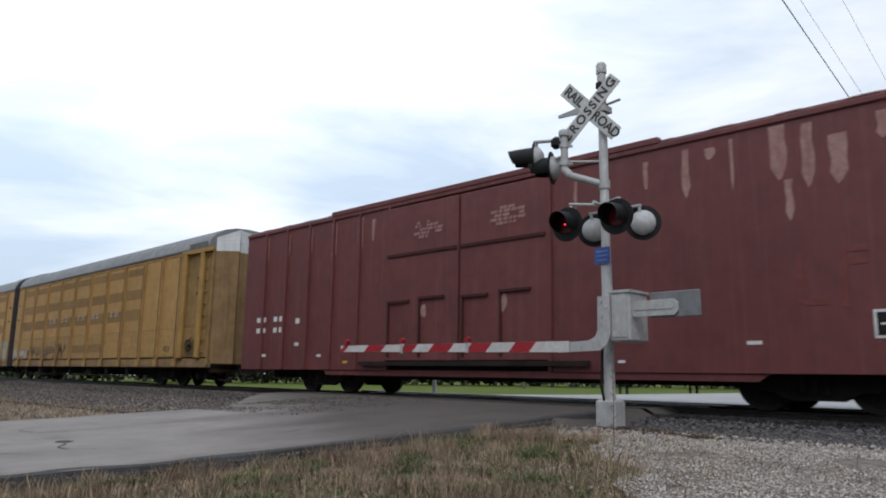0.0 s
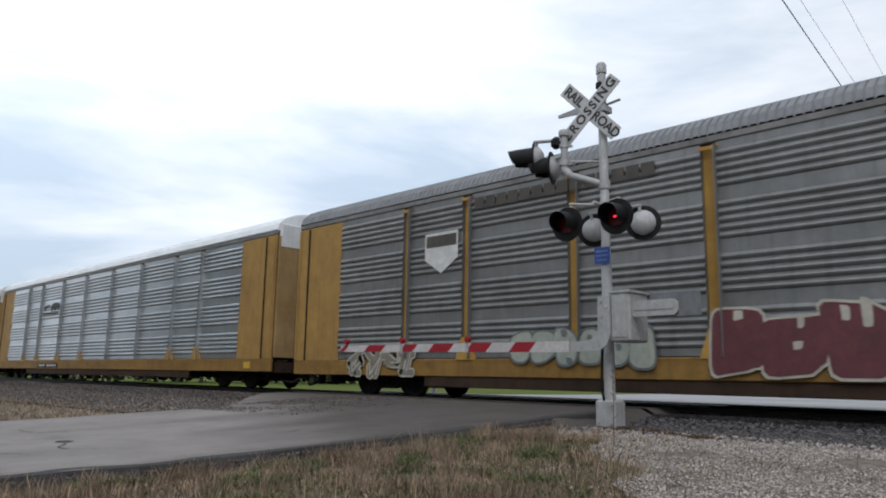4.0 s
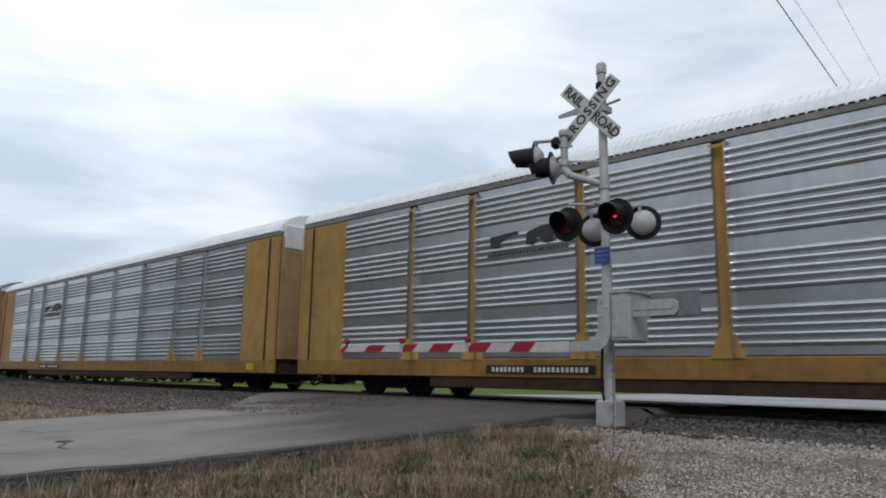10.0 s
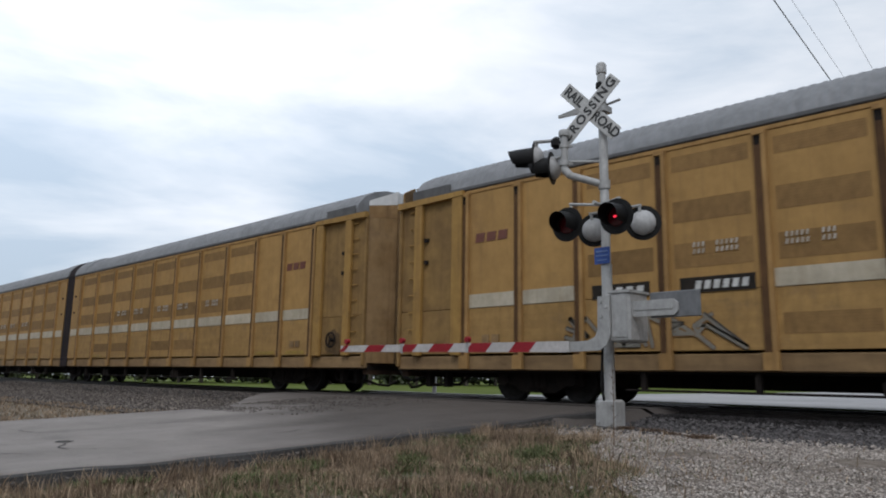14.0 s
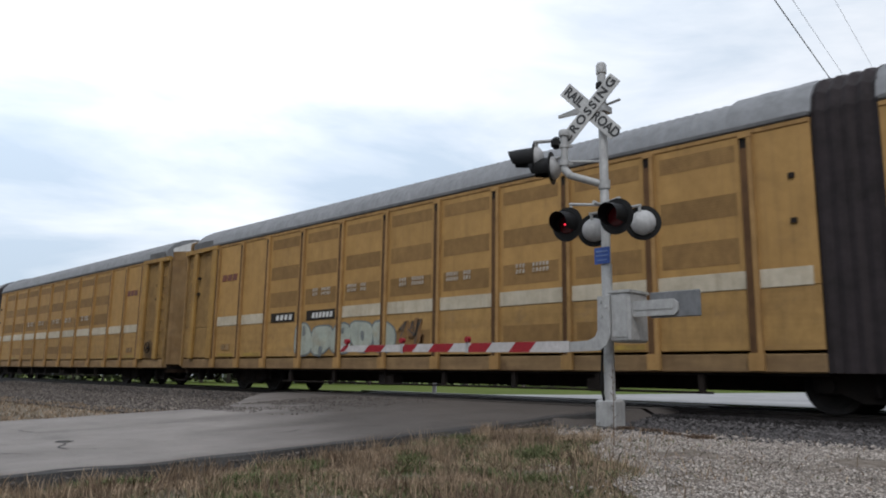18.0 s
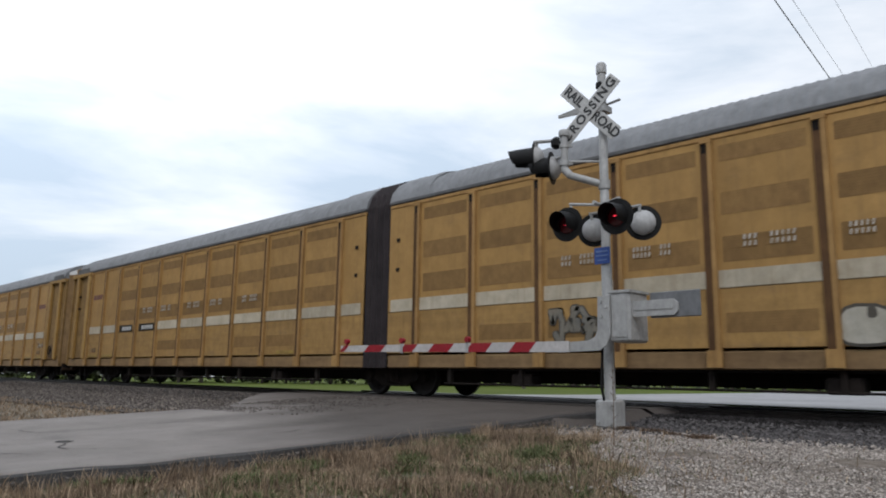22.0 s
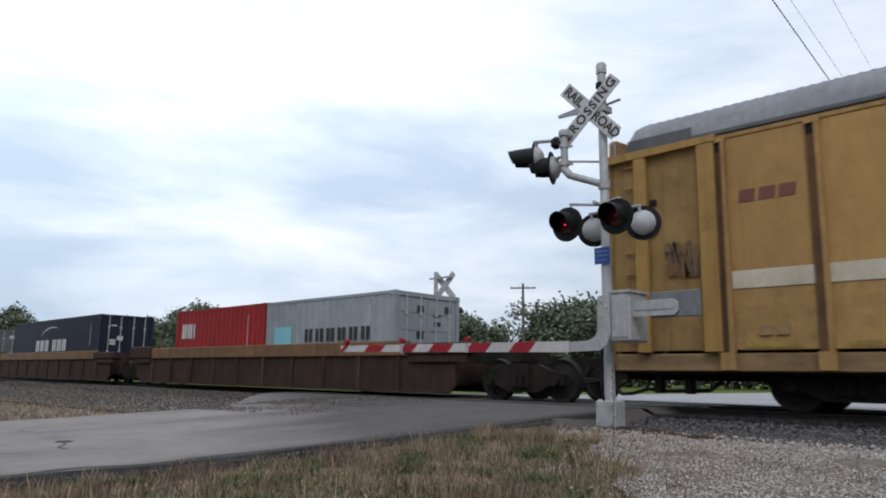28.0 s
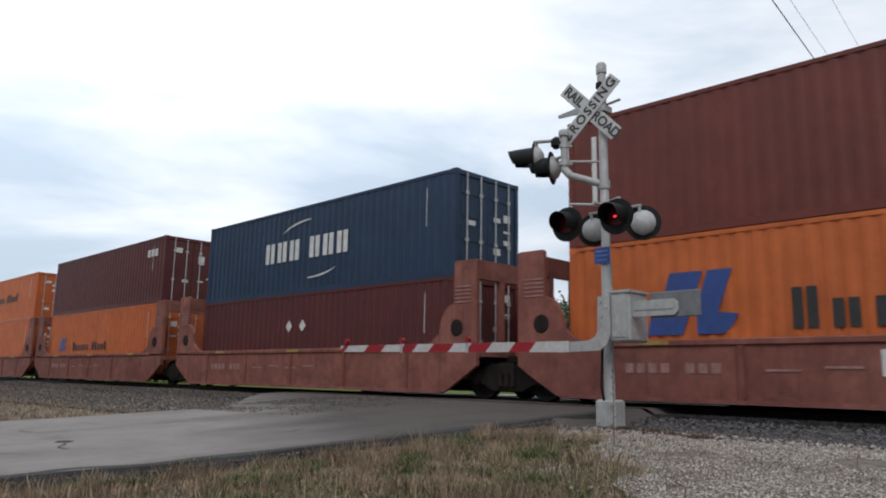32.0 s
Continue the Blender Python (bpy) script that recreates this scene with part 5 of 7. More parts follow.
# ---------------------------------------------------------------- red box car
def make_box_car():
    car = thing("box_car", "dark red steel box car streaked with pale paint and rust", "railcar", "cars of the train")
    L = 20.6
    bm = bmesh.new()
    bx(bm, 0.05, L - 0.05, -SIDE + 0.05, SIDE - 0.05, 0.75, 4.85)
    part("body", bm, "oxide", car)
    bm = bmesh.new()
    bx(bm, 0.1, L - 0.1, -0.4, 0.4, 0.4, 0.75)
    bx(bm, 0.1, L - 0.1, -SIDE + 0.2, SIDE - 0.2, 0.65, 0.75)
    part("underframe", bm, "under", car)
    edges = [0.0] + [1.15 * k for k in range(1, 6)] + [6.95] + [12.05, L]
    for a, b in zip(edges, edges[1:]):
        if 6.9 < a < 12:
            continue
        for yy in (-1, 1):
            put("side_panel", flat_panel(b - a - 0.03, 0.62, 4.88, "oxide", 0.04), car, (a, yy * SIDE - 0.02, 0))
    for e in edges[1:-1]:
        for yy in (-1, 1):
            if e > 12.5:
                continue
            bm = bmesh.new()
            bev_box(bm, e - 0.045, e + 0.045, yy * (SIDE + 0.03) - 0.05, yy * (SIDE + 0.03) + 0.05, 0.62, 4.88, 0.015)
            part("side_post", bm, "oxide", car)
    for yy in (-1, 1):
        for x0, x1 in ((6.95, 9.5), (9.5, 12.05)):
            bm = bmesh.new()
            bev_box(bm, x0 + 0.03, x1 - 0.03, yy * (SIDE + 0.05) - 0.05, yy * (SIDE + 0.05) + 0.05, 0.85, 4.75, 0.02)
            d = part("door", bm, "oxide", car)
            bm = bmesh.new()
            bx(bm, x0 + 0.06, x1 - 0.06, yy * (SIDE + 0.11) - 0.03, yy * (SIDE + 0.11) + 0.03, 3.46, 3.53)
            for a, b, zz in ((0.12, 0.9, 2.28), (1.25, 2.1, 2.33)):
                bx(bm, x0 + a, x0 + b, yy * (SIDE + 0.115) - 0.045, yy * (SIDE + 0.115) + 0.045, zz, zz + 0.06)
                bx(bm, x0 + a, x0 + a + 0.05, yy * (SIDE + 0.115) - 0.03, yy * (SIDE + 0.115) + 0.03, 0.95, zz)
            part("door_bar", bm, "oxide_dark", d, "dark grimy door bar")
        bm = bmesh.new()
        bx(bm, 6.0, 13.0, yy * (SIDE + 0.1) - 0.05, yy * (SIDE + 0.1) + 0.05, 0.74, 0.84)
        part("door_track", bm, "under", car)
        bm = bmesh.new()
        bev_box(bm, 0, L, yy * SIDE - 0.06, yy * SIDE + 0.06, 4.80, 4.92, 0.02)
        bev_box(bm, 4.5, 14.6, yy * SIDE - 0.08, yy * SIDE + 0.08, 4.90, 5.04, 0.02)
        part("top_chord", bm, "oxide", car)
    # flaking paint: thin lines beside the posts, broad runs down from the roof edge further on
    rng = random.Random(5)
    runs = [(1.15 * k + off, 0.028, 4.72, 3.5 + 0.5 * rng.random()) for k in range(1, 6) for off in (-0.09, 0.1)]
    runs += [(6.3, 0.09, 4.6, 4.0), (12.7, 0.05, 4.5, 3.9), (13.4, 0.05, 4.45, 3.95), (14.3, 0.06, 4.6, 4.05), (15.1, 0.085, 4.68, 3.75), (15.55, 0.12, 4.62, 4.4), (15.95, 0.04, 4.7, 3.75), (16.75, 0.17, 4.76, 3.8), (16.88, 0.08, 3.8, 3.1),
             (17.2, 0.12, 4.7, 3.6), (17.65, 0.15, 4.42, 3.6), (18.3, 0.1, 4.65, 4.2), (18.9, 0.14, 4.6, 3.9), (19.5, 0.06, 4.6, 3.7)]
    for xx, w, zt, zb in runs:
        bm = bmesh.new()
        h = zt - zb
        left = [(xx - w * rng.uniform(0.45, 1.0), zt - h * f) for f in (0.0, 0.25, 0.5, 0.75)]
        right = [(xx + w * rng.uniform(0.45, 1.0), zt - h * f) for f in (0.75, 0.5, 0.25, 0.0)]
        slab_y(bm, left + [(xx - w * 0.15, zb), (xx + w * 0.25, zb + h * 0.06)] + right, -SIDE - 0.028, -SIDE - 0.024)
        part("paint_streak", bm, "chalk", car, "pale flaking paint streak")
    for x0, x1, z0, z1 in ((16.9, 17.0, 1.75, 2.55), (17.0, 17.35, 1.7, 1.8), (17.55, 17.65, 1.65, 2.6), (17.7, 17.95, 2.3, 2.4), (17.7, 17.95, 2.5, 2.6)):
        quick("faded_marking", [(x0, x1, -SIDE - 0.028, -SIDE - 0.024, z0, z1)], "oxide_faded", car, "faded outline of old lettering")
    for x0, x1, z0, z1 in ((16.05, 16.3, 1.1, 1.16), (13.6, 13.75, 0.8, 0.85), (4.0, 4.2, 0.98, 1.05), (2.9, 3.1, 1.3, 1.4), (2.9, 3.1, 1.95, 2.1), (1.1, 1.4, 1.0, 1.08)):
        quick("stencil_bar", [(x0, x1, -SIDE - 0.028, -SIDE - 0.024, z0, z1)], "letter_white", car)
    for xx, zz in ((8.35, 2.05), (10.85, 2.1)):
        bm = bmesh.new()
        blob(bm, xx, zz, 0.11, 0.2, -SIDE - 0.112, rng, 12, 0.4)
        part("paint_scuff", bm, "chalk", car, "pale scuffed paint")
    for yy in (-1, 1):
        bm = bmesh.new()
        slab_y(bm, [(4.3, 0.63), (4.45, 0.49), (16.2, 0.49), (16.4, 0.63)], yy * (SIDE - 0.03) - 0.02, yy * (SIDE - 0.03) + 0.02)
        part("side_skirt", bm, "oxide", car)
        for xx in (13.55, 13.7):
            quick("step_strap", [(xx - 0.02, xx + 0.02, yy * (SIDE - 0.1) - 0.02, yy * (SIDE - 0.1) + 0.02, 0.22, 0.5)], "under", car)
    part("roof", corrugated_roof(0, L, SIDE - 0.02, 4.95, 5.13, 1.1, 0.01), "oxide", car)
    for s, xe in ((-1, 0.0), (1, L)):
        bm = bmesh.new()
        for k in range(7):
            bev_box(bm, xe - 0.05, xe + 0.05, -SIDE + 0.1, SIDE - 0.1, 0.9 + k * 0.56, 1.3 + k * 0.56, 0.03)
        part("end_wall", bm, "oxide", car)
        coupler(car, xe, xe + s * 0.8)
        add_truck(car, 3.7 if s < 0 else L - 3.7)
    bars(car, "lettering", 0.75, 2.3, 2.05, 2.2, 5, -SIDE - 0.03, "letter_white", "", 0.4, 0, (2,))
    bars(car, "lettering", 0.75, 2.3, 1.72, 1.87, 5, -SIDE - 0.03, "letter_white", "", 0.4, 0, (2,))
    for x0 in (7.8, 10.4):
        bm = bmesh.new()
        rng2 = random.Random(int(x0 * 10))
        for r, (zz, half) in enumerate(((3.88, 0.32), (3.97, 0.46), (4.06, 0.5), (4.15, 0.38), (4.23, 0.2))):
            xx = x0 + 0.5 - half + rng2.uniform(-0.05, 0.05)
            while xx < x0 + 0.5 + half:
                w = rng2.uniform(0.05, 0.22)
                if rng2.random() < 0.82:
                    slab_y(bm, [(xx, zz - 0.03), (xx + w, zz - 0.035), (xx + w + 0.02, zz + 0.035), (xx + 0.02, zz + 0.03)], -SIDE - 0.112, -SIDE - 0.108)
                xx += w + rng2.uniform(0.02, 0.06)
        part("emblem", bm, "chalk", car, "worn broken pale emblem")["kind"] = "stuff"
    quick("placard", [(18.0, 18.6, -SIDE - 0.03, -SIDE - 0.024, 1.2, 1.55)], "under", car, "dark stencil panel")
    quick("placard_border", [(17.96, 18.64, -SIDE - 0.028, -SIDE - 0.0235, 1.16, 1.20), (17.96, 18.64, -SIDE - 0.028, -SIDE - 0.0235, 1.55, 1.59), (17.96, 18.0, -SIDE - 0.028, -SIDE - 0.0235, 1.2, 1.55), (18.05, 18.55, -SIDE - 0.034, -SIDE - 0.0305, 1.36, 1.39)], "letter_white", car, "white stencil border")
    quick("reflector", [(18.15, 18.5, -SIDE - 0.03, -SIDE - 0.024, 0.88, 1.03), (5.2, 5.4, -SIDE - 0.03, -SIDE - 0.024, 0.8, 0.86)], "gate_yellow", car, "yellow reflector strip")
    return car


box_car = place(make_box_car(), 293.6)

# ---------------------------------------------------------------- containers
def make_container(length, z0, z1, material, label):
    c = thing("shipping_container", label, "shipping container", "containers on the train")
    h, hy = z1 - z0, 1.22
    bm = bmesh.new()
    for sx in (0.0, length):
        for sy in (-1, 1):
            bx(bm, sx - 0.0 if sx == 0 else sx - 0.12, 0.12 if sx == 0 else sx, sy * hy - 0.06 - sy * 0.06, sy * hy + 0.06 - sy * 0.06, 0.0, h)
    for sy in (-1, 1):
        for zz in (0.0, h - 0.08):
            bx(bm, 0.12, length - 0.12, sy * hy - 0.04 - sy * 0.045, sy * hy + 0.04 - sy * 0.045, zz, zz + (0.14 if zz == 0 else 0.08))
    for sx in (0.002, length - 0.102):
        bx(bm, sx, sx + 0.1, -hy + 0.12, hy - 0.12, 0.0, 0.14)
        bx(bm, sx, sx + 0.1, -hy + 0.12, hy - 0.12, h - 0.12, h - 0.002)
    part("frame", bm, material, c)
    bm = bmesh.new()
    n = int((length - 0.24) / 0.28)
    p = (length - 0.24) / n
    line = []
    for i in range(n):
        a = 0.12 + i * p
        line += [(a, 0.0), (a + p * 0.25, 0.0), (a + p * 0.5, 0.022), (a + p * 0.75, 0.022)]
    line.append((length - 0.12, 0.0))
    me = None
    sheet(bm, line, lambda q: (q[0], -hy + 0.012 + q[1], 0.14), lambda q: (q[0], -hy + 0.012 + q[1], h - 0.08))
    side = done("side_wall", bm, material)
    put("side_wall", side, c)
    put("side_wall", side, c, (length, 0, 0), flip=True)
    bm = bmesh.new()
    sheet(bm, [(q[0], 0.02 * (1 if q[1] else 0)) for q in line], lambda q: (q[0], -hy + 0.05, h - 0.03 + q[1]), lambda q: (q[0], hy - 0.05, h - 0.03 + q[1]))
    bx(bm, 0.1, length - 0.1, -hy + 0.08, hy - 0.08, 0.06, 0.12)
    part("roof", bm, material, c)
    quick("end_wall", [(0.04, 0.09, -hy + 0.1, hy - 0.1, 0.1, h - 0.1)], material, c)
    for s in (-1, 1):
        bm = bmesh.new()
        y0, y1 = (-hy + 0.13, -0.01) if s < 0 else (0.01, hy - 0.13)
        bev_box(bm, length - 0.09, length - 0.03, y0, y1, 0.15, h - 0.13, 0.01)
        for k in range(4):
            zc = 0.35 + k * (h - 0.7) / 3.4
            bx(bm, length - 0.035, length - 0.018, y0 + 0.08, y1 - 0.08, zc, zc + 0.35)
        d = part("door", bm, material, c)
        for yy in (y0 + 0.28, y1 - 0.28):
            bm = bmesh.new()
            tube(bm, (length + 0.005, yy, 0.05), (length + 0.005, yy, h - 0.05), 0.02, 6)
            bx(bm, length - 0.01, length + 0.03, yy - 0.05, yy + 0.05, 0.9, 0.98)
            bx(bm, length - 0.01, length + 0.03, yy - 0.05, yy + 0.05, h - 0.6, h - 0.52)
            part("lock_rod", bm, "lamp_back", d, "galvanised locking rod")
    for sx in (0.09, length - 0.09):
        for sy in (-1, 1):
            for zz in (0.06, h - 0.055):
                quick("corner_casting", [(sx - 0.095, sx + 0.095, sy * (hy - 0.08) - 0.085, sy * (hy - 0.08) + 0.085, zz - 0.062, zz + 0.062)], material, c)
    rngd = random.Random(int(length * 100 + z1 * 1000))
    bm = bmesh.new()
    for k in range(7):
        yy, zz = rngd.choice((-0.62, -0.3, 0.35, 0.75)), rngd.uniform(0.5, h - 0.5)
        bx(bm, length - 0.022, length - 0.014, yy - 0.12, yy + 0.14, zz, zz + rngd.choice((0.06, 0.12, 0.2)))
    part("door_marking", bm, "letter_white" if material != "c_grey" else "letter_black", c)
    bars(c, "door_lettering", length - 1.1, length - 0.95, h - 1.35, h - 0.35, 1, -hy - 0.004, "letter_white", "", 0.87)
    return c


def container(u_rear, length, z0, z1, material, label):
    c = make_container(length, z0, z1, material, label)
    CARS.append((c, u_rear, z0))
    c.location = (u_rear, TRACK_Y, z0)
    return c


def text_bars(c, items, y, material, label):
    """Blocks of lettering, (x0, x1, z0, z1), drawn as plain upright bars."""
    for x0, x1, z0, z1 in items:
        w = x1 - x0
        for a, b in ((0.0, 0.36), (0.5, 0.86)):
            quick("lettering_bar", [(x0 + w * a, x0 + w * b, y, y + 0.006, z0, z1)], material, c)


def arc(c, cx, cz, r, a0, a1, w, y, material, name="emblem"):
    bm = bmesh.new()
    n = 10
    pts = []
    for i in range(n + 1):
        a = a0 + (a1 - a0) * i / n
        t = w * math.sin(math.pi * (0.15 + 0.85 * i / n))
        pts.append((a, t))
    outer = [(cx + (r + t) * math.cos(radians(a)), cz + 0.45 * (r + t) * math.sin(radians(a))) for a, t in pts]
    inner = [(cx + (r - t) * math.cos(radians(a)), cz + 0.45 * (r - t) * math.sin(radians(a))) for a, t in pts]
    slab_y(bm, outer + inner[::-1], y, y + 0.006)
    return part(name, bm, material, c)


CY = -1.22 - 0.004
# low single-stacked containers
c = container(-257.0, 6.06, 0.45, 2.75, "c_grey", "pale grey steel shipping container seated in a well car")
text_bars(c, [(2.1 + k * 0.52, 2.52 + k * 0.52, 1.03, 1.40) for k in range(6)], CY, "letter_black", "row of black lettering blocks")
bm = bmesh.new()
bx(bm, 0.5, 1.4, CY, CY + 0.006, 0.98, 1.5)
part("emblem", bm, "logo_cyan", c, "pale blue square emblem")
c = container(-263.15, 6.06, 0.45, 2.75, "c_red", "bright red steel shipping container seated in a well car")
text_bars(c, [(0.5, 0.88, 1.28, 1.80), (0.92, 1.3, 1.28, 1.80), (1.36, 1.46, 1.28, 1.80)], CY, "letter_white", "three white lettering blocks")
c = container(-282.75, 12.19, 0.40, 3.0, "c_navy", "navy blue steel shipping container seated in a well car")
text_bars(c, [(3.85 + k * 0.68 + (0.4 if k > 2 else 0), 4.42 + k * 0.68 + (0.4 if k > 2 else 0), 1.02, 1.58) for k in range(6)], CY, "letter_white", "row of white lettering blocks")
arc(c, 6.1, 1.35, 1.9, 70, 150, 0.06, CY, "letter_white")
c = container(-302.6, 12.19, 0.40, 3.02, "c_green_grey", "dull grey-green steel shipping container seated in a well car")
bars(c, "lettering", 1.0, 2.0, 1.9, 2.05, 5, CY, "c_grey", "", 0.4)
# double stacks
LOW, MID = 0.42, 3.18


def emblem_blue(c, x, z, s):
    for poly in (((0.0, 0.0), (0.62, 0.0), (0.78, 0.42), (0.98, 1.0), (0.42, 1.0), (0.3, 0.62), (0.12, 0.5)),
                 ((0.86, 0.0), (1.28, 0.0), (1.42, 0.12), (1.52, 0.3), (1.2, 0.34), (1.46, 1.0), (1.06, 1.0), (0.86, 0.42))):
        bm = bmesh.new()
        slab_y(bm, [(x + a * s, z + b * s) for a, b in poly], CY, CY + 0.006)
        part("emblem", bm, "logo_blue", c, "blue slanted emblem stroke")


def orange_letters(c, x, z, s):
    hs = [1.0, 0.68, 0.68, 0.68, 0.68, 0.68, 0.2, 1.0, 1.0, 0.68, 0.68, 1.0]
    text_bars(c, [(x + k * 0.56 * s, x + k * 0.56 * s + 0.42 * s, z, z + h * 0.62 * s) for k, h in enumerate(hs) if h > 0.3], CY, "letter_black", "row of dark lettering blocks")


c = container(-324.6, 12.19, MID + 0.02, 5.92, "c_rust", "rust-red steel shipping container stacked on an orange one")
bars(c, "lettering", 0.55, 0.75, 0.9, 2.3, 1, CY, "letter_white", "upright white lettering block", 0.45)
c = container(-324.6, 12.19, LOW, MID, "c_orange", "orange steel shipping container under a rust-red one")
emblem_blue(c, 1.75, 0.9, 1.15)
orange_letters(c, 4.4, 0.95, 1.1)
c = container(-340.1, 12.19, MID - 0.28, 5.6, "c_blue", "slate blue steel shipping container stacked on a maroon one")
text_bars(c, [(3.75 + k * 0.67 + (0.38 if k > 2 else 0), 4.32 + k * 0.67 + (0.38 if k > 2 else 0), 1.05, 1.69) for k in range(6)], CY, "letter_white", "row of white lettering blocks")
arc(c, 6.15, 1.35, 2.0, 90, 140, 0.06, CY, "letter_white")
arc(c, 6.15, 1.35, 2.0, -92, -48, 0.06, CY, "letter_white")
c = container(-340.1, 12.19, LOW, MID - 0.28, "c_maroon", "maroon steel shipping container under a slate blue one")
for x0 in (5.0, 5.7):
    bm = bmesh.new()
    slab_y(bm, [(x0 + 0.08, 1.5), (x0 + 0.25, 1.32), (x0 + 0.42, 1.5), (x0 + 0.25, 1.68)], CY, CY + 0.006)
    part("placard", bm, "letter_white", c, "white diamond placard")
c = container(-355.95, 12.19, MID + 0.02, 5.86, "c_maroon", "dark red steel shipping container stacked on an orange one")
bars(c, "lettering", 10.6, 11.6, 1.9, 2.2, 3, CY, "letter_white")
c = container(-355.95, 12.19, LOW, MID, "c_orange", "orange steel shipping container with a blue emblem")
emblem_blue(c, 1.4, 1.0, 0.6)
orange_letters(c, 3.2, 1.0, 0.6)
c = container(-371.2, 12.19, MID + 0.02, 5.72, "c_orange", "orange steel shipping container stacked on another orange one")
orange_letters(c, 4.2, 1.1, 0.75)
container(-371.2, 12.19, LOW, MID, "c_orange", "orange steel shipping container under another orange one")


# ---------------------------------------------------------------- well cars
def make_brown_well():
    """Three-unit articulated well car: deep dark sides under a mustard top chord."""
    car = thing("well_car", "three-unit brown well car with a mustard top rail", "railcar", "cars of the train")
    HY = 1.36
    units = [(-286.2 + 17.4, -248.6), ]
    spans = [(-265.9, -248.6), (-285.4, -268.6), (-305.0, -288.0)]
    for a, b in spans:
        for yy in (-1, 1):
            bm = bmesh.new()
            slab_y(bm, [(a + 0.5, 0.12), (b - 0.2, 0.12), (b, 0.3), (b, 1.02), (a, 1.02), (a, 0.3)], yy * HY - 0.03, yy * HY + 0.03)
            part("side_wall", bm, "well_brown", car)
            bm = bmesh.new()
            bev_box(bm, a + 1.3, b - 1.6, yy * HY - 0.10, yy * HY + 0.06, 1.0, 1.38, 0.02)
            part("top_chord", bm, "well_mustard", car, "mustard-painted top rail")
            for x0, x1, zt in ((a - 0.5, a + 1.35, 1.46), (b - 1.65, b + 0.5, 1.30)):
                bm = bmesh.new()
                bev_box(bm, x0, x1, yy * (HY - 0.1) - 0.25, yy * (HY - 0.1) + 0.13, 1.02, zt, 0.03)
                bx(bm, x0 + 0.1, x1 - 0.1, yy * (HY - 0.1) - 0.2, yy * (HY - 0.1) + 0.08, 0.85, 1.02)
                part("end_platform", bm, "well_brown", car)
            xx = a + 1.4
            while xx < b - 0.8:
                bm = bmesh.new()
                bev_box(bm, xx - 0.06, xx + 0.06, yy * (HY + 0.05) - 0.04, yy * (HY + 0.05) + 0.04, 0.14, 1.0, 0.012)
                part("side_post", bm, "well_brown" if int(xx * 7) % 3 else "well_post", car)
                xx += 1.55
            bm = bmesh.new()
            bx(bm, a + 0.5, b - 0.3, yy * HY - 0.09, yy * HY + 0.09, 0.10, 0.16)
            part("bottom_flange", bm, "well_brown", car)
        bm = bmesh.new()
        bx(bm, a + 0.8, b - 0.8, -HY + 0.03, HY - 0.03, 0.30, 0.40)
        part("floor", bm, "under", car)
        for x0, x1 in ((a - 1.3, a + 0.6), (b - 0.6, b + 1.3)):
            bm = bmesh.new()
            bx(bm, x0, x1, -0.55, 0.55, 0.86, 1.12)
            part("draft_sill", bm, "under", car)
        for xx in (a + 0.95, b - 0.95):
            bm = bmesh.new()
            bx(bm, xx - 0.06, xx + 0.06, -HY + 0.05, HY - 0.05, 0.4, 1.25)
            part("bulkhead", bm, "well_brown", car)
    for xx in (-246.9, -267.25, -286.75, -306.3):
        add_truck(car, xx)
    coupler(car, -246.6, -245.3)
    coupler(car, -306.6, -307.6)
    return car


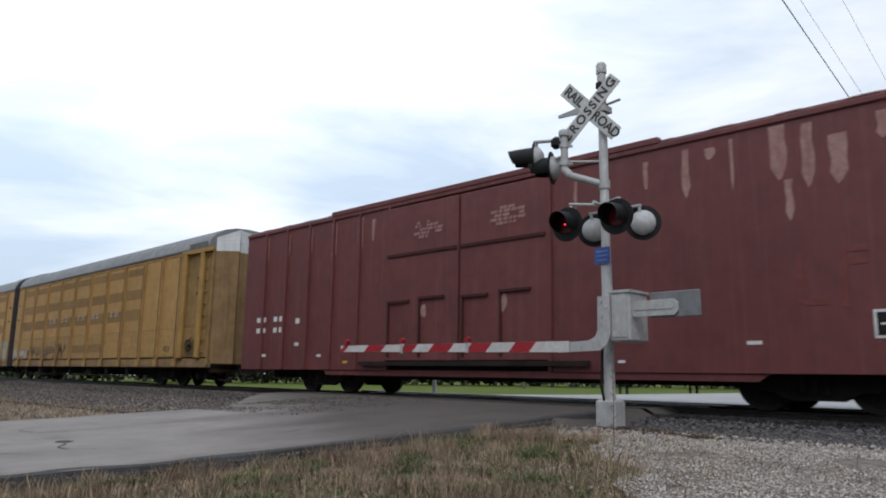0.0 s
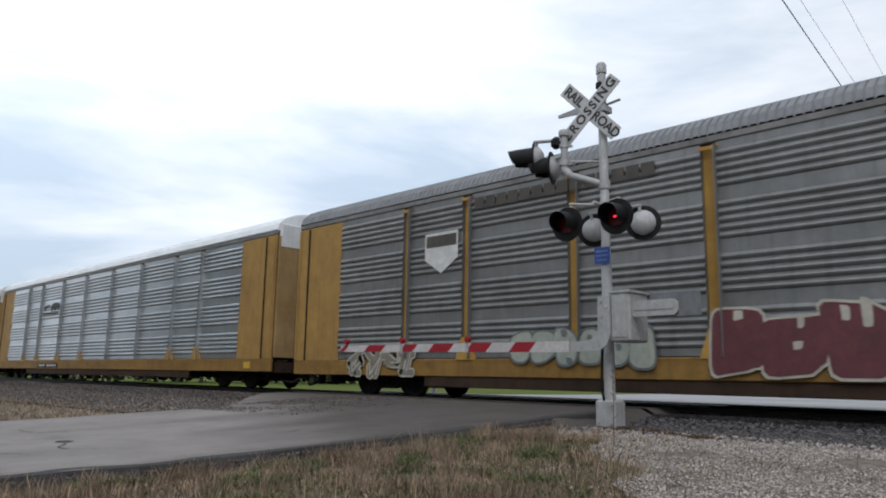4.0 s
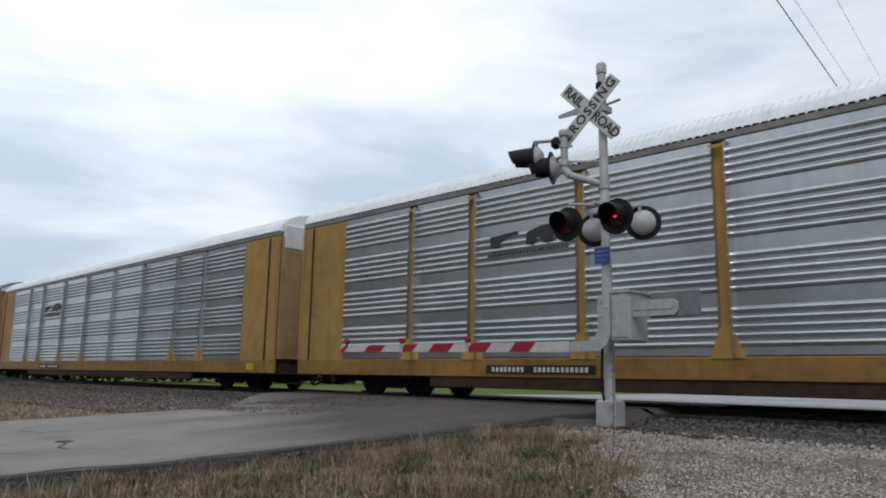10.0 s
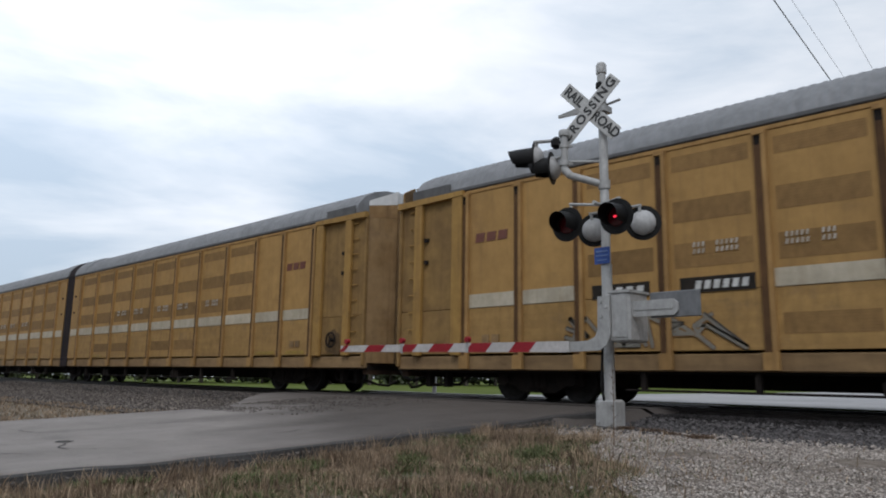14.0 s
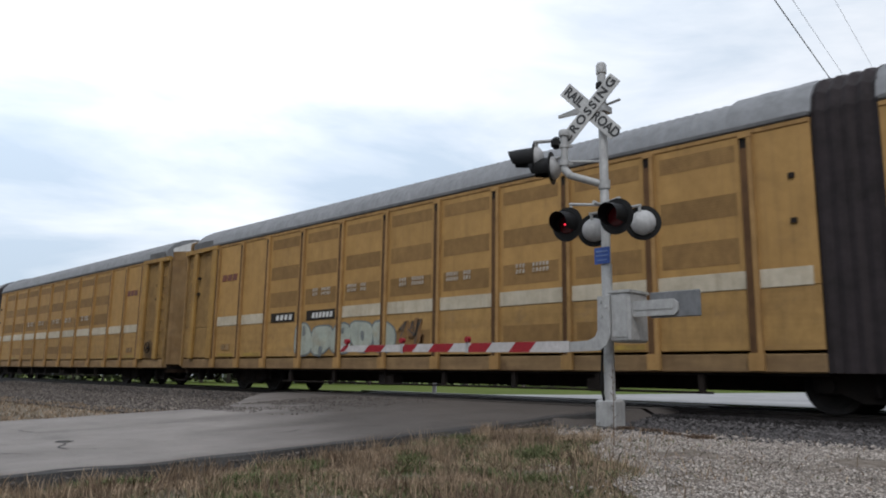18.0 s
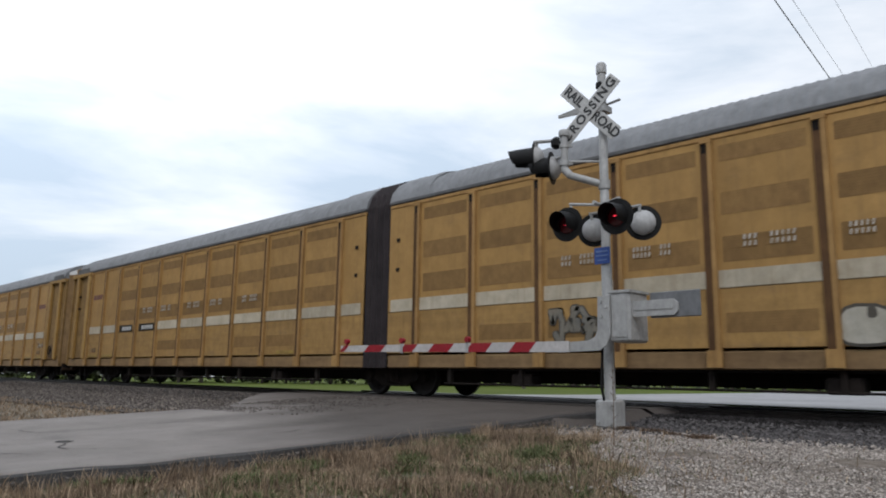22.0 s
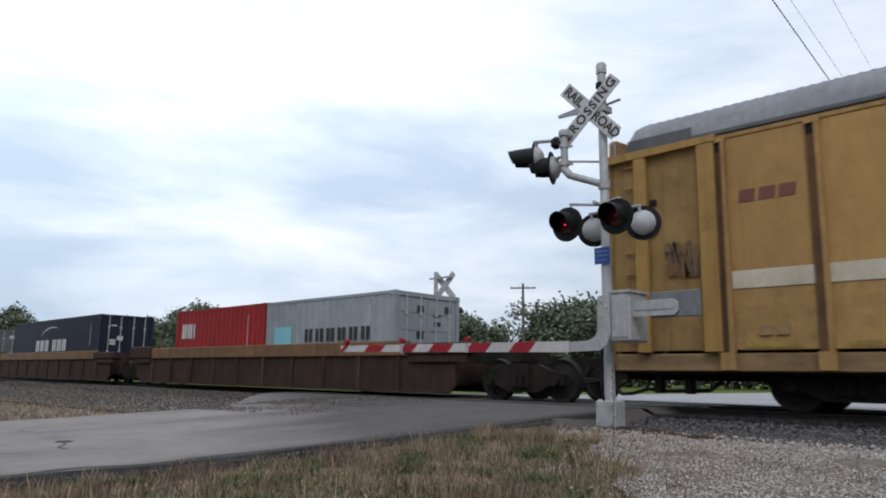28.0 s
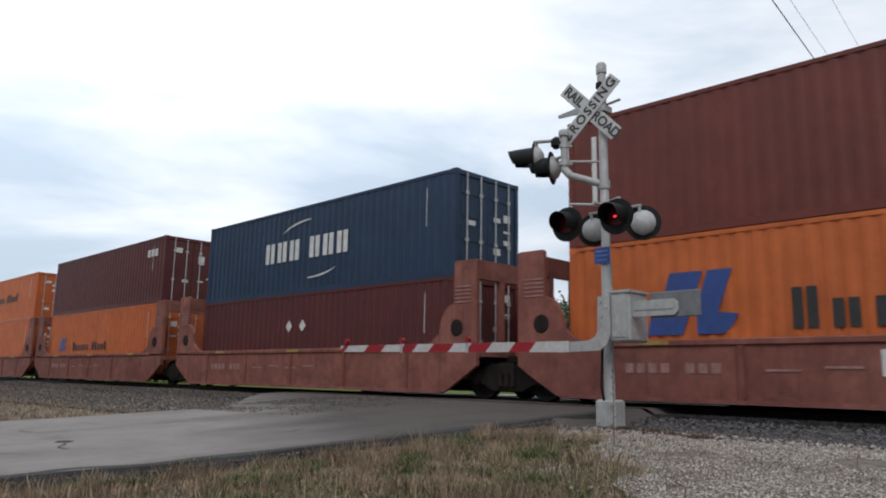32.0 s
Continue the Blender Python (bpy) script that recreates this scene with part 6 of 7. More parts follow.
def make_pink_well():
    """Articulated double-stack well car in faded red with tall slotted bulkheads."""
    car = thing("well_car", "faded red articulated well car with tall end bulkheads", "railcar", "cars of the train")
    HY = 1.40
    spans = [(-325.8, -311.2), (-341.6, -327.0), (-357.2, -342.9), (-372.4, -358.0)]
    for n, (a, b) in enumerate(spans):
        for yy in (-1, 1):
            bm = bmesh.new()
            slab_y(bm, [(a + 1.0, 0.14), (b - 1.0, 0.14), (b - 0.3, 0.55), (b, 0.75), (b, 1.16), (a, 1.16), (a, 0.75), (a + 0.3, 0.55)], yy * HY - 0.05, yy * HY + 0.05)
            part("side_wall", bm, "well_pink", car)
            bm = bmesh.new()
            bev_box(bm, a + 1.0, b - 1.0, yy * HY - 0.09, yy * HY + 0.09, 1.10, 1.22, 0.02)
            part("top_chord", bm, "well_pink", car)
            bm = bmesh.new()
            bx(bm, a + 1.1, b - 1.1, yy * HY - 0.09, yy * HY + 0.09, 0.11, 0.18)
            part("bottom_flange", bm, "well_pink", car)
            for s, xe in ((1, a), (-1, b)):
                bm = bmesh.new()
                slab_y(bm, [(xe, 1.1), (xe, 3.16), (xe + s * 0.04, 3.2), (xe + s * 0.66, 3.2), (xe + s * 0.70, 3.16), (xe + s * 0.72, 2.2), (xe + s * 0.95, 2.1), (xe + s * 1.12, 1.85), (xe + s * 1.2, 1.5), (xe + s * 1.45, 1.3), (xe + s * 1.95, 1.2), (xe + s * 1.95, 1.1)], yy * HY - 0.05, yy * HY + 0.05)
                bk = part("corner_bulkhead", bm, "well_pink", car)
                bm = bmesh.new()
                for k in range(5):
                    zz = 2.2 + k * 0.09
                    bx(bm, xe + s * 0.43 - 0.25, xe + s * 0.43 + 0.25, yy * (HY + 0.055) - 0.008, yy * (HY + 0.055) + 0.008, zz, zz + 0.03)
                part("stencil_line", bm, "chalk", bk)
                bm = bmesh.new()
                lathe(bm, [(0, 0.2), (0.02, 0.18)], (xe + s * 0.62, yy * (HY + 0.052), 1.62), (0, yy, 0), 14)
                part("tie_down_hole", bm, "under", bk)
            k = 0
            xx = a + 2.3
            while xx < b - 2:
                quick("side_post", [(xx - 0.05, xx + 0.05, yy * (HY + 0.07) - 0.025, yy * (HY + 0.07) + 0.025, 0.2, 1.1)], "well_pink", car)
                xx += 2.5
        for s, xe in ((1, a), (-1, b)):
            bm = bmesh.new()
            bx(bm, xe + s * 0.12 - 0.05, xe + s * 0.12 + 0.05, -HY + 0.05, HY - 0.05, 2.75, 3.2)
            for yy in (-0.45, 0.45):
                bx(bm, xe + s * 0.12 - 0.06, xe + s * 0.12 + 0.06, yy - 0.08, yy + 0.08, 1.0, 2.75)
            bx(bm, xe + s * 0.2 - 0.35, xe + s * 0.2 + 0.35, -HY + 0.05, HY - 0.05, 0.95, 1.1)
            part("end_frame", bm, "well_pink", car)
        bm = bmesh.new()
        bx(bm, a + 1.0, b - 1.0, -HY + 0.05, HY - 0.05, 0.30, 0.42)
        bx(bm, a - 0.8, b + 0.8, -0.5, 0.5, 0.85, 1.0)
        part("floor", bm, "under", car)
        for k in range(3):
            quick("reflector", [(a + 2.9 + 4.2 * k, a + 3.5 + 4.2 * k, -HY - 0.1, -HY - 0.093, 1.13, 1.2)], "gate_dull", car, "worn yellow reflective strip")
        for k in range(8):
            if k != 4:
                quick("number_bar", [(a + 2.6 + 0.24 * k, a + 2.76 + 0.24 * k, -HY - 0.062, -HY - 0.055, 0.62, 0.8)], "chalk", car)
        for k in range(4):
            quick("stencil_bar", [(a + 5.2 + 0.9 * k, a + 5.75 + 0.9 * k, -HY - 0.062, -HY - 0.055, 0.66 + 0.05 * (k % 2), 0.7 + 0.05 * (k % 2))], "chalk", car)
    # sloping nose over the leading truck
    for yy in (-1, 1):
        bm = bmesh.new()
        slab_y(bm, [(-311.2, 0.7), (-311.2, 2.3), (-310.7, 1.75), (-309.6, 1.38), (-308.2, 1.28), (-308.2, 0.95), (-309.4, 0.8)], yy * 1.15 - 0.04, yy * 1.15 + 0.04)
        part("nose_plate", bm, "well_pink", car)
    bm = bmesh.new()
    bx(bm, -311.2, -307.9, -1.15, 1.15, 0.92, 1.08)
    part("nose_deck", bm, "under", car)
    quick("reflector", [(-313.2, -311.4, -HY - 0.1, -HY - 0.09, 1.14, 1.2)], "gate_yellow", car, "yellow reflective strip")
    text_bars(car, [(-318.9, -318.55, 0.6, 1.0), (-318.45, -318.2, 0.6, 0.88), (-318.1, -317.85, 0.6, 0.88), (-317.0, -316.75, 0.6, 1.0), (-316.65, -316.4, 0.6, 0.88), (-316.3, -316.05, 0.6, 0.88), (-315.95, -315.7, 0.6, 1.0)], -HY - 0.062, "letter_white", "white lettering blocks")
    for xx in (-309.9, -326.4, -342.25, -357.6, -373.6):
        add_truck(car, xx)
    coupler(car, -308.0, -307.7)
    return car


def recentre(car, u):
    """Moves the origin of a car drawn in train coordinates to u."""
    for ch in car.children:
        ch.location.x -= u
    place(car, u)


recentre(make_brown_well(), -276.0)
recentre(make_pink_well(), -340.0)

# ---------------------------------------------------------------- crossing signal
MAST = Vector((-6.03, 9.8, 0.0))
MZ0 = -0.24
signal = thing("crossing_signal", "silver railway crossing signal with crossbuck, red lamps and lowered gate", "crossing signal", at=MAST)
bm = bmesh.new()
lathe(bm, [(0.0, 0.082), (2.2, 0.082), (2.22, 0.07), (5.35, 0.07), (5.36, 0.085), (5.5, 0.085), (5.54, 0.06)], (0, 0, MZ0 + 0.25), (0, 0, 1), 20)
part("mast", bm, "signal_grey", signal, smooth=True)
bm = bmesh.new()
bev_box(bm, -0.05, 0.06, -0.12, -0.06, 5.08, 5.2, 0.02)
tube(bm, (0.0, -0.1, 5.1), (0.03, -0.11, 4.86), 0.018, 6)
part("mast_clamp", bm, "lamp_black", signal, "dark cable clamp")
bm = bmesh.new()
bev_box(bm, -0.17, 0.17, -0.16, 0.16, MZ0 - 0.02, MZ0 + 0.40, 0.03)
for sx in (-0.11, 0.11):
    for sy in (-0.175,):
        tube(bm, (sx, sy + 0.02, MZ0 + 0.32), (sx, sy - 0.01, MZ0 + 0.32), 0.022, 8)
        tube(bm, (sx, sy + 0.02, MZ0 + 0.06), (sx, sy - 0.01, MZ0 + 0.06), 0.022, 8)
part("base", bm, "signal_grey", signal)
quick("foundation", [(-0.4, 0.4, -0.4, 0.4, MZ0 - 0.7, MZ0 - 0.02)], "concrete", signal, "concrete footing")

# crossbuck
XB = 4.735
buck_rot = Matrix.Rotation(radians(6), 4, "Z")


def letters(text, size, at, rot, parent, material, space=1.0, name="letter"):
    cu = bpy.data.curves.new("letters", "FONT")
    cu.body, cu.size, cu.extrude, cu.align_x, cu.align_y = text, size, 0.003, "CENTER", "CENTER"
    cu.space_character = space
    cu.offset = 0.006
    tmp = bpy.data.objects.new("tmp", cu)
    me = bpy.data.meshes.new_from_object(tmp)
    bpy.data.objects.remove(tmp)
    me.materials.clear()
    me.materials.append(M[material])
    ob = new(name, me)
    ob.parent = parent
    ob.matrix_local = Matrix.Translation(at) @ rot
    return ob


for k, (ang, words, dy) in enumerate(((-47, (("RAIL", -0.40), ("ROAD", 0.40)), 0.0), (44, (("CROSSING", 0.0),), -0.022))):
    bm = bmesh.new()
    bev_box(bm, -0.655, 0.655, -0.008, 0.008, -0.122, 0.122, 0.006)
    me = done("crossbuck_blade", bm, "sign_white")
    blade = put("crossbuck_blade", me, signal, label="white crossbuck blade with black lettering")
    blade.matrix_local = Matrix.Translation((-0.15, -0.13 + dy, XB)) @ buck_rot @ Matrix.Rotation(radians(-ang), 4, "Y")
    for w, off in words:
        letters(w, 0.215, (off, -0.010, 0.0), Matrix.Rotation(radians(90), 4, "X"), blade, "sign_black", 0.98 if k == 0 else 1.27, "lettering")
bm = bmesh.new()
tube(bm, (-0.35, 0.12, XB + 0.10), (0.26, 0.12, XB + 0.16), 0.022, 8)
slab_y(bm, [(-0.93, XB + 0.13), (-0.1, XB + 0.08), (-0.1, XB + 0.26), (-0.93, XB + 0.18)], 0.10, 0.13)
slab_y(bm, [(-0.66, XB - 0.08), (-0.15, XB + 0.18), (-0.15, XB + 0.28), (-0.6, XB + 0.06)], 0.14, 0.16)
bx(bm, -0.12, 0.12, -0.13, 0.1, XB - 0.05, XB + 0.05)
part("crossbuck_bracket", bm, "signal_grey", signal)


BULBS = []


def lamp(parent, x, y, z, facing, lit=False, hood=0.32):
    """Flashing lamp: black round background, hood, housing and lens; facing in degrees about z, 0 looks along -y."""
    rot = Matrix.Rotation(radians(facing), 4, "Z")
    bm = bmesh.new()
    lathe(bm, [(0.0, 0.275), (0.012, 0.275), (0.014, 0.15), (0.02, 0.15)], (0, 0, 0), (0, 1, 0), 28)
    bg = part("lamp_background", bm, "lamp_black", parent, "black round lamp background", True)
    bg.matrix_local = Matrix.Translation((x, y, z)) @ rot
    bm = bmesh.new()
    lathe(bm, [(0.016, 0.195), (0.05, 0.195), (0.10, 0.165), (0.15, 0.08), (0.16, 0.0)], (0, 0, 0), (0, 1, 0), 24)
    part("lamp_housing", bm, "lamp_back", bg, "grey domed lamp housing", True)
    bm = bmesh.new()
    n = 18
    rings = []
    for d, r, cut in ((0.0, 0.19, 0), (-hood * 0.5, 0.178, 1), (-hood, 0.155, 1)):
        row = []
        for i in range(n + 1):
            a = radians(-38 + 256 * i / n)
            reach = 0.86 + 0.14 * math.sin(a) if cut else 1.0
            row.append(bm.verts.new((r * math.cos(a), d * reach, r * math.sin(a))))
        rings.append(row)
    for near, far in zip(rings, rings[1:]):
        for i in range(n):
            bm.faces.new((near[i], near[i + 1], far[i + 1], far[i]))
    part("lamp_hood", bm, "lamp_black", bg, "", True)
    bm = bmesh.new()
    lathe(bm, [(0.0, 0.152), (-0.02, 0.14), (-0.035, 0.09), (-0.04, 0.0)], (0, 0, 0), (0, 1, 0), 24)
    part("lens", bm, "lens", bg, "red lens", True)
    if lit:
        bm = bmesh.new()
        lathe(bm, [(-0.030, 0.008), (-0.024, 0.016), (0.024, 0.016), (0.030, 0.008)], (0, 0, 0), (1, 0, 0), 16)
        bm.faces.ensure_lookup_table()
        for f in bm.faces:
            f.material_index = 1 if f.calc_center_median().y > -0.004 else 0
        bulb = part("bulb", bm, "led", bg, "turning red bulb, lit on one side", True, at=(0.03, -0.085, -0.02))
        bulb.data.materials.append(M["lens"])
        BULBS.append(bulb)
    return bg


LZ = 2.80
for dy, s, zo, xo in ((-0.42, 1, 0.05, 0.01), (0.30, -1, 0.06, 0.05)):
    for sx in (-1, 1):
        lamp(signal, sx * 0.44 + xo, dy, LZ + zo, 2 if s > 0 else 205, lit=(s > 0))
bm = bmesh.new()
tube(bm, (-0.46, -0.30, LZ + 0.40), (-0.02, -0.14, LZ + 0.35), 0.024, 8)
tube(bm, (0.02, -0.14, LZ + 0.35), (0.44, -0.30, LZ + 0.36), 0.022, 8)
tube(bm, (-0.42, 0.2, LZ + 0.32), (0.52, 0.2, LZ + 0.32), 0.022, 8)
for sx in (-0.43, 0.44):
    tube(bm, (sx, -0.3, LZ + 0.36), (sx, -0.36, LZ + 0.1), 0.025, 8)
    tube(bm, (sx + 0.05, 0.2, LZ + 0.32), (sx + 0.05, 0.22, LZ + 0.1), 0.025, 8)
tube(bm, (0, -0.32, LZ + 0.36), (0, 0.22, LZ + 0.32), 0.03, 8)
lathe(bm, [(-0.06, 0.095), (0.06, 0.095)], (0, 0, LZ + 0.34), (0, 0, 1), 14)
part("crossarm", bm, "signal_grey", signal, smooth=True)

BULBS = list(zip(BULBS, (1, 0)))

# side pair of lamps on a bracket
bm = bmesh.new()
tube(bm, (0.0, -0.02, 3.50), (-0.48, -0.26, 3.69), 0.058, 12)
tube(bm, (-0.46, -0.26, 3.68), (-0.56, -0.28, 3.80), 0.064, 12)
tube(bm, (-0.55, -0.28, 3.76), (-0.56, -0.28, 4.36), 0.06, 12)
tube(bm, (-0.52, -0.26, 3.93), (0.0, 0.0, 3.88), 0.02, 8)
lathe(bm, [(-0.07, 0.095), (0.07, 0.095)], (0, 0, 3.50), (0, 0, 1), 14)
lathe(bm, [(0, 0.085), (0.06, 0.09), (0.10, 0.075), (0.11, 0.0)], (-0.56, -0.28, 4.36), (0, 0, 1), 14)
lathe(bm, [(0, 0.08), (0.08, 0.08)], (-0.555, -0.28, 3.86), (0, 0, 1), 12)
lathe(bm, [(0, 0.078), (0.06, 0.078)], (-0.56, -0.28, 4.16), (0, 0, 1), 12)
for bz in (3.89, 4.19):
    tube(bm, (-0.56, -0.28, bz), (-0.42, -0.25, bz - 0.02), 0.022, 6)
tube(bm, (-0.56, -0.28, 4.30), (-1.12, -0.30, 4.38), 0.03, 8)
tube(bm, (-1.12, -0.30, 4.40), (-1.12, -0.28, 4.18), 0.038, 8)
tube(bm, (-0.56, -0.28, 4.02), (-0.86, -0.20, 4.04), 0.03, 8)
part("side_bracket", bm, "signal_grey", signal, smooth=True)
bm = bmesh.new()
bev_box(bm, -0.80, -0.63, -0.36, -0.20, 4.18, 4.38, 0.05)
part("lamp_junction", bm, "lamp_black", signal, "dark cable junction box")
lamp(signal, -1.16, -0.27, 4.11, -64, hood=0.46)
lamp(signal, -0.89, -0.17, 3.91, -69, hood=0.40)

quick("notice", [(-0.15, 0.12, -0.10, -0.09, 2.22, 2.48)], "sign_blue", signal, "small blue notice plate")
quick("notice_lettering", [(-0.12, 0.09, -0.105, -0.1, 2.40, 2.43), (-0.12, 0.09, -0.105, -0.1, 2.34, 2.36), (-0.10, 0.07, -0.105, -0.1, 2.27, 2.29)], "notice_text", signal)

# gate mechanism, counterweight and arm
bm = bmesh.new()
bev_box(bm, 0.22, 0.56, -0.32, 0.22, 1.00, 1.74, 0.03)
bx(bm, 0.27, 0.53, -0.335, -0.31, 1.07, 1.66)
bx(bm, 0.20, 0.58, -0.34, 0.24, 1.72, 1.76)
part("gate_mechanism", bm, "signal_grey", signal, "grey gate mechanism housing")
quick("latch", [(0.55, 0.59, -0.12, -0.06, 1.42, 1.56)], "lamp_black", signal)
bm = bmesh.new()
slab_y(bm, [(0.06, 1.68), (0.26, 1.68), (0.26, 1.10), (0.20, 0.96), (0.08, 0.88), (-0.66, 0.86), (-0.66, 1.01), (-0.12, 1.03), (0.0, 1.08), (0.05, 1.18)], -0.38, -0.35)
for px_, pz_ in ((0.12, 1.6), (0.20, 1.52), (0.12, 1.38)):
    tube(bm, (px_, -0.38, pz_), (px_, -0.40, pz_), 0.025, 8)
part("arm_bracket", bm, "signal_grey", signal, "grey curved gate arm bracket")
bm = bmesh.new()
bev_box(bm, 0.82, 1.58, -0.20, -0.165, 1.33, 1.70, 0.012)
part("counterweight", bm, "plate_grey", signal, "flat steel counterweight plate")
bm = bmesh.new()
slab_y(bm, [(0.50, 1.36), (1.20, 1.36), (1.27, 1.42), (1.27, 1.53), (1.20, 1.59), (0.50, 1.59)], -0.235, -0.2)
bx(bm, 0.60, 1.18, -0.245, -0.23, 1.45, 1.49)
part("counterweight_arm", bm, "signal_grey", signal)

ARM0 = Vector((-0.45, -0.40, 0.945))
ARM1 = Vector((-5.62, -0.75, 1.0))
d = ARM1 - ARM0
ang = math.atan2(d.y, d.x)
bm = bmesh.new()
Larm = d.length
slab_y(bm, [(0, -0.085), (Larm, -0.06), (Larm, 0.06), (0, 0.085)], -0.012, 0.012)
gate_arm = part("gate_arm", bm, "arm_white", signal, "striped gate arm lowered across the road")
gate_arm.matrix_local = Matrix.Translation(ARM0) @ Matrix.Rotation(ang, 4, "Z") @ Matrix.Rotation(-math.asin(d.z / Larm), 4, "Y")
for a, b in ((0.66, 1.05), (1.52, 1.95), (2.34, 2.80), (3.19, 3.51), (4.0, 4.45), (5.02, 5.15)):
    h = 0.083 - 0.024 * a / Larm
    k = 0.07
    bm = bmesh.new()
    slab_y(bm, [(a + k, -h), (b + k, -h), (b - k, h), (a - k, h)], 0.0125, 0.0155)
    part("stripe", bm, "arm_red", gate_arm, "red stripe")
    bm = bmesh.new()
    slab_y(bm, [(a - k, -h), (b - k, -h), (b + k, h), (a + k, h)], -0.0155, -0.0125)
    part("stripe", bm, "arm_red", gate_arm, "red stripe")
for a in (1.98, 3.52):
    bm = bmesh.new()
    bx(bm, a - 0.03, a + 0.03, -0.02, 0.02, -0.085, 0.085)
    part("arm_joint", bm, "signal_grey", gate_arm)
for s in (1.98, 3.52, Larm - 0.16):
    bm = bmesh.new()
    lathe(bm, [(-0.04, 0.05), (0.04, 0.05)], (s, 0, 0.14), (0, 1, 0), 12)
    bx(bm, s - 0.02, s + 0.02, -0.015, 0.015, 0.03, 0.12)
    part("arm_lamp", bm, "arm_red", gate_arm, "small red arm lamp", True)
bm = bmesh.new()
tube(bm, (0.02, -0.2, 1.0), (-0.02, -0.2, 0.35), 0.02, 8)
tube(bm, (-0.02, -0.2, 0.35), (-0.02, -0.1, 0.05), 0.02, 8)
part("conduit", bm, "lamp_black", signal)

# ---------------------------------------------------------------- far side: second signal, poles and wires
fs = thing("far_crossbuck_signal", "grey crossing signal with crossbuck beyond the track", "crossing signal", at=(-17.55, 17.6, -0.2))
bm = bmesh.new()
tube(bm, (0, 0, 0), (0, 0, 4.25), 0.07, 12)
part("mast", bm, "signal_grey", fs, smooth=True)
for k, ang in enumerate((-45, 45)):
    bm = bmesh.new()
    bev_box(bm, -0.61, 0.61, -0.008, 0.008, -0.115, 0.115, 0.006)
    b = put("crossbuck_blade", done("crossbuck_blade", bm, "lamp_back"), fs)
    b.matrix_local = Matrix.Translation((0.30, 0.12 + 0.02 * k, 3.75)) @ Matrix.Rotation(radians(ang), 4, "Y")
quick("bracket", [(-0.35, 0.75, 0.03, 0.08, 4.02, 4.08)], "signal_grey", fs)
for sx in (-0.05, 0.62):
    lamp(fs, sx, 0.25, 2.9, 180)
    lamp(fs, sx, -0.25, 2.2, 0)


def utility_pole(x, y, h, turn, arms=2):
    p = thing("utility_pole", "weathered wooden utility pole with two crossarms", "utility pole", "poles of the power line", at=(x, y, ground_z(x, y) - 0.1))
    bm = bmesh.new()
    tube(bm, (0, 0, 0), (0, 0, h), 0.17, 12, 0.11)
    part("pole", bm, "pole_wood", p, smooth=True)
    R = Matrix.Rotation(turn, 4, "Z")
    for k in range(arms):
        zc = h - 0.45 if k == 0 else h - 3.0
        w = 1.25 if k == 0 else 0.9
        bm = bmesh.new()
        bx(bm, -w, w, -0.06, 0.06, zc - 0.06, zc + 0.06)
        a = part("crossarm", bm, "pole_wood", p)
        a.matrix_local = R
        for xx in (-w + 0.12, -w * 0.35, w * 0.35, w - 0.12):
            bm = bmesh.new()
            lathe(bm, [(0, 0.03), (0.08, 0.05), (0.14, 0.035)], (xx, 0, zc + 0.06), (0, 0, 1), 8)
            i = part("insulator", bm, "lamp_back", a)
    return p


utility_pole(-44.4, 56.7, 10.3, radians(35))


def wire(p, q, sag, r=0.02):
    """A hanging cable: one tube of six sides swept along its sag."""
    bm = bmesh.new()
    n, side = 40, (q - p).cross(Vector((0, 0, 1))).normalized()
    rings = []
    for i in range(n + 1):
        t = i / n
        c = p.lerp(q, t) - Vector((0, 0, sag * 4 * t * (1 - t)))
        rings.append([bm.verts.new(c + r * (math.cos(k * math.tau / 6) * side + math.sin(k * math.tau / 6) * Vector((0, 0, 1)))) for k in range(6)])
    for a, b in zip(rings, rings[1:]):
        for k in range(6):
            bm.faces.new((a[k], a[(k + 1) % 6], b[(k + 1) % 6], b[k]))
    return tagged(part("overhead_wire", bm, "wire", None, smooth=True), "black overhead cable strung between utility poles", "overhead wire", "wires of the power line")


WIRES = []
for x0, dx, z, r in ((-5.1, -0.0897, 8.5, 0.017), (-4.8, -0.0847, 8.5, 0.006), (-4.1, -0.0862, 8.5, 0.005)):
    y0 = 15.3
    WIRES.append(wire(Vector((x0 - dx * (y0 + 34), -34, z + 0.25)), Vector((x0 + dx * (78 - y0), 78, z + 0.25)), 0.28, r * 0.75))
near_pole = utility_pole(-0.25, -34.0, 9.93, 0.0)
far_pole = utility_pole(-10.2, 78.0, 9.45, 0.0)
sl = thing("street_lamp", "grey street lamp on a bracket arm beyond the road", "street lamp", at=(-4.6, 29.7, -0.4))
bm = bmesh.new()
tube(bm, (0, 0, 0), (0, 0, 7.3), 0.11, 12, 0.08)
part("post", bm, "pole_wood", sl, smooth=True)
bm = bmesh.new()
tube(bm, (0, 0, 7.2), (-1.7, 0, 7.45), 0.03, 8)
part("arm", bm, "signal_grey", sl)
bm = bmesh.new()
lathe(bm, [(-0.16, 0.17), (-0.02, 0.16), (0.05, 0.09), (0.14, 0.07), (0.22, 0.03)], (-2.0, 0, 7.38), (0, 0, 1), 16)
tube(bm, (-2.0, 0, 7.45), (-1.7, 0, 7.45), 0.03, 8)
part("luminaire", bm, "lamp_back", sl, "grey bell-shaped luminaire", True)


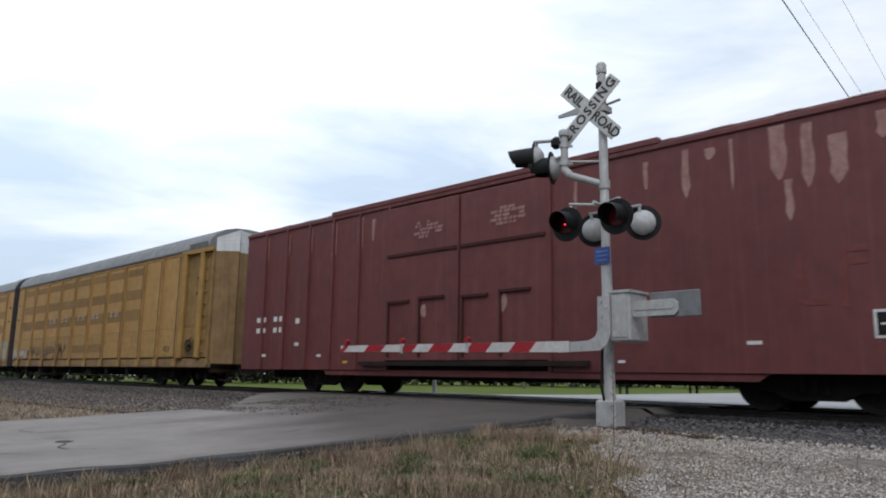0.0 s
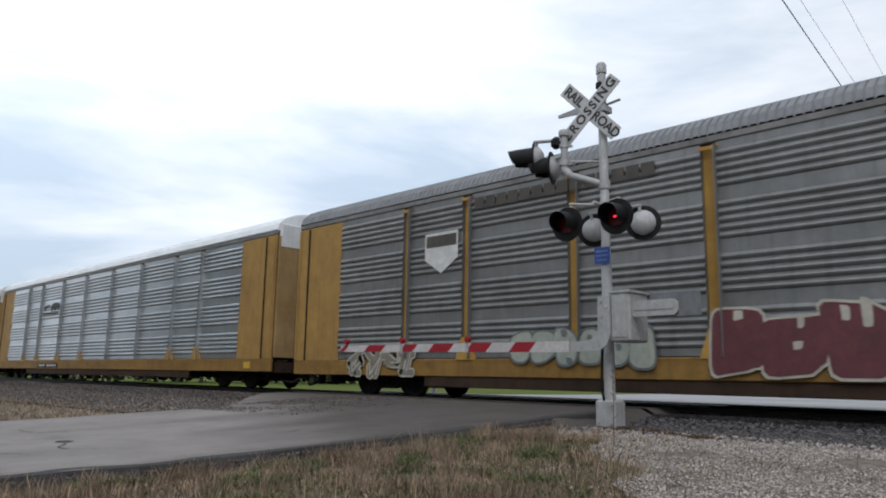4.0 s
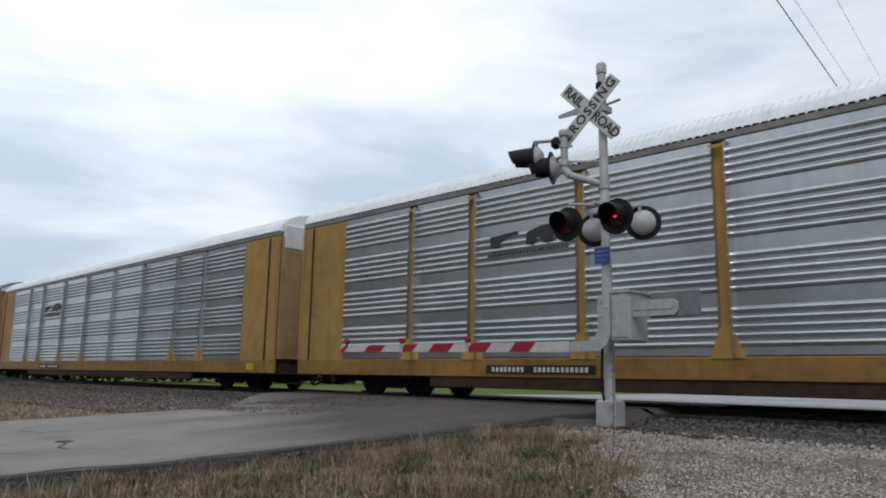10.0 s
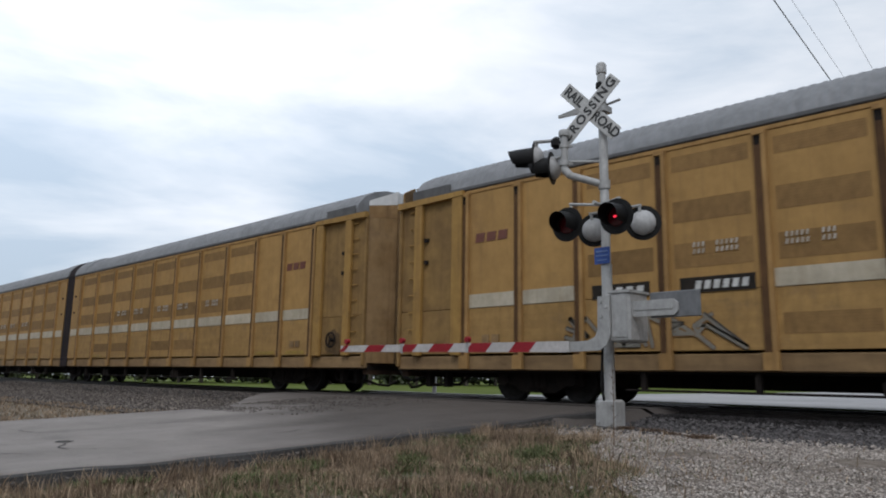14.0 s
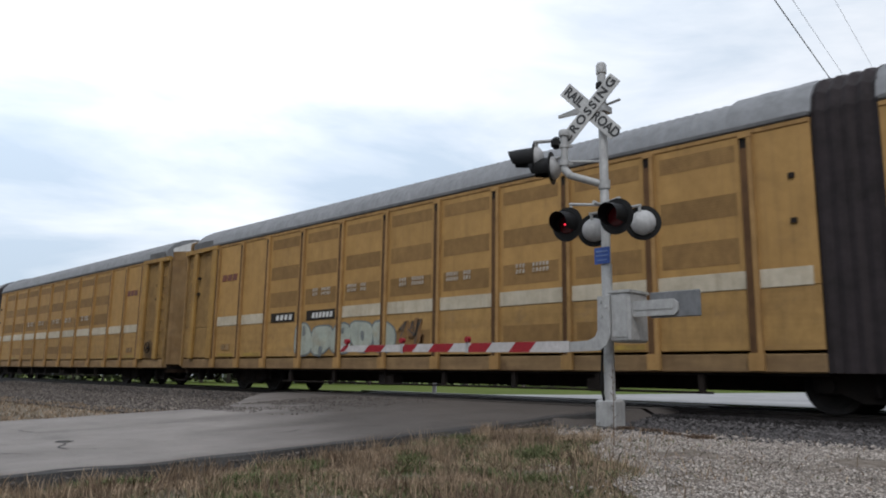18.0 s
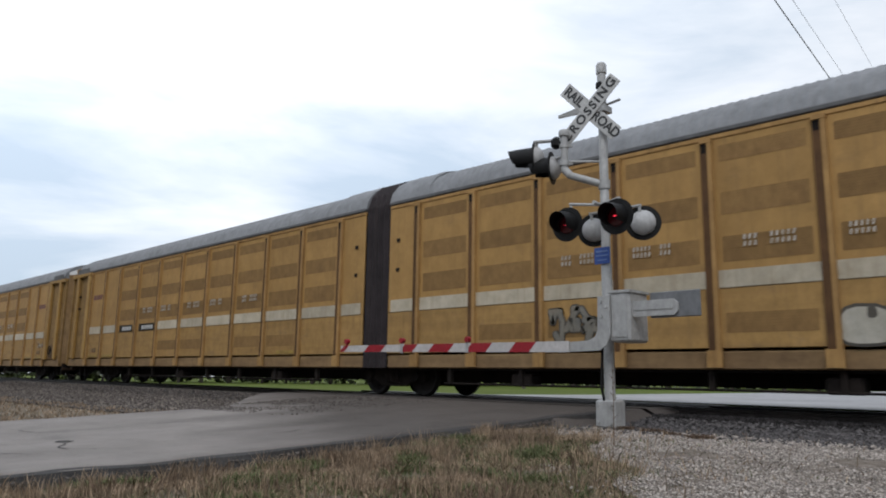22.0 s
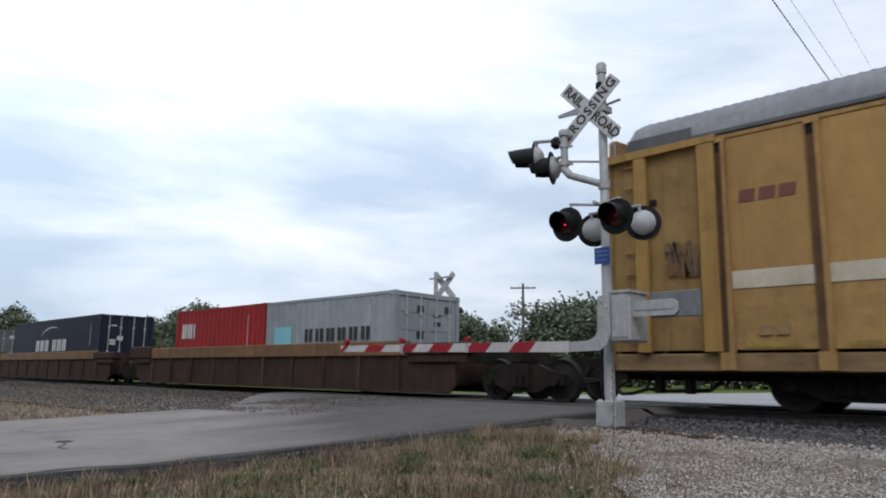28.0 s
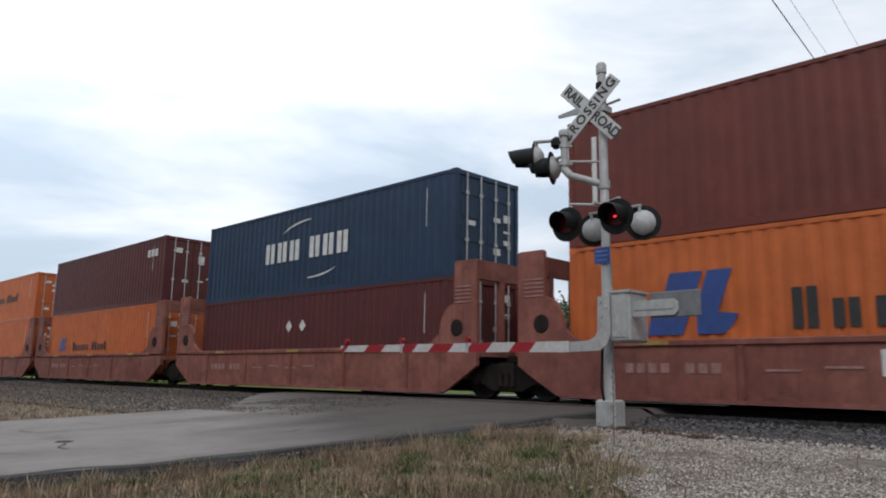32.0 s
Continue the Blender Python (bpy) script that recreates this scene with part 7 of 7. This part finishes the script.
# ---------------------------------------------------------------- vegetation
def blades(name, count, region, height, width, material, seed, label, lean=0.45, keep=None):
    rng = random.Random(seed)
    verts, faces = [], []
    x0, x1, y0, y1 = region
    made = 0
    while made < count:
        x, y = rng.uniform(x0, x1), rng.uniform(y0, y1)
        if keep and not keep(x, y, rng):
            continue
        made += 1
        z = ground_z(x, y) - 0.01
        h, w, a = height * rng.uniform(0.45, 1.25), width * rng.uniform(0.6, 1.3), rng.uniform(0, math.tau)
        lx, ly = rng.gauss(0, lean) * h, rng.gauss(0, lean) * h
        cx, cy = math.cos(a) * w, math.sin(a) * w
        b = len(verts)
        verts += [(x - cx, y - cy, z), (x + cx, y + cy, z), (x + lx * 0.4 + cx * 0.7, y + ly * 0.4 + cy * 0.7, z + h * 0.6), (x + lx * 0.4 - cx * 0.7, y + ly * 0.4 - cy * 0.7, z + h * 0.6), (x + lx, y + ly, z + h)]
        faces += [(b, b + 1, b + 2, b + 3), (b + 3, b + 2, b + 4)]
    me = bpy.data.meshes.new(name)
    me.from_pydata(verts, [], faces)
    me.materials.append(M[material])
    return tagged(put(name, me), label, "grass", kind="stuff")


def dry_area(x, y, rng):
    if rng.random() > smooth01((y + 1.2) / 2.6):
        return False
    if x < ROAD_X1 + 0.16 + 0.25 * noise.noise((y * 1.3, 0.0, 4.0)):
        return False
    s = 8.3 - max(y, y + 1.25 * (x + 5.4)) - 0.5 * noise.noise((x * 0.8, y * 0.8, 7.0))
    if s < 0:
        return rng.random() < 0.04 * math.exp(s)
    dens = 0.55 + 0.9 * noise.noise((x * 1.3, y * 1.3, 11.0))
    return rng.random() < dens


def green_area(x, y, rng):
    return dry_area(x, y, rng) and noise.noise((x * 0.7, y * 0.7, 21.0)) > -0.02


blades("dry_grass", 115000, (-7.0, 1.5, -1.2, 9.6), 0.06, 0.0052, "straw", 1, "short dry straw-coloured grass on the verge", 0.9, keep=lambda x, y, r: dry_area(x, y, r) and (noise.noise((x * 0.7, y * 0.7, 21.0)) < 0.06 or r.random() < 0.4))
blades("dry_stalks", 9000, (-7.0, 1.5, -1.2, 9.6), 0.14, 0.004, "straw", 7, "taller dry stalks in the verge", 0.35, keep=lambda x, y, r: dry_area(x, y, r) and noise.noise((x * 1.6, y * 1.6, 31.0)) > -0.1)
blades("green_grass", 40000, (-7.0, 1.5, -1.2, 9.6), 0.055, 0.006, "blade_green", 2, "low green grass among the dry stalks", 0.9, keep=green_area)
blades("brown_weeds", 1800, (-7.2, 1.5, -1.2, 9.6), 0.15, 0.007, "rust_weed", 8, "brown withered weeds", 0.4, keep=lambda x, y, r: dry_area(x, y, r) and noise.noise((x * 1.1, y * 1.1, 51.0)) > 0.12)
blades("roadside_grass", 9000, (-34, -14, 3.0, 9.0), 0.09, 0.010, "straw", 3, "dry grass beside the road", keep=lambda x, y, r: x < ROAD_X0 - 0.2 + 0.4 * noise.noise((y, 0, 3.0)) and y < 7.3 + 0.8 * noise.noise((x * 0.5, 0, 13.0)))
blades("shoulder_weeds", 160, (-6.5, 2.0, 6.0, 11.0), 0.07, 0.006, "rust_weed", 9, "sparse withered weeds in the gravel", 0.8, keep=lambda x, y, r: noise.noise((x * 1.5, y * 1.5, 61.0)) > 0.3)
blades("green_clumps", 15000, (-7.0, 1.5, -0.5, 8.0), 0.10, 0.007, "blade_green", 12, "brighter green clumps of grass in the verge", 0.7, keep=lambda x, y, r: max(y, y + 1.25 * (x + 5.4)) < 7.6 and dry_area(x, y, r) and noise.noise((x * 1.5, y * 1.5, 91.0)) > 0.2)
blades("dry_tufts", 7000, (-7.0, 1.5, 0.5, 8.6), 0.20, 0.004, "straw", 13, "tall dry tufts in the verge", 0.28, keep=lambda x, y, r: dry_area(x, y, r) and noise.noise((x * 2.6, y * 2.6, 95.0)) > 0.22)
for wx, wy, wr, wn_ in ((-4.15, 8.76, 0.22, 260), (-5.05, 9.31, 0.2, 220), (-5.66, 9.62, 0.16, 260), (-4.6, 8.95, 0.12, 90)):
    blades("withered_patch", wn_, (wx - wr, wx + wr, wy - wr * 0.8, wy + wr * 0.8), 0.06, 0.009, "rust_weed", int(wx * -100), "small brown withered weed patch in the gravel", 0.9, keep=lambda x, y, r: (x - wx) ** 2 + (y - wy) ** 2 * 1.5 < wr * wr * r.random())
weed = thing("dead_weed", "single tall dead weed stalk beside the signal footing", "weed", at=(-4.55, 7.45, ground_z(-4.55, 7.45)))
bm = bmesh.new()
tube(bm, (0, 0, -0.03), (0.01, 0.0, 0.55), 0.006, 6, 0.004)
tube(bm, (0.01, 0, 0.5), (0.0, 0.01, 0.95), 0.004, 6, 0.002)
part("stem", bm, "rust_weed", weed)
bm = bmesh.new()
for k in range(9):
    zz = 0.3 + k * 0.065
    a = k * 2.3
    tube(bm, (0.005, 0, zz), (0.05 * math.cos(a), 0.05 * math.sin(a), zz + 0.05), 0.005, 5, 0.001)
part("twig", bm, "rust_weed", weed)


def stones(name, count, region, size, material, seed, label, zf, keep=None):
    rng = random.Random(seed)
    verts, faces = [], []
    made = 0
    while made < count:
        x, y = rng.uniform(region[0], region[1]), rng.uniform(region[2], region[3])
        if keep and not keep(x, y, rng):
            continue
        made += 1
        s = size * rng.uniform(0.5, 1.4)
        z = zf(x, y) + s * 0.25
        b = len(verts)
        a = rng.uniform(0, math.tau)
        ring = []
        for k in range(4):
            ang2 = a + k * math.tau / 4 + rng.uniform(-0.35, 0.35)
            r = s * rng.uniform(0.65, 1.1)
            ring.append((x + r * math.cos(ang2), y + r * math.sin(ang2), z + s * rng.uniform(-0.25, 0.3)))
        verts += ring + [(x + s * rng.uniform(-0.3, 0.3), y + s * rng.uniform(-0.3, 0.3), z + s * rng.uniform(0.4, 0.75)), (x, y, z - s * 0.6)]
        for k in range(4):
            faces += [(b + k, b + (k + 1) % 4, b + 4), (b + (k + 1) % 4, b + k, b + 5)]
    me = bpy.data.meshes.new(name)
    me.from_pydata(verts, [], faces)
    me.materials.append(M[material])
    return tagged(put(name, me), label, "gravel", kind="stuff")


def ballast_z(x, y):
    d = TRACK_Y - y
    return float(np.interp(d, [0, 1.75, 2.5, 3.3, 4.5], [-0.14, -0.13, -0.205, -0.275, -0.36])) + track_z(x) * near_track(y)


# the strip next to the rail carries painted shade, hence the blacker stones
stones("fouled_ballast", 6000, (-6.9, 2.5, TRACK_Y - 2.3, TRACK_Y - 0.85), 0.04, "stone_black", 24, "fouled ballast stones beside the rail, the train's shade put into their colour", ballast_z)
stones("ballast_stones", 7000, (-6.9, 2.5, TRACK_Y - 3.6, TRACK_Y - 2.1), 0.042, "stone_dark", 4, "dark crushed ballast stones beside the rail", ballast_z)
stones("edge_rubble", 2600, (ROAD_X1 - 0.1, ROAD_X1 + 0.75, 0.5, 9.5), 0.016, "stone_grey", 15, "crumbled asphalt and grit along the road edge", lambda x, y: max(ground_z(x, y), road_z(x, y) - 0.05 if x < ROAD_X1 + 0.3 else -9.0),
       keep=lambda x, y, r: r.random() < 0.5 + 0.9 * noise.noise((x * 2.0, y * 2.0, 81.0)))
stones("loose_ballast", 7000, (-7.3, 1.5, 8.7, 11.0), 0.026, "stone_dark", 14, "dark ballast stones spilled over the shoulder", lambda x, y: max(ground_z(x, y), ballast_z(x, y)),
       keep=lambda x, y, r: x > ROAD_X1 + 0.1 and r.random() < 0.25 + 0.75 * smooth01((y - 9.2 + 0.5 * noise.noise((x, y, 5.0))) / 1.4))
stones("ballast_stones_beyond_road", 22000, (-44, ROAD_X0 - 0.4, TRACK_Y - 7.3, TRACK_Y - 0.85), 0.034, "stone_grey", 5, "grey crushed ballast stones beside the rail", lambda x, y: max(ground_z(x, y), ballast_z(x, y)))
stones("road_grit", 3800, (ROAD_X0 - 0.6, ROAD_X0 + 3.2, 7.4, TRACK_Y - 2.2), 0.017, "stone_grey", 25, "loose grey grit strewn over the asphalt by the track", lambda x, y: max(ground_z(x, y), road_z(x, y)),
       keep=lambda x, y, r: r.random() < math.exp(-(x - ROAD_X0) / 1.3) and noise.noise((x * 1.1, y * 1.1, 85.0)) > -0.25)
stones("limestone_gravel", 78000, (-7.3, 1.2, 4.6, TRACK_Y - 2.3), 0.0115, "stone_pale", 6, "pale crushed limestone gravel on the shoulder", lambda x, y: max(ground_z(x, y), ballast_z(x, y)),
       keep=lambda x, y, r: max(y, y + 1.25 * (x + 5.4)) + 0.45 * noise.noise((x * 0.8, y * 0.8, 7.0)) > 8.1 - (0.8 if r.random() < 0.1 else 0) and r.random() < 1.25 - smooth01((y - 9.6) / 1.6) and noise.noise((x * 1.2, y * 1.2, 71.0)) + 0.5 * noise.noise((x * 4, y * 4, 72.0)) > -0.55 + 0.25 * r.random())


def make_tree(name, h, spread, seed, leaf_mat, n_leaves=9000):
    rng = random.Random(seed)
    t = thing(name, "leafy green deciduous tree with a dense uneven crown", "tree", "trees beyond the track")
    bm = bmesh.new()
    tube(bm, (0, 0, -0.3), (0.1, 0.05, h * 0.45), 0.22, 9, 0.13, False)
    tips = []
    for k in range(9):
        a, z = k * 2.4 + rng.uniform(-0.3, 0.3), h * rng.uniform(0.2, 0.45)
        L = spread * rng.uniform(0.5, 0.95)
        tip = Vector((math.cos(a) * L, math.sin(a) * L, z + h * rng.uniform(0.12, 0.42)))
        tube(bm, (0.05, 0.03, z), tip, 0.09, 6, 0.03, False)
        tips.append(tip)
    tips += [Vector((rng.uniform(-0.3, 0.3) * spread, rng.uniform(-0.3, 0.3) * spread, h * rng.uniform(0.6, 0.88))) for _ in range(8)]
    part("trunk", bm, "bark", t)
    verts, faces = [], []
    clumps = [(c + Vector((rng.gauss(0, 0.25), rng.gauss(0, 0.25), rng.gauss(0, 0.2))) * spread * 0.5, rng.uniform(0.16, 0.34) * spread) for c in tips for _ in range(3)]
    for i in range(n_leaves):
        c, r = clumps[rng.randrange(len(clumps))]
        v = Vector((rng.gauss(0, 1), rng.gauss(0, 1), rng.gauss(0, 0.8))).normalized() * r * rng.uniform(0.5, 1.25)
        p = c + v
        if p.z < h * 0.08:
            continue
        s = rng.uniform(0.08, 0.20)
        u1 = Vector((rng.gauss(0, 1), rng.gauss(0, 1), rng.gauss(0, 0.6))).normalized() * s
        u2 = u1.cross(Vector((rng.gauss(0, 1), rng.gauss(0, 1), rng.gauss(0, 1)))).normalized() * s * 0.7
        b = len(verts)
        verts += [p - u1, p + u2, p + u1 * 1.2, p - u2]
        faces.append((b, b + 1, b + 2, b + 3))
    me = bpy.data.meshes.new("crown")
    me.from_pydata([tuple(v) for v in verts], [], faces)
    me.materials.append(M[leaf_mat])
    put("crown", me, t)
    return t


def at_az(px_az, dist):
    """A place on the plain at a bearing (degrees to the left of the track's normal) and distance from the viewpoint."""
    return (-math.sin(radians(px_az)) * dist, math.cos(radians(px_az)) * dist)


tree_a = make_tree("tree", 9.0, 3.6, 31, "leaf")
tree_b = make_tree("tree", 8.0, 4.2, 32, "leaf_dark")
tree_c = make_tree("tree", 10.5, 4.4, 33, "leaf")
TREES = [(75.4, 95, 8.7), (73.0, 95, 6.9), (70.8, 95, 7.2), (68.9, 100, 7.0), (66.2, 100, 8.6), (63.9, 95, 9.9), (62.3, 96, 10.2), (60.4, 95, 9.2), (58.0, 98, 8.2), (56.2, 100, 8.2), (54.3, 95, 9.3), (52.9, 96, 9.0),
         (49.9, 92, 10.3), (48.3, 95, 10.0), (46.3, 95, 10.0), (44.4, 98, 9.0), (42.5, 95, 10.1), (40.2, 100, 8.4), (35.9, 95, 10.4), (34.3, 94, 12.3), (32.8, 95, 11.4), (27.5, 105, 8.0), (24.4, 105, 8.4), (23.0, 95, 10.2), (19.6, 92, 10.8), (17.4, 95, 9.6), (15.3, 92, 9.2), (13.2, 90, 9.0), (10.5, 92, 9.2), (7.5, 95, 9.5)]
for i, (az, dist, tall) in enumerate(TREES):
    x, y = at_az(az, dist)
    sc = tall / (9.0, 8.0, 10.5)[i % 3]
    src = (tree_a, tree_b, tree_c)[i % 3]
    m = Matrix.Translation((x, y, -0.4)) @ Matrix.Rotation(i * 1.7, 4, "Z") @ Matrix.Scale(sc, 4)
    t = src if i < 3 else copy_thing(src, m)
    t.matrix_basis = m


def hedge(name, az0, az1, dist, h, count, seed, material, label, big=1.0):
    rng = random.Random(seed)
    verts, faces = [], []
    for _ in range(count):
        az = rng.uniform(az0, az1)
        dd = dist + rng.uniform(-4, 4)
        hh = h * (0.65 + 0.5 * noise.noise((az * 0.35, seed, 0)) + 0.25 * noise.noise((az * 1.3, seed, 5)))
        x, y = at_az(az, dd)
        p = Vector((x, y, -0.4 + hh * math.sqrt(rng.random())))
        s = rng.uniform(0.2, 0.5) * big
        u1 = Vector((rng.gauss(0, 1), rng.gauss(0, 1), rng.gauss(0, 0.6))).normalized() * s
        u2 = u1.cross(Vector((rng.gauss(0, 1), rng.gauss(0, 1), rng.gauss(0, 1)))).normalized() * s * 0.7
        b = len(verts)
        verts += [tuple(p - u1), tuple(p + u2), tuple(p + u1 * 1.2), tuple(p - u2)]
        faces.append((b, b + 1, b + 2, b + 3))
    me = bpy.data.meshes.new(name)
    me.from_pydata(verts, [], faces)
    me.materials.append(M[material])
    return tagged(put(name, me), label, "hedge", kind="stuff")


hedge("far_brush", 2, 82, 108, 6.6, 60000, 41, "leaf", "far belt of dark green brush and low trees")

# added out of view: greenery that darkens reflections in the silver panels
hedge("tree_belt", 86, 190, 42, 17.0, 30000, 43, "leaf_dark", "unseen belt of dark green trees added behind the viewpoint", 2.2)
hedge("low_brush", 190, 300, 62, 5.5, 12000, 44, "leaf_dark", "unseen low dark green brush added behind the viewpoint", 2.0)


# ---------------------------------------------------------------- movement
SPEED, GAIN = 19.7028, 0.0051


def run(t):
    """How far the train has rolled at t, counted from the middle of the clip."""
    return SPEED * (t - 16) + 0.5 * GAIN * (t - 16) ** 2


def on_track(x, z):
    """The pose of a car whose origin stands z above the rails at x."""
    level = smooth01((GRADE_X0 + 15 - x) / 30) + smooth01((x - GRADE_X1 + 12) / 37)
    return Matrix.Translation((x, TRACK_Y, track_z(x))) @ pose(0, 0, 0, 0, math.degrees(math.atan(GRADE)) * (1 - level), 0) @ Matrix.Translation((0, 0, z))


FLASH, FLASH_AT = 1.2085, 0.235      # seconds from flash to flash of one lamp, and when the second lamp first lights


def motions():
    # each wheelset turns while its car is in view, 0.4575 m radius
    for car, u, *z in CARS:
        for truck in car.children:
            if truck.data is not TRUCK:
                continue
            for ws in truck.children:
                at = ws.location.copy()
                place0 = u + truck.location.x + at.x
                ins = [i for i in range(0, 961) if -62.0 < place0 + run(i / 30) < 1.0]
                if not ins:
                    continue
                rows = []
                if ins[0] > 0:
                    rows.append((0.0, pose(*at)))
                x_first = run(ins[0] / 30)
                for i in ins:
                    rows.append((i / 30, pose(*at, 0, math.degrees((run(i / 30) - x_first) / 0.4575), 0)))
                if ins[-1] < 960:
                    rows.append((32.0, rows[-1][1]))
                if len(rows) > 1:
                    walk(ws, rows)
    for car, u, *z in CARS:
        times = {0.0, 8.0, 16.0, 24.0, 32.0}
        for edge in (GRADE_X0 - 15, GRADE_X0 + 15, GRADE_X1 - 12, GRADE_X1 + 25):
            times.update(t / 10 for t in range(1, 320) if u + run((t - 1) / 10) < edge <= u + run(t / 10))
        walk(car, [(t, on_track(u + run(t), z[0] if z else 0.0)) for t in sorted(times)])
    # the wires swing a little in the wind
    for w, full in zip(WIRES, (1.0, 1.0, 1.0)):
        walk(w, [(t, pose(dx * full, 0, 0)) for t, dx in ((0.0, 0.17), (5.5, 0.17), (7.5, 0.13), (9.0, 0.10), (11.0, 0.05), (13.0, 0.02), (16.0, 0.04), (19.0, 0.04), (23.0, 0.04), (27.0, 0.01), (32.0, 0.0))])
    # the two facing lamps flash in turn: each bulb turns its lit side to the road and away again
    for bulb, phase in BULBS:
        marks = [(n * 0.5 * FLASH + FLASH_AT - FLASH, (n + phase) % 2 == 0) for n in range(57)]
        rows = []
        turn = 180.0 if not marks[0][1] else 0.0
        for start, lit in marks:
            goal = turn + (180.0 if (turn % 360 == 180.0) == lit else 0.0)
            for k in range(4):
                rows.append((start - 0.07 + 0.14 * k / 3, turn + (goal - turn) * k / 3))
            turn = goal
        rows = [(0.0, [a for t, a in rows if t <= 0][-1])] + [(t, a) for t, a in rows if 0.04 < t < 31.96] + [(32.0, [a for t, a in rows if t <= 32][-1])]
        walk(bulb, [(t, pose(*bulb.location, a)) for t, a in rows])


motions()
